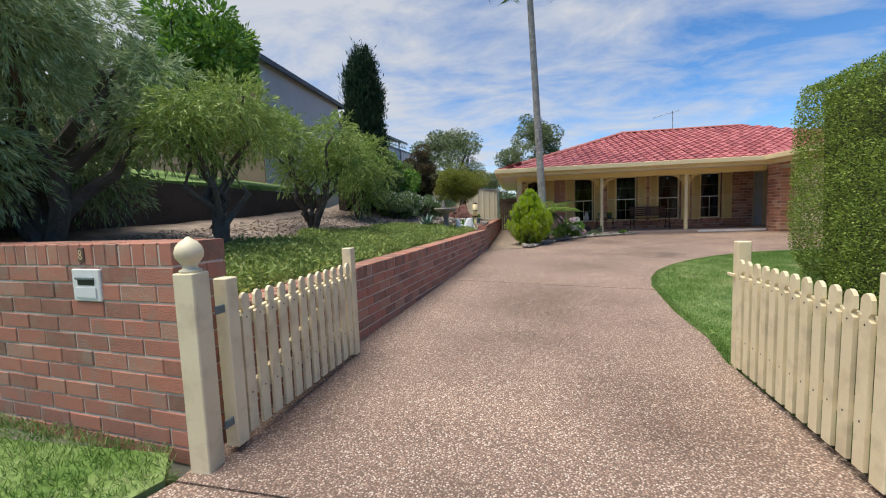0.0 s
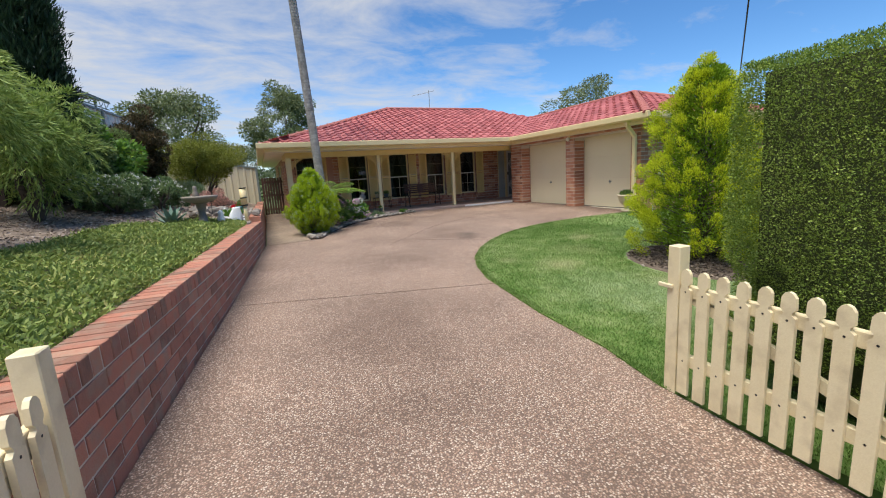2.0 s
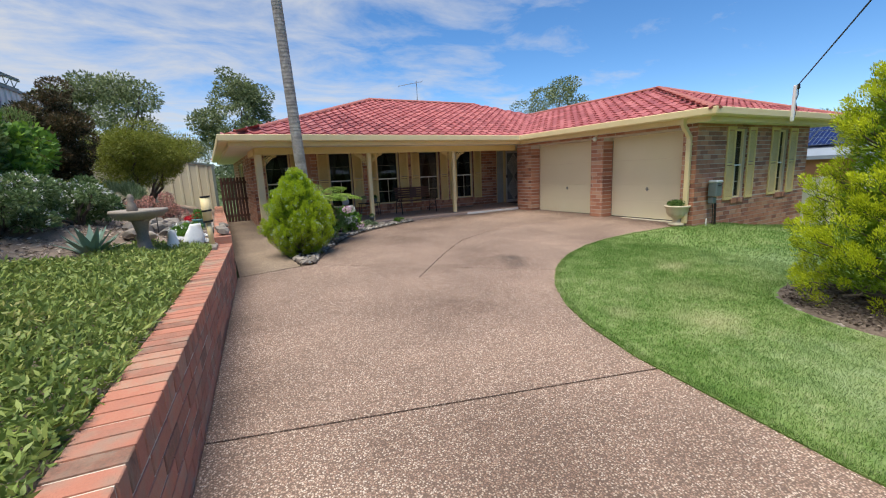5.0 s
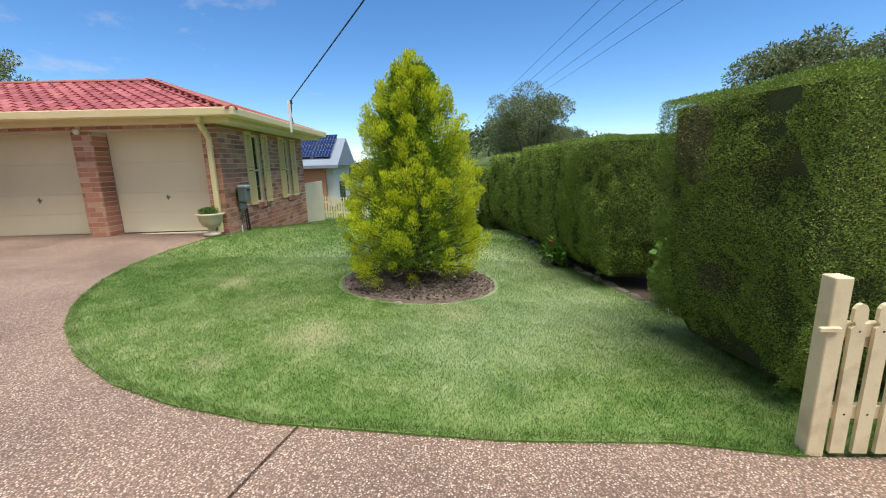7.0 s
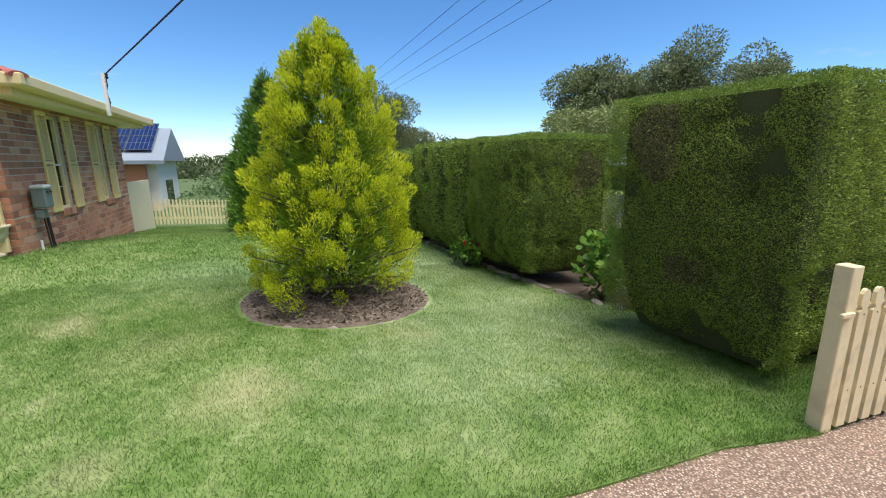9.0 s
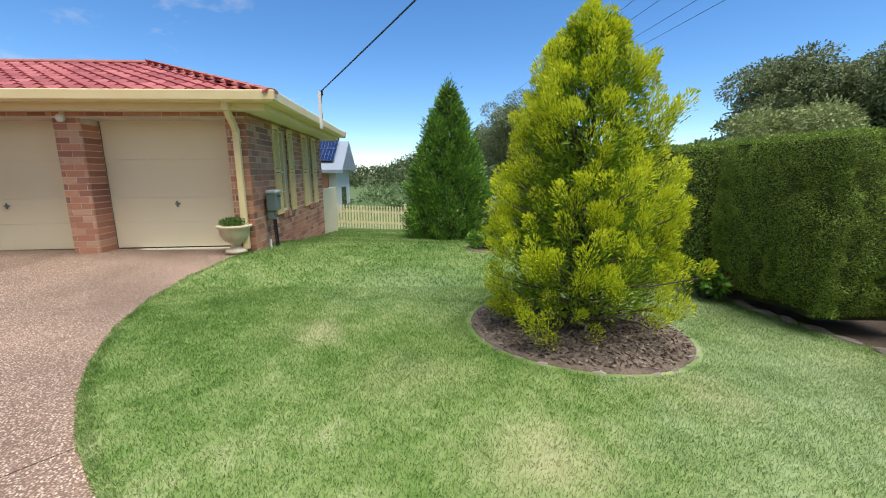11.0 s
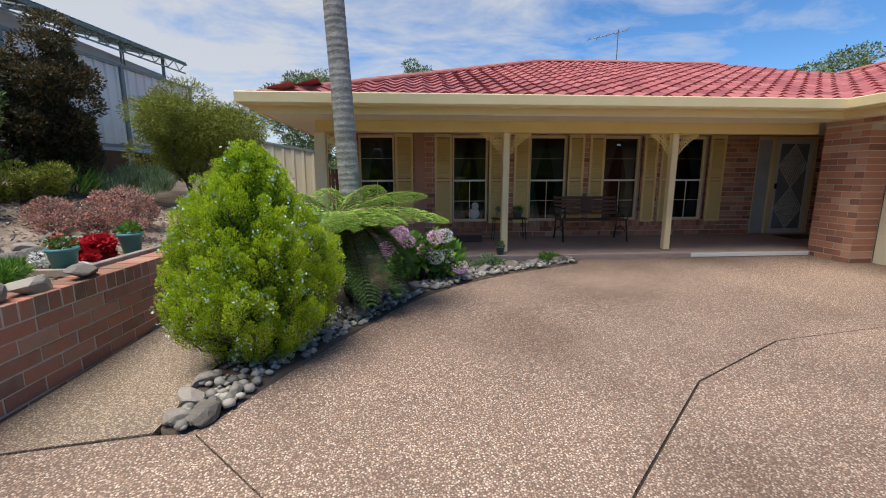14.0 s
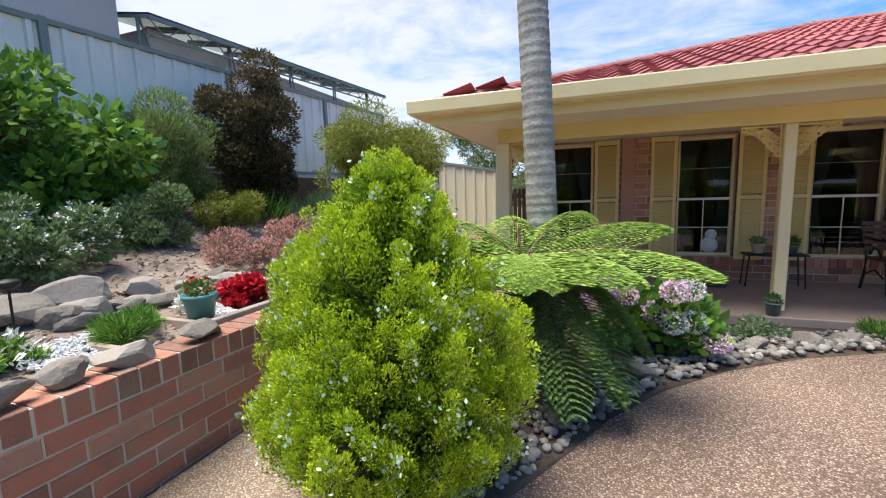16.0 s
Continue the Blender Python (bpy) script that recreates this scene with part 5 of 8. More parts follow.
M_PALETREE = leafy("pale_tree_leaf", [(0.1, (0.14, 0.17, 0.06)), (0.5, (0.24, 0.29, 0.105)), (0.9, (0.38, 0.43, 0.18))], scale=0.5)
M_VARIEGATED = leafy("variegated_leaf", [(0.1, (0.16, 0.26, 0.09)), (0.45, (0.36, 0.46, 0.22)), (0.75, (0.68, 0.72, 0.50)), (0.95, (0.80, 0.80, 0.66))], scale=5)
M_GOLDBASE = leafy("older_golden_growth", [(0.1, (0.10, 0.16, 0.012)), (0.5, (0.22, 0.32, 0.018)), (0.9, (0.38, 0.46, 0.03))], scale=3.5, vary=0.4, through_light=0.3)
# also colours the inner sprays, darker there to stand for crown shade
M_LIMEBASE = leafy("older_and_inner_shade_growth", [(0.1, (0.08, 0.155, 0.013)), (0.5, (0.20, 0.33, 0.020)), (0.9, (0.34, 0.48, 0.034))], scale=4, vary=0.45)
M_PALMFROND = leafy("palm_frond", [(0.1, (0.05, 0.10, 0.02)), (0.9, (0.13, 0.22, 0.05))])
M_GRASS = turf("grass_blade", True)
M_BERRY = leafy("pale_cone_berry", [(0.2, (0.30, 0.42, 0.32)), (0.8, (0.55, 0.66, 0.56))], through_light=0)
M_WHITEFLOWER = leafy("white_petal", [(0.2, (0.62, 0.64, 0.60)), (0.8, (0.80, 0.80, 0.76))], through_light=0.1)
M_RED = leafy("red_petal", [(0.2, (0.45, 0.012, 0.02)), (0.8, (0.70, 0.03, 0.05))], through_light=0.15)
M_PINK_PETAL = leafy("pink_petal", [(0.1, (0.72, 0.30, 0.58)), (0.5, (0.82, 0.55, 0.72)), (0.9, (0.85, 0.76, 0.80))], through_light=0.1, scale=6)
M_ROCK = grained("grey_river_rock", (0.12, 0.105, 0.09), (0.33, 0.29, 0.25), 6, 60, 0.8, 0.35, "object", 0.35)
M_PEBBLE = grained("river_pebble", [(0.1, (0.12, 0.115, 0.105)), (0.5, (0.27, 0.25, 0.225)), (0.85, (0.46, 0.42, 0.36)), (0.97, (0.38, 0.26, 0.17))], None, 8, 60, 0.75, 0.2, "island", 0.75)
RNG = np.random.default_rng(7)


def unit(a):
    return a / np.maximum(1e-9, np.linalg.norm(a, axis=-1, keepdims=True))


def leaf_mesh(name, pos, axis, length, width, mat, jitter=0.5, droop=0.0, fold=0.0, level=0.0):
    """One small four-cornered leaf at each place, pointing along axis."""
    n = len(pos)
    ax = unit(unit(axis) + jitter * RNG.normal(size=(n, 3)) * 0.6 + np.array([0, 0, -droop]))
    side = unit(np.cross(ax, RNG.normal(size=(n, 3)) * (1 - level) + np.array([0, 0, 1.0]) * level))
    ln = length * RNG.uniform(0.65, 1.25, size=(n, 1))
    wd = width * RNG.uniform(0.7, 1.2, size=(n, 1))
    up = np.cross(side, ax) * fold * ln
    v = np.stack([pos, pos + ax * ln * 0.5 + side * wd / 2 + up, pos + ax * ln, pos + ax * ln * 0.5 - side * wd / 2 + up], 1).reshape(-1, 3)
    me = bpy.data.meshes.new(name)
    me.vertices.add(4 * n)
    me.vertices.foreach_set("co", v.astype(np.float32).ravel())
    me.loops.add(4 * n)
    me.loops.foreach_set("vertex_index", np.arange(4 * n, dtype=np.int32))
    me.polygons.add(n)
    me.polygons.foreach_set("loop_start", np.arange(0, 4 * n, 4, dtype=np.int32))
    me.materials.append(mat)
    me.update()
    me.validate()
    return me


def foliage(name, parent, pos, axis, length, width, mat, jitter=0.5, droop=0.0, fold=0.0, label="", level=0.0):
    ob = new(name, leaf_mesh(name, np.asarray(pos), np.asarray(axis), length, width, mat, jitter, droop, fold, level))
    ob.parent = parent
    if label:
        ob["label"] = label
    return ob


def blob_points(blobs, n, inner=0.55):
    """Places and outward ways in a cluster of lumps: each (x, y, z, rx, ry, rz)."""
    b = np.asarray(blobs, float)
    wgt = (b[:, 3] * b[:, 4] + b[:, 4] * b[:, 5] + b[:, 3] * b[:, 5])
    pick = RNG.choice(len(b), size=n, p=wgt / wgt.sum())
    d = unit(RNG.normal(size=(n, 3)))
    r = inner + (1 - inner) * RNG.uniform(0, 1, size=(n, 1)) ** 0.6
    return b[pick, :3] + d * r * b[pick, 3:], d


def lumps(cx, cy, cz, rx, ry, rz, n, size, seed):
    """An uneven crown: lumps scattered through an ellipsoid, mostly near its surface."""
    rng = np.random.default_rng(seed)
    d = unit(rng.normal(size=(n, 3)))
    r = rng.uniform(0.35, 1.0, size=(n, 1)) ** 0.6
    c = np.array([cx, cy, cz]) + d * r * np.array([rx, ry, rz])
    s = size * rng.uniform(0.6, 1.25, size=(n, 1))
    return np.hstack([c, s, s, s * 0.75])


def limbs(base, tips, r0, seed=0, bend=0.12):
    """A trunk that splits into limbs, each tapering to its tip."""
    rng = random.Random(seed)
    g = Geo()
    b = Vector(base)
    for tip in tips:
        t = Vector(tip)
        pts = []
        for k in range(7):
            s = k / 6
            p = b.lerp(t, s)
            w = math.sin(s * math.pi) * bend * (t - b).length
            pts.append(p + Vector((rng.uniform(-w, w), rng.uniform(-w, w), w * 0.6)) * 0.6)
        pts[0] = b
        g.tube(pts, [r0 * (1 - 0.85 * k / 6) + 0.004 for k in range(7)], 7)
    return g


# lawn: short mown blades, thickest beside the drive
def grass_patch(name, n, inside, x0, x1, y0, y1, h, w, dz, label):
    x, y = RNG.uniform(x0, x1, n), RNG.uniform(y0, y1, n)
    keep = np.array([inside(a, b) for a, b in zip(x, y)])
    x, y = x[keep], y[keep]
    gx, gy = np.arange(x0 - 0.2, x1 + 0.4, 0.2), np.arange(y0 - 0.2, y1 + 0.4, 0.2)
    grid = np.array([[ground(a, b) for b in gy] for a in gx])
    i, j = ((x - gx[0]) / 0.2).astype(int), ((y - gy[0]) / 0.2).astype(int)
    p, q = (x - gx[i]) / 0.2, (y - gy[j]) / 0.2
    z = dz + grid[i, j] * (1 - p) * (1 - q) + grid[i + 1, j] * p * (1 - q) + grid[i, j + 1] * (1 - p) * q + grid[i + 1, j + 1] * p * q
    pos = np.stack([x, y, z], 1)
    ax = np.tile(np.array([[0.0, 0.0, 1.0]]), (len(x), 1))
    ob = new(name, leaf_mesh(name, pos, ax, h, w, M_GRASS, 1.15))
    return tagged(ob, label, "grass", "", "stuff")


def in_poly(poly):
    def f(x, y):
        c = False
        for (a, b), (d, e) in zip(poly, poly[1:] + poly[:1]):
            if (b > y) != (e > y) and x < (d - a) * (y - b) / (e - b) + a:
                c = not c
        return c
    return f


in_lawn = in_poly(lawn_outline)
RING = (8.17, 5.08, 0.92, 0.98)


def on_lawn(x, y):
    return in_lawn(x, y) and math.hypot((x - RING[0]) / RING[2], (y - RING[1]) / RING[3]) > 1.05


grass_patch("grass", 620000, on_lawn, 4.75, 9.5, 1.6, 9.5, 0.032, 0.0036, 0.004, "short mown grass blades of the front lawn")
grass_patch("grass", 150000, on_lawn, 9.5, 20.5, 2.5, 9.6, 0.042, 0.009, 0.008, "short mown grass blades of the far lawn")
grass_patch("grass", 60000, in_poly([(-2.6, -1.2), (0.95, -1.2), (1.22, 0.6), (1.47, 1.3), (1.3, 1.48), (-2.6, 2.1)]), -2.6, 1.5, -1.2, 2.1, 0.06, 0.006, 0.012, "lush grass of the verge below the brick wall")

# longer blades that lean over the edge of the drive
n = 15000
pick = RNG.uniform(1.0, len(LAWN_EDGE) - 1.001, n)
E_ = np.array(LAWN_EDGE)
lo_ = pick.astype(int)
fr_ = (pick - lo_)[:, None]
tang = unit(E_[lo_ + 1] - E_[lo_])
outw = np.stack([-tang[:, 1], tang[:, 0]], 1)
xy = E_[lo_] + (E_[lo_ + 1] - E_[lo_]) * fr_ + outw * RNG.uniform(-0.07, 0.012, n)[:, None]
z = np.array([ground(a, b) + 0.004 for a, b in xy])
tagged(new("grass", leaf_mesh("grass", np.column_stack([xy, z]), np.column_stack([outw * 0.55, np.full(n, 1.0)]), 0.034, 0.0038, M_GRASS, 1.0)), "longer grass blades along the edge of the drive", "grass", "", "stuff")

# ring of mulch round the golden conifer
ring_pts = [(RING[0] + RING[2] * math.cos(a), RING[1] + RING[3] * math.sin(a)) for a in [2 * math.pi * k / 36 for k in range(36)]]
setting("tree_ring", sheet(ring_pts, lambda x, y: ground(x, y) + 0.03 + 0.05 * (1 - math.hypot((x - RING[0]) / RING[2], (y - RING[1]) / RING[3])), 0.25, 0.05), M_RINGMULCH, "dark mulch circle round the golden conifer", "garden bed", True)


def stone_mesh(name, seed, flat=0.6, mat=None, sub=2):
    bm = bmesh.new()
    bmesh.ops.create_icosphere(bm, subdivisions=sub, radius=1)
    rng = random.Random(seed)
    off = Vector((rng.uniform(0, 50), rng.uniform(0, 50), rng.uniform(0, 50)))
    for v in bm.verts:
        k = 1 + 0.28 * noise.noise(v.co * 1.3 + off) + 0.10 * noise.noise(v.co * 3.1 + off)
        v.co = v.co * k
    if sub > 1:
        # flat cleaved faces
        for _ in range(14):
            d = Vector((rng.gauss(0, 1), rng.gauss(0, 1), rng.gauss(0, 1))).normalized()
            lim = rng.uniform(0.55, 0.82)
            for v in bm.verts:
                e = v.co.dot(d) - lim
                if e > 0:
                    v.co -= d * e
    for v in bm.verts:
        v.co = Vector((v.co.x, v.co.y * 0.78, v.co.z * flat))
    return Geo().bm(bm).mesh(name, mat or M_ROCK, sub < 2)


STONES = [stone_mesh("rock", k, 0.55 + 0.1 * (k % 3), None, 3) for k in range(5)]


def stone(name, x, y, z, s, k, turn, label, category, group, sx=1.0):
    ob = new(name, STONES[k % 5])
    ob.matrix_world = Matrix.Translation((x, y, z)) @ Matrix.Rotation(turn, 4, "Z") @ Matrix.Diagonal((s * sx, s, s, 1))
    return tagged(ob, label, category, group)


rr = random.Random(3)
for k in range(30):
    a = 2 * math.pi * k / 30
    x, y = RING[0] + RING[2] * 0.99 * math.cos(a), RING[1] + RING[3] * 0.99 * math.sin(a)
    stone("edging_stone", x, y, ground(x, y) - 0.012, 0.055 + 0.02 * rr.random(), k, a + 1.57, "low weathered edging stone round the mulch circle", "stone", "tree ring edging", 1.25)
for k in range(34):
    s = k / 33
    x = 5.3 + s * 9.0
    y = line(x, [(5.2, 1.72), (7, 2.28), (9, 2.63), (13, 3.02), (20, 3.6)])
    stone("edging_stone", x, y, ground(x, y) - 0.005, 0.075 + 0.045 * rr.random(), k, rr.uniform(-0.4, 0.5), "rough brown edging stone along the hedge bed", "stone", "hedge bed edging", 1.5)


# hedges: a solid core, coloured for the shade inside, in a skin of small leaves
def hedge(name, foot, z0, z1, label, density=3000, seed=0, lean=0.06, leaf=0.025, brown=()):
    """A clipped hedge over a plan outline (in order round), with slightly bulging sides."""
    t = thing(name, label, "hedge", "clipped hedges", at=(foot[0][0], foot[0][1], z0))
    o = Vector(t.location)
    n = len(foot)
    cx, cy = sum(p[0] for p in foot) / n, sum(p[1] for p in foot) / n
    body = Geo()

    def ringpt(p, inset, z):
        v = Vector((p[0] - cx, p[1] - cy, 0))
        return Vector((p[0], p[1], 0)) - v.normalized() * inset + Vector((0, 0, z)) - o

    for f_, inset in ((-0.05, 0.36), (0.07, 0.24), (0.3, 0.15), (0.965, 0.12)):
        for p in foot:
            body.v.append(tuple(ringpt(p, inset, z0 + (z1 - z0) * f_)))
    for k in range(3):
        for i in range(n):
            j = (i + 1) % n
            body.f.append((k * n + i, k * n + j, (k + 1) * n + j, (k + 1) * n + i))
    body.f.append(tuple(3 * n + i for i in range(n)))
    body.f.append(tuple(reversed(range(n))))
    part("inner_growth", body, M_HEDGECORE, t, "solid hedge core coloured dark for the shade inside")
    P, A, B_, BA = [], [], [], []
    off = np.array([seed * 3.1, 0, 0])
    for i in range(n):
        a, b = foot[i], foot[(i + 1) % n]
        ln = math.hypot(b[0] - a[0], b[1] - a[1])
        m = int(density * ln * (z1 - z0))
        s, q = RNG.uniform(-0.01, 1.01, m), RNG.uniform(0.0, 1.0, m)
        nx, ny = (b[1] - a[1]) / ln, -(b[0] - a[0]) / ln
        if nx * (cx - a[0]) + ny * (cy - a[1]) > 0:
            nx, ny = -nx, -ny
        x, y, z = a[0] + (b[0] - a[0]) * s, a[1] + (b[1] - a[1]) * s, z0 + (z1 - z0) * q
        wob = np.array([noise.noise(Vector((xx * 2.3 + seed, yy * 2.3, zz * 2.3))) + 0.5 * noise.noise(Vector((xx * 7, yy * 7 + seed, zz * 7))) for xx, yy, zz in zip(x, y, z)])
        inset = 0.10 * np.clip(1 - q * 6, 0, 1) + 0.03 * (1 - q) - lean * np.sin(q * math.pi) - 0.05 * wob + RNG.uniform(0, 0.10, m) ** 1.2 + 0.20 * np.clip(-wob - 0.22, 0, 1)
        pos = np.stack([x - nx * inset, y - ny * inset, z], 1)
        ax = np.tile(np.array([[nx, ny, 0.35]]), (m, 1))
        dead = np.zeros(m, bool)
        for bx, by, bz, br in brown:
            dead |= ((x - bx) ** 2 + (y - by) ** 2 + (z - bz) ** 2 < (br * (1 + 0.8 * wob)) ** 2)
        green = ~dead | (RNG.uniform(0, 1, m) < 0.25)
        P.append(pos[green])
        A.append(ax[green])
        if dead.any():
            B_.append(pos[dead] - np.array([nx, ny, 0]) * 0.03)
            BA.append(ax[dead])
    foliage("leaves", t, np.vstack(P) - np.array(o), np.vstack(A), leaf, leaf * 0.55, M_HEDGE, 0.9)
    if B_:
        foliage("dead_patch", t, np.vstack(B_) - np.array(o), np.vstack(BA), leaf * 1.6, leaf * 0.35, M_HEDGE_BROWN, 1.2, label="bare brown twigs")
    xs_, ys_ = [p[0] for p in foot], [p[1] for p in foot]
    inside = in_poly([tuple(p) for p in foot])
    m = int(density * 0.7 * (max(xs_) - min(xs_)) * (max(ys_) - min(ys_)))
    x, y = RNG.uniform(min(xs_), max(xs_), m), RNG.uniform(min(ys_), max(ys_), m)
    keep = np.array([inside(a, b) for a, b in zip(x, y)])
    x, y = x[keep], y[keep]
    z = z1 + 0.03 * np.array([noise.noise(Vector((a * 2, b * 2, seed))) for a, b in zip(x, y)]) - RNG.uniform(0, 0.03, len(x))
    foliage("top_growth", t, np.stack([x, y, z], 1) - np.array(o), np.tile(np.array([[0, 0, 1.0]]), (len(x), 1)), leaf * 1.1, leaf * 0.5, M_HEDGE_TOP, 0.7, label="fresh yellow-green shoots on the clipped top")
    return t


hedge("hedge", [(5.09, 2.80), (6.56, 2.92), (6.6, 1.38), (5.07, 1.45)], 0.05, 1.90, "tall clipped dark green hedge block beside the gate", 24000, 1, leaf=0.0145, brown=((6.2, 2.9, 1.62, 0.20), (6.12, 2.9, 1.35, 0.13), (5.8, 2.9, 0.6, 0.14)))
hedge("hedge", [(8.04, 2.74), (8.75, 2.86), (9.38, 2.88), (9.4, 1.4), (7.98, 1.42)], -0.03, 1.73, "tall clipped green hedge with a browned patch at its end", 15000, 2, leaf=0.019, brown=((7.98, 1.9, 1.25, 0.22),))
hedge("hedge", [(9.48, 2.94), (10.1, 2.98), (11.6, 2.98), (11.6, 1.5), (9.5, 1.5)], -0.08, 1.71, "long clipped green hedge along the front fence", 4200, 3, leaf=0.034)
hedge("hedge", [(11.72, 3.04), (14.5, 3.26), (14.6, 1.7), (11.75, 1.5)], -0.15, 1.62, "long clipped green hedge along the front fence", 2400, 4, leaf=0.045)
hedge("hedge", [(14.7, 3.34), (17.6, 3.62), (17.6, 2.0), (14.7, 1.7)], -0.5, 1.34, "far clipped green hedge along the front fence", 1500, 5, leaf=0.055)


# conifers
def tufted(name, label, x, y, z0, profile, tufts, per, length, width, mat, core, seed, up=0.9, berry=0, group="", rough=0.3, spread=1.0):
    """A conifer of upright sprays over a profile of (height, radius)."""
    t = thing(name, label, "tree", group, at=(x, y, z0))
    h = profile[-1][0]
    part("trunk", limbs((0, 0, -0.05), [(0.02, 0, h * 0.85), (0.1, 0.05, h * 0.6), (-0.1, 0.06, h * 0.5)], 0.05, seed), M_BARK, t)
    rng = np.random.default_rng(seed)
    zs = rng.uniform(profile[0][0], h, tufts * 6)
    rad = np.array([line(z, profile) for z in zs])
    keep = rng.uniform(0, max(r for _, r in profile), len(zs)) < rad + 0.06
    zs, rad = zs[keep][:tufts], rad[keep][:tufts]
    th = rng.uniform(0, 2 * math.pi, len(zs))
    wob = np.array([noise.noise(Vector((math.cos(a) * 2.2 + seed, math.sin(a) * 2.2, z * 2.6))) for a, z in zip(th, zs)])
    rr_ = rad * (1 + rough * wob) * rng.uniform(0.80, 1.0, len(zs))
    c = np.stack([rr_ * np.cos(th), rr_ * np.sin(th), zs], 1)
    outw = np.stack([np.cos(th), np.sin(th), np.full(len(th), up)], 1)
    pos = np.repeat(c, per, 0)
    pos = pos + RNG.normal(size=pos.shape) * np.array([0.035, 0.035, 0.05]) * (length / 0.07) * spread
    ax = np.repeat(unit(outw), per, 0)
    foliage("sprays", t, pos, ax, length, width, mat, 0.55)
    # inner sprays in the core colour, which stands in for occlusion inside the crown
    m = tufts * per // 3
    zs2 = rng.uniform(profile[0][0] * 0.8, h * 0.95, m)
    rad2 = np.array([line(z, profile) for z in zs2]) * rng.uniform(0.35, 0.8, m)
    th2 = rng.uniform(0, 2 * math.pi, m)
    foliage("inner_sprays", t, np.stack([rad2 * np.cos(th2), rad2 * np.sin(th2), zs2], 1), np.stack([np.cos(th2), np.sin(th2), np.full(m, 0.5)], 1), length * 1.4, width * 1.6, core, 0.8, label="inner foliage standing in for shade within the crown")
    if berry:
        k = rng.choice(len(c), berry)
        pb_ = np.repeat(c[k] + unit(outw[k]) * 0.05, 9, 0) + RNG.normal(size=(berry * 9, 3)) * 0.022
        foliage("cone_cluster", t, pb_, np.repeat(unit(outw[k]), 9, 0), 0.021, 0.019, M_BERRY, 1.0, label="pale blue-green young cones")
    return t


def spray_conifer(name, label, x, y, z0, profile, sprays, per, size, leaf, mats, seed, up=1.4, rough=0.3, berry=0, hollow=0.4, plump=0.38):
    """A conifer of separate flame-shaped sprays: bright tips, older growth below them, twigs and hollows between."""
    tip_mat, base_mat, inner_mat = mats
    t = thing(name, label, "tree", at=(x, y, z0))
    h = profile[-1][0]
    rng = np.random.default_rng(seed)
    part("trunk", limbs((0, 0, -0.05), [(0.02, 0, h * 0.9), (0.12, 0.05, h * 0.62), (-0.1, 0.08, h * 0.5), (0.05, -0.12, h * 0.55)], 0.05, seed), M_BARK, t)
    zs = rng.uniform(profile[0][0], h, sprays * 8)
    rad = np.array([line(v, profile) for v in zs])
    keep = rng.uniform(0, max(r for _, r in profile), len(zs)) < rad + 0.05
    zs, rad = zs[keep][:sprays], rad[keep][:sprays]
    th = np.arange(len(zs)) * 2.39996 + rng.uniform(-0.25, 0.25, len(zs))
    wob = np.array([noise.noise(Vector((math.cos(a) * 2.4 + seed, math.sin(a) * 2.4, v * 2.8))) for a, v in zip(th, zs)])
    rr_ = rad * (1 + rough * wob) * rng.uniform(0.82, 1.04, len(zs))
    keep = wob > -hollow
    zs, th, rr_ = zs[keep], th[keep], rr_[keep]
    k = len(zs)
    tip = np.stack([rr_ * np.cos(th), rr_ * np.sin(th), zs], 1)
    way = unit(np.stack([np.cos(th), np.sin(th), np.full(k, up)], 1) + 0.28 * rng.normal(size=(k, 3)))
    long = size * rng.uniform(0.65, 1.45, (k, 1))
    base = tip - way * long
    s = rng.uniform(0, 1, (k, per, 1)) ** 0.75
    disc = rng.normal(size=(k, per, 3))
    disc = unit(disc - (disc * way[:, None, :]).sum(2, keepdims=True) * way[:, None, :]) * rng.uniform(0.1, 1, (k, per, 1)) ** 0.6
    wide = long[:, None, :] * plump * np.sin(np.pi * np.clip(0.12 + 0.80 * s, 0, 1)) ** 0.8
    pos = base[:, None, :] + way[:, None, :] * long[:, None, :] * s + disc * wide
    axis = way[:, None, :] + 0.55 * disc
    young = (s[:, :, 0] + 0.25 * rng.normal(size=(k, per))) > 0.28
    foliage("sprays", t, pos[young], axis[young], leaf[0], leaf[1], tip_mat, 0.45)
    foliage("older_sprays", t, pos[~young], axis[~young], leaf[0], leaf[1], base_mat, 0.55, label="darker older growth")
    twigs = Geo()
    for b, e in list(zip(base, tip))[::3]:
        a = Vector((0, 0, max(0.1, b[2] - 0.25)))
        twigs.tube([a, Vector(b).lerp(a, 0.35) - Vector((0, 0, 0.03)), Vector(b), Vector(b).lerp(Vector(e), 0.5)], [0.010, 0.007, 0.005, 0.002], 4)
    tagged(part("twigs", twigs, M_BARK, t, "thin grey twigs"), kind="stuff")
    # inner layer: shade deep in the crown is put into its darker colour
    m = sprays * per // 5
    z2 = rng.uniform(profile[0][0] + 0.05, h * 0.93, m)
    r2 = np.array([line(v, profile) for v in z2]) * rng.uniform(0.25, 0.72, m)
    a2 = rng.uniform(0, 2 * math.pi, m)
    foliage("inner_sprays", t, np.stack([r2 * np.cos(a2), r2 * np.sin(a2), z2], 1), np.stack([np.cos(a2), np.sin(a2), np.full(m, 0.6)], 1), leaf[0] * 1.7, leaf[1] * 1.9, inner_mat, 0.8, label="inner foliage coloured dark for the shade within the crown")
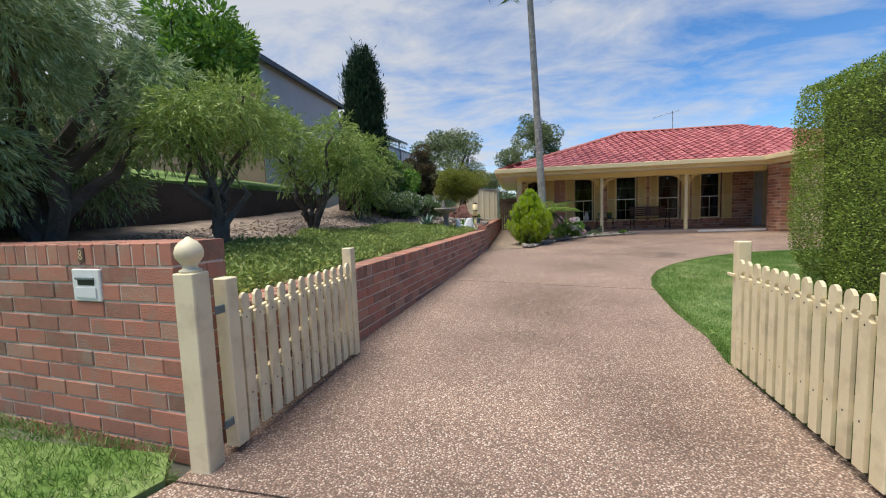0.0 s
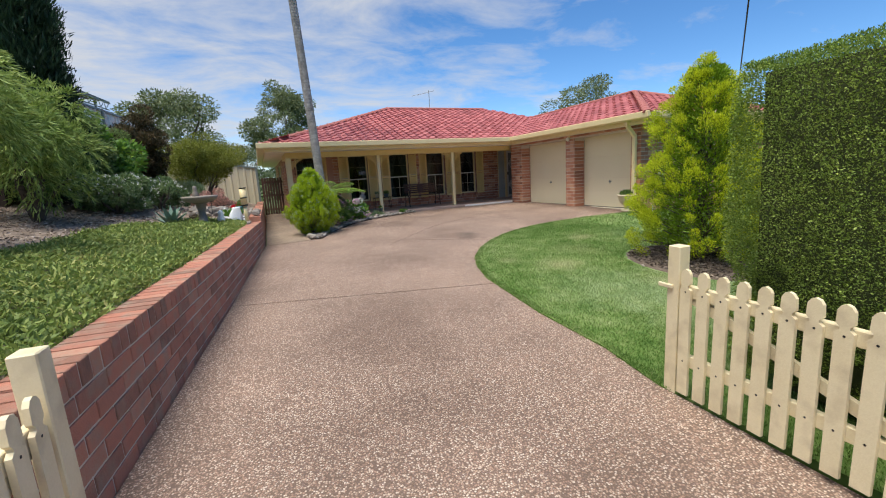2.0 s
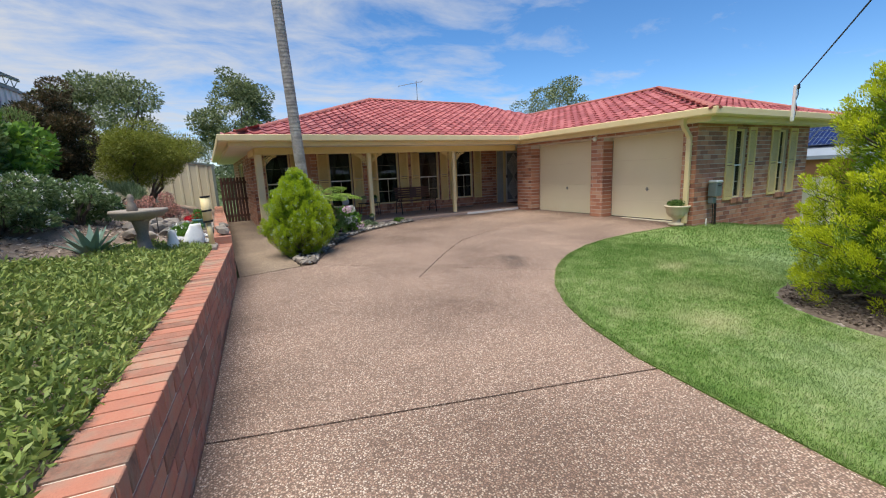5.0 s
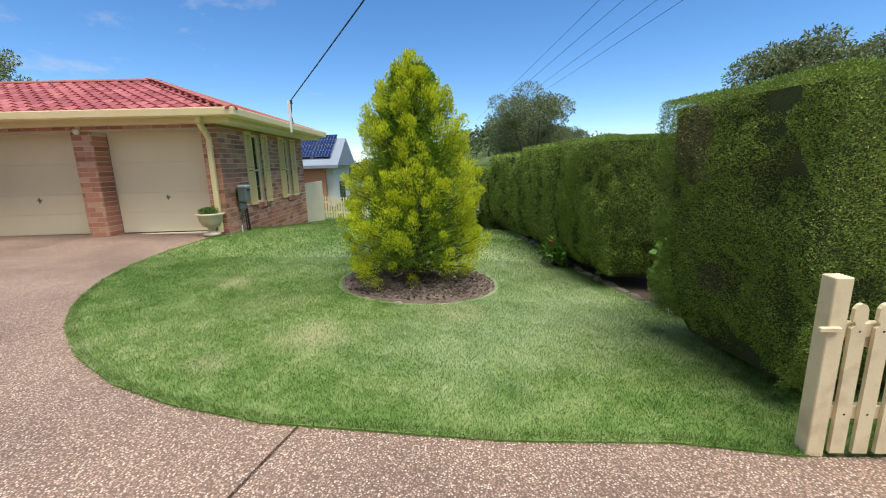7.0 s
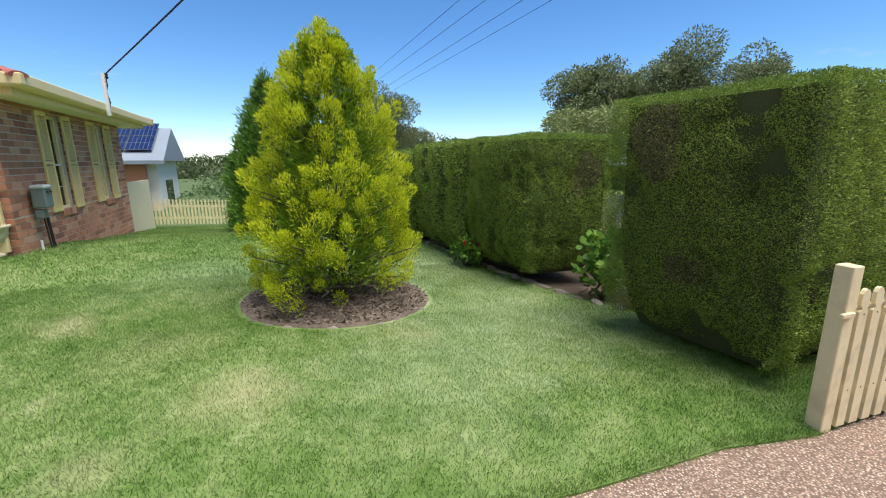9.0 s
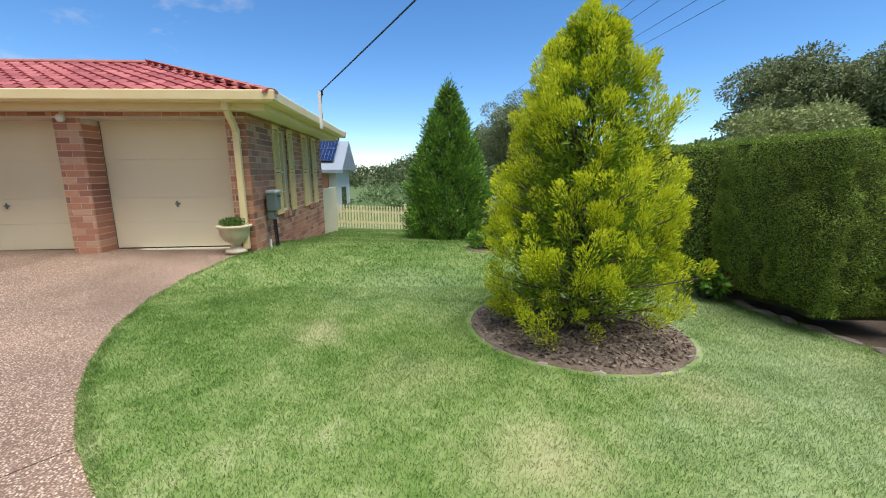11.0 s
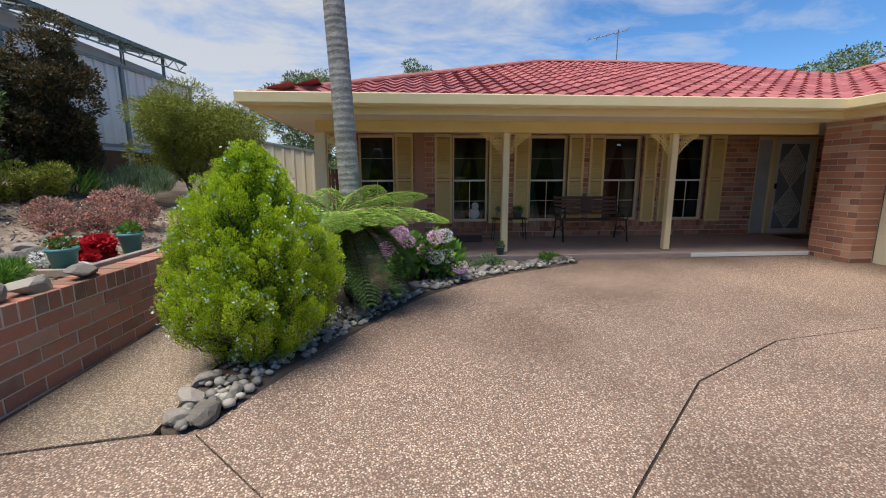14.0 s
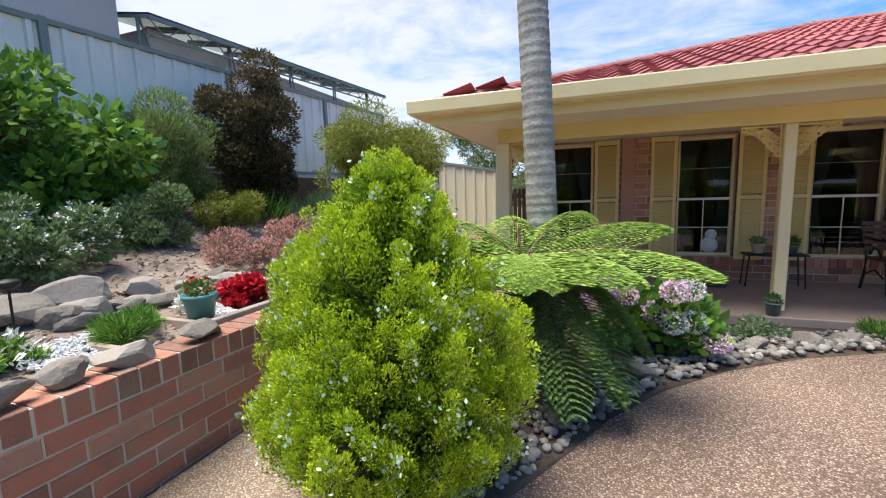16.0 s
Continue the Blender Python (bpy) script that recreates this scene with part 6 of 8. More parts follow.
    if berry:
        q = rng.choice(k, berry)
        pb_ = np.repeat(tip[q] - way[q] * long[q] * 0.35, 9, 0) + rng.normal(size=(berry * 9, 3)) * 0.022 + np.repeat(np.stack([np.cos(th[q]), np.sin(th[q]), np.zeros(berry)], 1), 9, 0) * 0.035
        foliage("cone_cluster", t, pb_, np.repeat(way[q], 9, 0), 0.020, 0.018, M_BERRY, 1.0, label="pale blue-green young cones")
    return t


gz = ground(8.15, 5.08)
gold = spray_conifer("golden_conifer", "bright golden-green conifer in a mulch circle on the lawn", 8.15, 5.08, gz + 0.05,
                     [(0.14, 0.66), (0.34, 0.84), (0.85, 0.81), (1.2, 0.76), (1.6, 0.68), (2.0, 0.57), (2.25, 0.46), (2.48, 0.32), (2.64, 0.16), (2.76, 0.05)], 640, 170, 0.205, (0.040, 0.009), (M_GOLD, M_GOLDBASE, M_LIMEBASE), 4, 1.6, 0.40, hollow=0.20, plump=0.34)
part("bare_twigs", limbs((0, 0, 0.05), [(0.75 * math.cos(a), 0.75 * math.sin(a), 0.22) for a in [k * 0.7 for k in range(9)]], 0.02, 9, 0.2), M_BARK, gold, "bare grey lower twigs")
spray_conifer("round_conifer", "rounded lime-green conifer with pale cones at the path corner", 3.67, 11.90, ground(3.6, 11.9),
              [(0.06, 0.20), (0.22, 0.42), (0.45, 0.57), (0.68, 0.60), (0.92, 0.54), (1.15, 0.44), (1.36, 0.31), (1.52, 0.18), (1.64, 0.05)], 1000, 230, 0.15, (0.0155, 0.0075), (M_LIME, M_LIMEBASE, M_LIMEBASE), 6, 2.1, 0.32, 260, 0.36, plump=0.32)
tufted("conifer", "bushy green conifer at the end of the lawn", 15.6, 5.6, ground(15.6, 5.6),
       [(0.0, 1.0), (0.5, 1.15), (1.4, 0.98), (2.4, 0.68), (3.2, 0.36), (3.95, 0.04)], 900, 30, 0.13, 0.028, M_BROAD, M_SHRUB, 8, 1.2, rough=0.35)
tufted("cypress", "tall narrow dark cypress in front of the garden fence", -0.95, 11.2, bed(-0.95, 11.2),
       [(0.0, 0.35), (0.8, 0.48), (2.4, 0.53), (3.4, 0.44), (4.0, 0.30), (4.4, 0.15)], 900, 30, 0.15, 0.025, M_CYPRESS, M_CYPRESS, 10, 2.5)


# shrubs and small trees
def shrub(name, label, x, y, z, blobs, n, length, width, mat, seed, jitter=0.8, droop=0.0, stems=6, group="", flowers=None, category="shrub", up=0.3, trunk_r=0.025):
    """A bush: stems, lumps of leaves, and flowers where it has them. blobs are relative to its base."""
    t = thing(name, label, category, group, at=(x, y, z))
    tips = [tuple(b[:3]) for b in blobs[:stems]]
    if tips:
        part("stem", limbs((0, 0, -0.05), tips, trunk_r, seed, 0.15), M_BARK, t)
    pos, out = blob_points(blobs, n)
    keep = pos[:, 2] > 0.01
    pos, out = pos[keep], out[keep]
    foliage("leaves", t, pos, out + np.array([0, 0, up]), length, width, mat, jitter, droop, 0.08)
    if flowers:
        fmat, count, fl, fw, per = flowers
        p, o = blob_points(blobs, count, 0.95)
        keep = (o[:, 2] > -0.1) & (p[:, 2] > 0.02)
        p, o = np.repeat(p[keep], per, 0), np.repeat(o[keep], per, 0)
        foliage("flowers", t, p + o * fl * 1.1 + RNG.normal(size=p.shape) * fl * 0.35, o, fl, fw, fmat, 1.2)
    return t


# the pruned bottlebrush trees in the mulch
def small_tree(x, y, top, bottom, r, seed, n, label, length=0.11, width=0.018, mat=None, trunk=0.05, droop=0.35, extra=()):
    z = bed(x, y)
    h, b = top - z, bottom - z
    blobs = lumps(0, 0, (h + b) / 2, r * 0.85, r * 0.85, (h - b) / 2 * 0.85, 26, 0.25 * r, seed)
    blobs = np.vstack([blobs, *[np.array([e]) for e in extra]]) if len(extra) else blobs
    t = thing("bottlebrush_tree", label, "tree", "bottlebrush trees", at=(x, y, z))
    part("trunk", limbs((0, 0, -0.05), [tuple(q[:3]) for q in blobs[:9]], trunk, seed, 0.16), M_BARK, t, "dark forked trunk")
    # weeping sprays: leaves strung along short twigs
    m = n // 14
    p, d = blob_points(blobs, m, 0.45)
    twig = unit(d + np.array([0, 0, 0.1]) + 0.4 * RNG.normal(size=d.shape))
    s = RNG.uniform(0, 1, size=(m, 14, 1))
    pos = p[:, None, :] + twig[:, None, :] * s * 0.26 + np.array([0, 0, -0.12]) * s ** 2
    foliage("leaves", t, pos.reshape(-1, 3), np.repeat(twig, 14, 0), length, width, mat or M_WILLOW, 0.55, droop)
    return t


small_tree(-0.14, 3.95, 2.80, 1.85, 0.78, 31, 19000, "small pruned bottlebrush tree with a forked trunk in mulch", 0.075, 0.013)
small_tree(-0.31, 6.45, 3.0, 1.70, 0.88, 32, 22000, "small pruned bottlebrush tree with a forked trunk in mulch", 0.085, 0.014)
small_tree(-0.55, 9.3, 3.0, 1.45, 0.98, 33, 22000, "small bushy bottlebrush tree at the back of the bed", mat=M_WILLOW)
small_tree(-1.45, 3.05, 3.9, 1.15, 1.5, 34, 90000, "large weeping bottlebrush tree over the brick letterbox wall", 0.095, 0.014, mat=M_PALEWILLOW, trunk=0.10, droop=0.6)
shrub("bush", "dense mid-green bush at the back of the bed", -1.0, 10.9, bed(-1.0, 10.9), lumps(0, 0, 0.75, 0.6, 0.7, 0.75, 16, 0.34, 41), 9000, 0.09, 0.03, M_SHRUB, 41)
shrub("leafy_tree", "bright green leafy tree behind the upper lawn", -3.5, 7.8, 2.1, lumps(0, 0, 2.3, 1.2, 1.2, 1.5, 26, 0.5, 42), 12000, 0.15, 0.06, M_BROAD, 42, category="tree", trunk_r=0.08)

# the bed by the fence, seen from the drive
shrub("broad_leaf_bush", "lush bush with large bright green leaves by the fence", -0.6, 12.95, bed(-0.6, 12.95), lumps(0, 0, 0.85, 0.62, 0.72, 0.72, 18, 0.30, 43), 3600, 0.13, 0.085, M_BROAD, 43, 0.9)
shrub("bush", "large soft green bush at the bend of the fence", -0.82, 12.0, bed(-0.82, 12.0), lumps(0, 0, 0.85, 0.5, 0.6, 0.75, 24, 0.3, 143), 12000, 0.085, 0.028, M_SOFTLEAF, 143, 0.8)
shrub("grey_bush", "soft grey-green upright bush in front of the fence", -0.72, 14.05, bed(-0.72, 14.05), lumps(0, 0, 0.78, 0.55, 0.75, 0.66, 40, 0.26, 44), 26000, 0.075, 0.014, M_SOFTLEAF, 44, 0.7, up=1.2)
shrub("bronze_tree", "dark bronze-leaved small tree in front of the fence", -0.35, 15.25, bed(-0.35, 15.25), lumps(0, 0, 1.35, 0.48, 0.58, 1.10, 55, 0.26, 45), 32000, 0.06, 0.026, M_PURPLE, 45, category="tree")
shrub("yellow_tree", "round yellow-green small tree near the side fence", 0.85, 17.1, bed(0.85, 17.1) - 0.22, lumps(0, 0, 1.50, 1.12, 1.1, 0.66, 54, 0.40, 46), 52000, 0.085, 0.014, M_YELLOWLEAF, 46, 0.8, 0.3, category="tree", trunk_r=0.05)
shrub("round_bush", "rounded grey-green bush in the bark mulch", 0.35, 13.15, bed(0.35, 13.15), lumps(0, 0, 0.28, 0.34, 0.38, 0.28, 12, 0.17, 47), 4800, 0.06, 0.026, M_STARLEAF, 47)
shrub("brown_bush", "low brownish bush in the bark mulch", 0.0, 14.3, bed(0.0, 14.3), lumps(0, 0, 0.24, 0.40, 0.42, 0.22, 10, 0.16, 48), 4000, 0.06, 0.018, M_YELLOWLEAF, 48, up=0.8)
shrub("lavender_clump", "grey-green lavender clump beside the yellow tree", 0.45, 15.75, bed(0.45, 15.75), lumps(0, 0, 0.22, 0.55, 0.55, 0.2, 12, 0.16, 49), 5000, 0.16, 0.010, M_GREYLEAF, 49, 0.35, up=2.5)
shrub("strap_leaf_clump", "clump of green strap leaves below the bronze tree", -0.1, 15.2, bed(-0.1, 15.2), [(0, 0, 0.05, 0.25, 0.35, 0.08)], 260, 0.42, 0.025, M_BROAD, 50, 0.6, up=2.0, stems=0)
shrub("pink_bush", "low spreading bush with pinkish small leaves", 1.35, 13.75, bed(1.35, 13.75) - 0.02, lumps(0, 0, 0.24, 0.55, 0.68, 0.22, 22, 0.17, 51), 14000, 0.034, 0.016, M_PINKLEAF, 51, up=0.7)
shrub("white_flower_bush", "spreading grey-leaved bush dotted with white flowers", 0.55, 11.75, bed(0.55, 11.75) - 0.02, lumps(0, 0, 0.30, 0.60, 0.75, 0.30, 22, 0.20, 52), 11000, 0.06, 0.026, M_STARLEAF, 52, flowers=(M_WHITEFLOWER, 700, 0.026, 0.02, 5))
shrub("white_flower_bush", "spreading grey-leaved bush dotted with white flowers", 0.05, 10.75, bed(0.05, 10.75) - 0.02, lumps(0, 0, 0.34, 0.60, 0.65, 0.32, 20, 0.22, 53), 10000, 0.06, 0.026, M_STARLEAF, 53, flowers=(M_WHITEFLOWER, 650, 0.026, 0.02, 5))
shrub("daisy_clump", "low green daisy clump with creamy white flowers", 1.88, 11.22, bed(1.88, 11.22) - 0.02, lumps(0, 0, 0.07, 0.18, 0.28, 0.06, 8, 0.08, 54), 2600, 0.06, 0.012, M_BROAD, 54, up=1.0, flowers=(M_WHITEFLOWER, 34, 0.045, 0.016, 10), stems=0)
shrub("fine_leaf_clump", "feathery bright green clump in a timber-edged bed", 1.92, 11.86, bed(1.92, 11.86) - 0.02, lumps(0, 0, 0.07, 0.15, 0.20, 0.07, 8, 0.07, 55), 2600, 0.08, 0.007, M_BROAD, 55, up=1.0, stems=0)
shrub("red_flowers", "bright red bedding flowers between teal pots", 1.95, 12.70, bed(1.95, 12.7), lumps(0, 0, 0.09, 0.13, 0.17, 0.08, 8, 0.07, 56), 1500, 0.05, 0.04, M_RED, 56, 1.0, stems=0)
shrub("white_flowers", "small white bedding flowers beside a teal pot", 1.85, 12.35, bed(1.85, 12.35), lumps(0, 0, 0.06, 0.10, 0.12, 0.05, 5, 0.06, 57), 600, 0.03, 0.02, M_WHITEFLOWER, 57, 1.0, stems=0)

ag = thing("agave", "blue-grey agave rosette at the edge of the bed", "plant", at=(1.05, 9.75, bed(1.05, 9.75)))
M_AGAVE = leafy("agave_leaf", [(0.2, (0.10, 0.17, 0.13)), (0.8, (0.20, 0.30, 0.24))], through_light=0)
for k in range(22):
    a, e = k * 2.4, radians(25 + 50 * (k / 22))
    d = Vector((math.cos(a) * math.cos(e), math.sin(a) * math.cos(e), math.sin(e)))
    s = d.cross(Vector((0, 0, 1))).normalized()
    L = 0.42
    part("blade", Geo().add([tuple(s * 0.03), tuple(-s * 0.03), tuple(d * L * 0.5 - s * 0.045), tuple(d * L + Vector((0, 0, -0.03))), tuple(d * L * 0.5 + s * 0.045), tuple(d * L * 0.5 - Vector((0, 0, 0.02)))], [(0, 5, 4), (0, 1, 5), (1, 2, 5), (2, 3, 5), (4, 5, 3)]), M_AGAVE, ag)

# ground cover over the front of the bed
def in_cover(x, y):
    d = wall_x(y) - 0.24 - x
    edge = line(y, [(2, 1.2), (4, 1.55), (6, 1.75), (8.5, 1.45), (10.3, 0.8)]) + 0.35 * noise.noise(Vector((x * 1.1, y * 1.1, 8)))
    return 0 < d < edge and 2.0 < y < 10.5


n = 110000
x, y = RNG.uniform(-0.6, 2.4, n), RNG.uniform(2.0, 10.5, n)
keep = np.array([in_cover(a, b) for a, b in zip(x, y)])
x, y = x[keep], y[keep]
hgt = np.array([0.05 + 0.06 * (noise.noise(Vector((a * 2.2, b * 2.2, 4))) + 0.5) for a, b in zip(x, y)]) * RNG.uniform(0.2, 1.2, len(x))
z = np.array([bed(a, b) for a, b in zip(x, y)]) + np.maximum(hgt, 0.01)
ax = np.stack([RNG.normal(size=len(x)), RNG.normal(size=len(x)), np.full(len(x), 0.55)], 1)
tagged(new("ground_cover", leaf_mesh("ground_cover", np.stack([x, y, z], 1), ax, 0.062, 0.019, M_COVER, 0.4, 0.0, 0.1)), "dense trailing green ground cover beside the brick wall", "ground cover", "", "stuff")

# bark chips over the mulch
n = 22000
x, y = RNG.uniform(-2.0, 2.2, n), RNG.uniform(2.2, 16, n)
keep = np.array([a < wall_x(b) - 0.3 and a > -1.55 and not in_cover(a, b) for a, b in zip(x, y)])
x, y = x[keep], y[keep]
z = np.array([bed(a, b) + 0.03 * noise.noise(Vector((a * 1.5, b * 1.5, 0))) for a, b in zip(x, y)]) + 0.008
M_CHIP = grained("bark_chip", [(0.1, (0.12, 0.085, 0.065)), (0.5, (0.32, 0.25, 0.20)), (0.9, (0.56, 0.48, 0.41))], None, 4, 60, 0.9, 0.2, "island", 0.8)
tagged(new("bark_chips", leaf_mesh("bark_chips", np.stack([x, y, z], 1), np.stack([RNG.normal(size=len(x)), RNG.normal(size=len(x)), np.full(len(x), 0.15)], 1), 0.055, 0.02, M_CHIP, 0.2)), "loose bark chips on the garden bed", "mulch", "", "stuff")


# ---- palm, tree fern, hydrangea, stones ----
def palm_x(z):
    return 4.17 - 0.045 * (z - 1.0)


M_PALMTRUNK = grained("ringed_palm_trunk", (0.16, 0.15, 0.14), (0.36, 0.34, 0.32), 7, 45, 0.9, 0.8, dirt=(0.42, 0.42, 0.39), dirt_scale=9)
palm = thing("palm_tree", "tall slender palm with a grey ringed trunk by the verandah", "tree", at=(4.17, 13.6, 0.1))
pts, rad = [], []
z = 0.0
k = 0
while z < 8.5:
    r = 0.125 - 0.004 * z + (0.05 * math.exp(-z * 5))
    for dz, dr in ((0.0, 0.0), (0.012, 0.003), (0.028, 0.003), (0.036, 0.0)):
        pts.append((palm_x(z + dz) - 4.17, 0.02 * math.sin(z), z + dz))
        rad.append(r + dr)
    z += 0.075 + 0.02 * math.sin(k * 1.7)
    k += 1
part("trunk", Geo().tube(pts, rad, 16), M_PALMTRUNK, palm, "grey trunk with close leaf-scar rings", True)
part("crown_shaft", Geo().tube([(palm_x(8.5) - 4.17, 0, 8.45), (palm_x(9.1) - 4.17, 0, 9.0), (palm_x(9.5) - 4.17, 0, 9.5)], [0.10, 0.12, 0.05], 12), M_PALMFROND, palm, "smooth green crown shaft", True)


def frond(base, yaw, rise, length, leaflets, leaf_len, droop, pos, axis):
    """Strings leaflets along an arching stalk; returns the stalk's points."""
    d = Vector((math.cos(yaw), math.sin(yaw), 0))
    side = Vector((-d.y, d.x, 0))
    stalk = []
    for i in range(13):
        s = i / 12
        stalk.append(Vector(base) + d * length * (s - 0.12 * s * s) + Vector((0, 0, rise * s - droop * s * s)))
    for i in range(leaflets):
        s = 0.08 + 0.92 * i / leaflets
        j = min(11, int(s * 12))
        p = stalk[j].lerp(stalk[j + 1], s * 12 - j)
        l = math.sin(math.pi * (0.12 + 0.85 * s)) ** 0.7
        for q in (-1, 1):
            pos.append((p, side * q * 0.9 + d * 0.35 + Vector((0, 0, -0.12)), l))
    return stalk


def feather(name, parent, items, leaf_len, width, mat, sub=0):
    """Leaflets; with sub, each leaflet is itself a comb of small blades."""
    P, A = [], []
    for p, a, l in items:
        a = a.normalized()
        if not sub:
            P.append(tuple(p))
            A.append(tuple(a * l))
            continue
        cross = Vector((-a.y, a.x, 0)).normalized()
        for i in range(sub):
            s = i / sub
            q = p + a * (leaf_len * l * s) + Vector((0, 0, -0.10 * s * s * l))
            w = 1 - 0.75 * s
            for e in (-1, 1):
                P.append(tuple(q))
                A.append(tuple((cross * e + a * 0.5) * w))
    P, A = np.array(P), np.array(A)
    return P, A


pal_items = []
stalks = Geo()
for k in range(11):
    st = frond((palm_x(9.4) - 4.17, 0, 9.4), k * 2.4, 0.9 - 0.13 * (k % 4), 2.1, 60, 0.5, 1.5 + 0.1 * (k % 3), pal_items, None)
    stalks.tube(st, [0.02 - 0.0012 * i for i in range(13)], 5)
part("frond_stalks", stalks, M_PALMFROND, palm)
P, A = feather("fronds", palm, pal_items, 0.5, 0.04, M_PALMFROND)
foliage("fronds", palm, P, A, 0.5, 0.035, M_PALMFROND, 0.15, 0.2)

fern = thing("tree_fern", "tree fern with spreading light green fronds and a black trunk", "tree fern", at=(4.19, 13.1, 0.1))
part("trunk", Geo().tube([(0, 0, -0.05), (0.02, 0, 0.15), (-0.03, 0, 0.45), (-0.07, -0.03, 0.75), (-0.09, -0.05, 1.0)], [0.10, 0.075, 0.065, 0.07, 0.085], 12), M_TIMBER, fern, "black fibrous trunk", True)
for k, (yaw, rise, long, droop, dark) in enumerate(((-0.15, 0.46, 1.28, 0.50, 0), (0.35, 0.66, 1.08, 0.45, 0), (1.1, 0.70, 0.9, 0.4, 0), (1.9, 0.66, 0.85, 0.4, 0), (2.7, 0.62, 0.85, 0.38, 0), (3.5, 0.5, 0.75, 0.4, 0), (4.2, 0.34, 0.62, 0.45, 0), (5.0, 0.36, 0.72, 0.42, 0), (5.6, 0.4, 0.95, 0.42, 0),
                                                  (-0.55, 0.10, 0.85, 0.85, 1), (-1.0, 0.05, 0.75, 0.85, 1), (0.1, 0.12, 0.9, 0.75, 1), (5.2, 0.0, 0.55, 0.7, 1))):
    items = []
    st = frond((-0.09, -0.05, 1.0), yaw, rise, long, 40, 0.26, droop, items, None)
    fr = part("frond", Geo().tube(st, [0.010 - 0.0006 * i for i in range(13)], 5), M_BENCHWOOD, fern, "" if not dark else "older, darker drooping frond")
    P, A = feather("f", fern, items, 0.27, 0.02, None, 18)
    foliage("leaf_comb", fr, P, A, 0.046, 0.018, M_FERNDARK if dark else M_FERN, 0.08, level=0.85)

hyd = shrub("hydrangea", "hydrangea bush with pink and white flower heads", 5.05, 14.15, 0.13, lumps(0, 0, 0.30, 0.38, 0.28, 0.26, 14, 0.17, 61), 900, 0.12, 0.085, M_BROAD, 61, 0.8)
for k, (x, z) in enumerate(((4.72, 0.80), (4.80, 0.69), (5.16, 0.75), (5.28, 0.76), (5.02, 0.57), (5.16, 0.49), (5.31, 0.50), (5.47, 0.36), (4.66, 0.76), (4.55, 0.60))):
    p, o = blob_points([(0, 0, 0, 0.10, 0.10, 0.08)], 480, 0.9)
    foliage("flower_head", hyd, p + np.array([x - 5.05, -0.24 - 0.02 * (k % 3), z - 0.13]), o, 0.022, 0.02, M_WHITEFLOWER if k in (3, 5, 6) else M_PINK_PETAL, 0.9, label="pink mophead flower" if k not in (3, 5, 6) else "creamy mophead flower")

# river pebbles along the bed's edges
PEB = [stone_mesh("pebble", 70 + k, 0.55, grained("single_pebble_%d" % k, [(0.1, (0.12, 0.115, 0.105)), (0.5, (0.27, 0.25, 0.225)), (0.9, (0.48, 0.43, 0.37))], None, 8, 60, 0.7, 0.2, "object", 0.8) if k == 0 else None, 1) for k in range(4)]
for me in PEB[1:]:
    me.materials[0] = PEB[0].materials[0]
peb = thing("pebble_border", "border of grey river pebbles round the corner bed", "pebbles", at=(3.6, 10.95, 0.1))
rest = Geo()
pr = random.Random(17)
count = 0
edge_pts = []
for (x0, y0), (x1, y1) in zip(BED_EDGE, BED_EDGE[1:-1]):
    L = math.hypot(x1 - x0, y1 - y0)
    for s in range(int(L / 0.045)):
        t_ = s * 0.045 / L
        edge_pts.append((x0 + (x1 - x0) * t_, y0 + (y1 - y0) * t_, -(y1 - y0) / L, (x1 - x0) / L))
for (x, y, nx, ny) in edge_pts:
    for _ in range(9):
        d = pr.uniform(0.03, 0.46) * (1.0 if y > 11.2 else 0.5)
        px, py = x + nx * d, y + ny * d
        if px < 3.47:
            continue
        s = pr.choice((0.016, 0.02, 0.025, 0.03, 0.038, 0.048))
        m = Matrix.Translation((px, py, ground(px, py) + 0.028 + s * 0.3)) @ Matrix.Rotation(pr.uniform(0, 6.3), 4, "Z") @ Matrix.Rotation(pr.uniform(-0.4, 0.4), 4, "X") @ Matrix.Diagonal((s, s, s, 1))
        kx = pr.randrange(4)
        if count < 290 and y < 13.6 and pr.random() < 0.3:
            ob = new("pebble", PEB[kx])
            ob.parent, ob.matrix_local = peb, Matrix.Translation((-3.6, -10.95, -0.1)) @ m
            count += 1
        else:
            me = PEB[kx]
            mm = Matrix.Translation((-3.6, -10.95, -0.1)) @ m
            rest.add([tuple(mm @ v.co) for v in me.vertices], [tuple(p.vertices) for p in me.polygons])
tagged(part("pebbles", rest, M_PEBBLE, peb, "", True), "", "", "", "stuff")
for k, (x, y, s) in enumerate(((3.53, 10.98, 0.085), (3.66, 11.0, 0.11), (3.50, 11.18, 0.10), (3.47, 11.42, 0.09), (3.74, 11.25, 0.07), (3.47, 12.35, 0.09), (4.35, 12.7, 0.10), (4.9, 13.55, 0.12), (5.9, 14.45, 0.12), (6.35, 14.62, 0.13), (6.7, 14.8, 0.11), (7.1, 14.98, 0.12), (7.35, 15.05, 0.10))):
    stone("border_rock", x, y, ground(x, y) + 0.05, s, k, k * 1.3, "smooth grey river rock at the bed's edge", "rock", "corner bed rocks", 1.2)

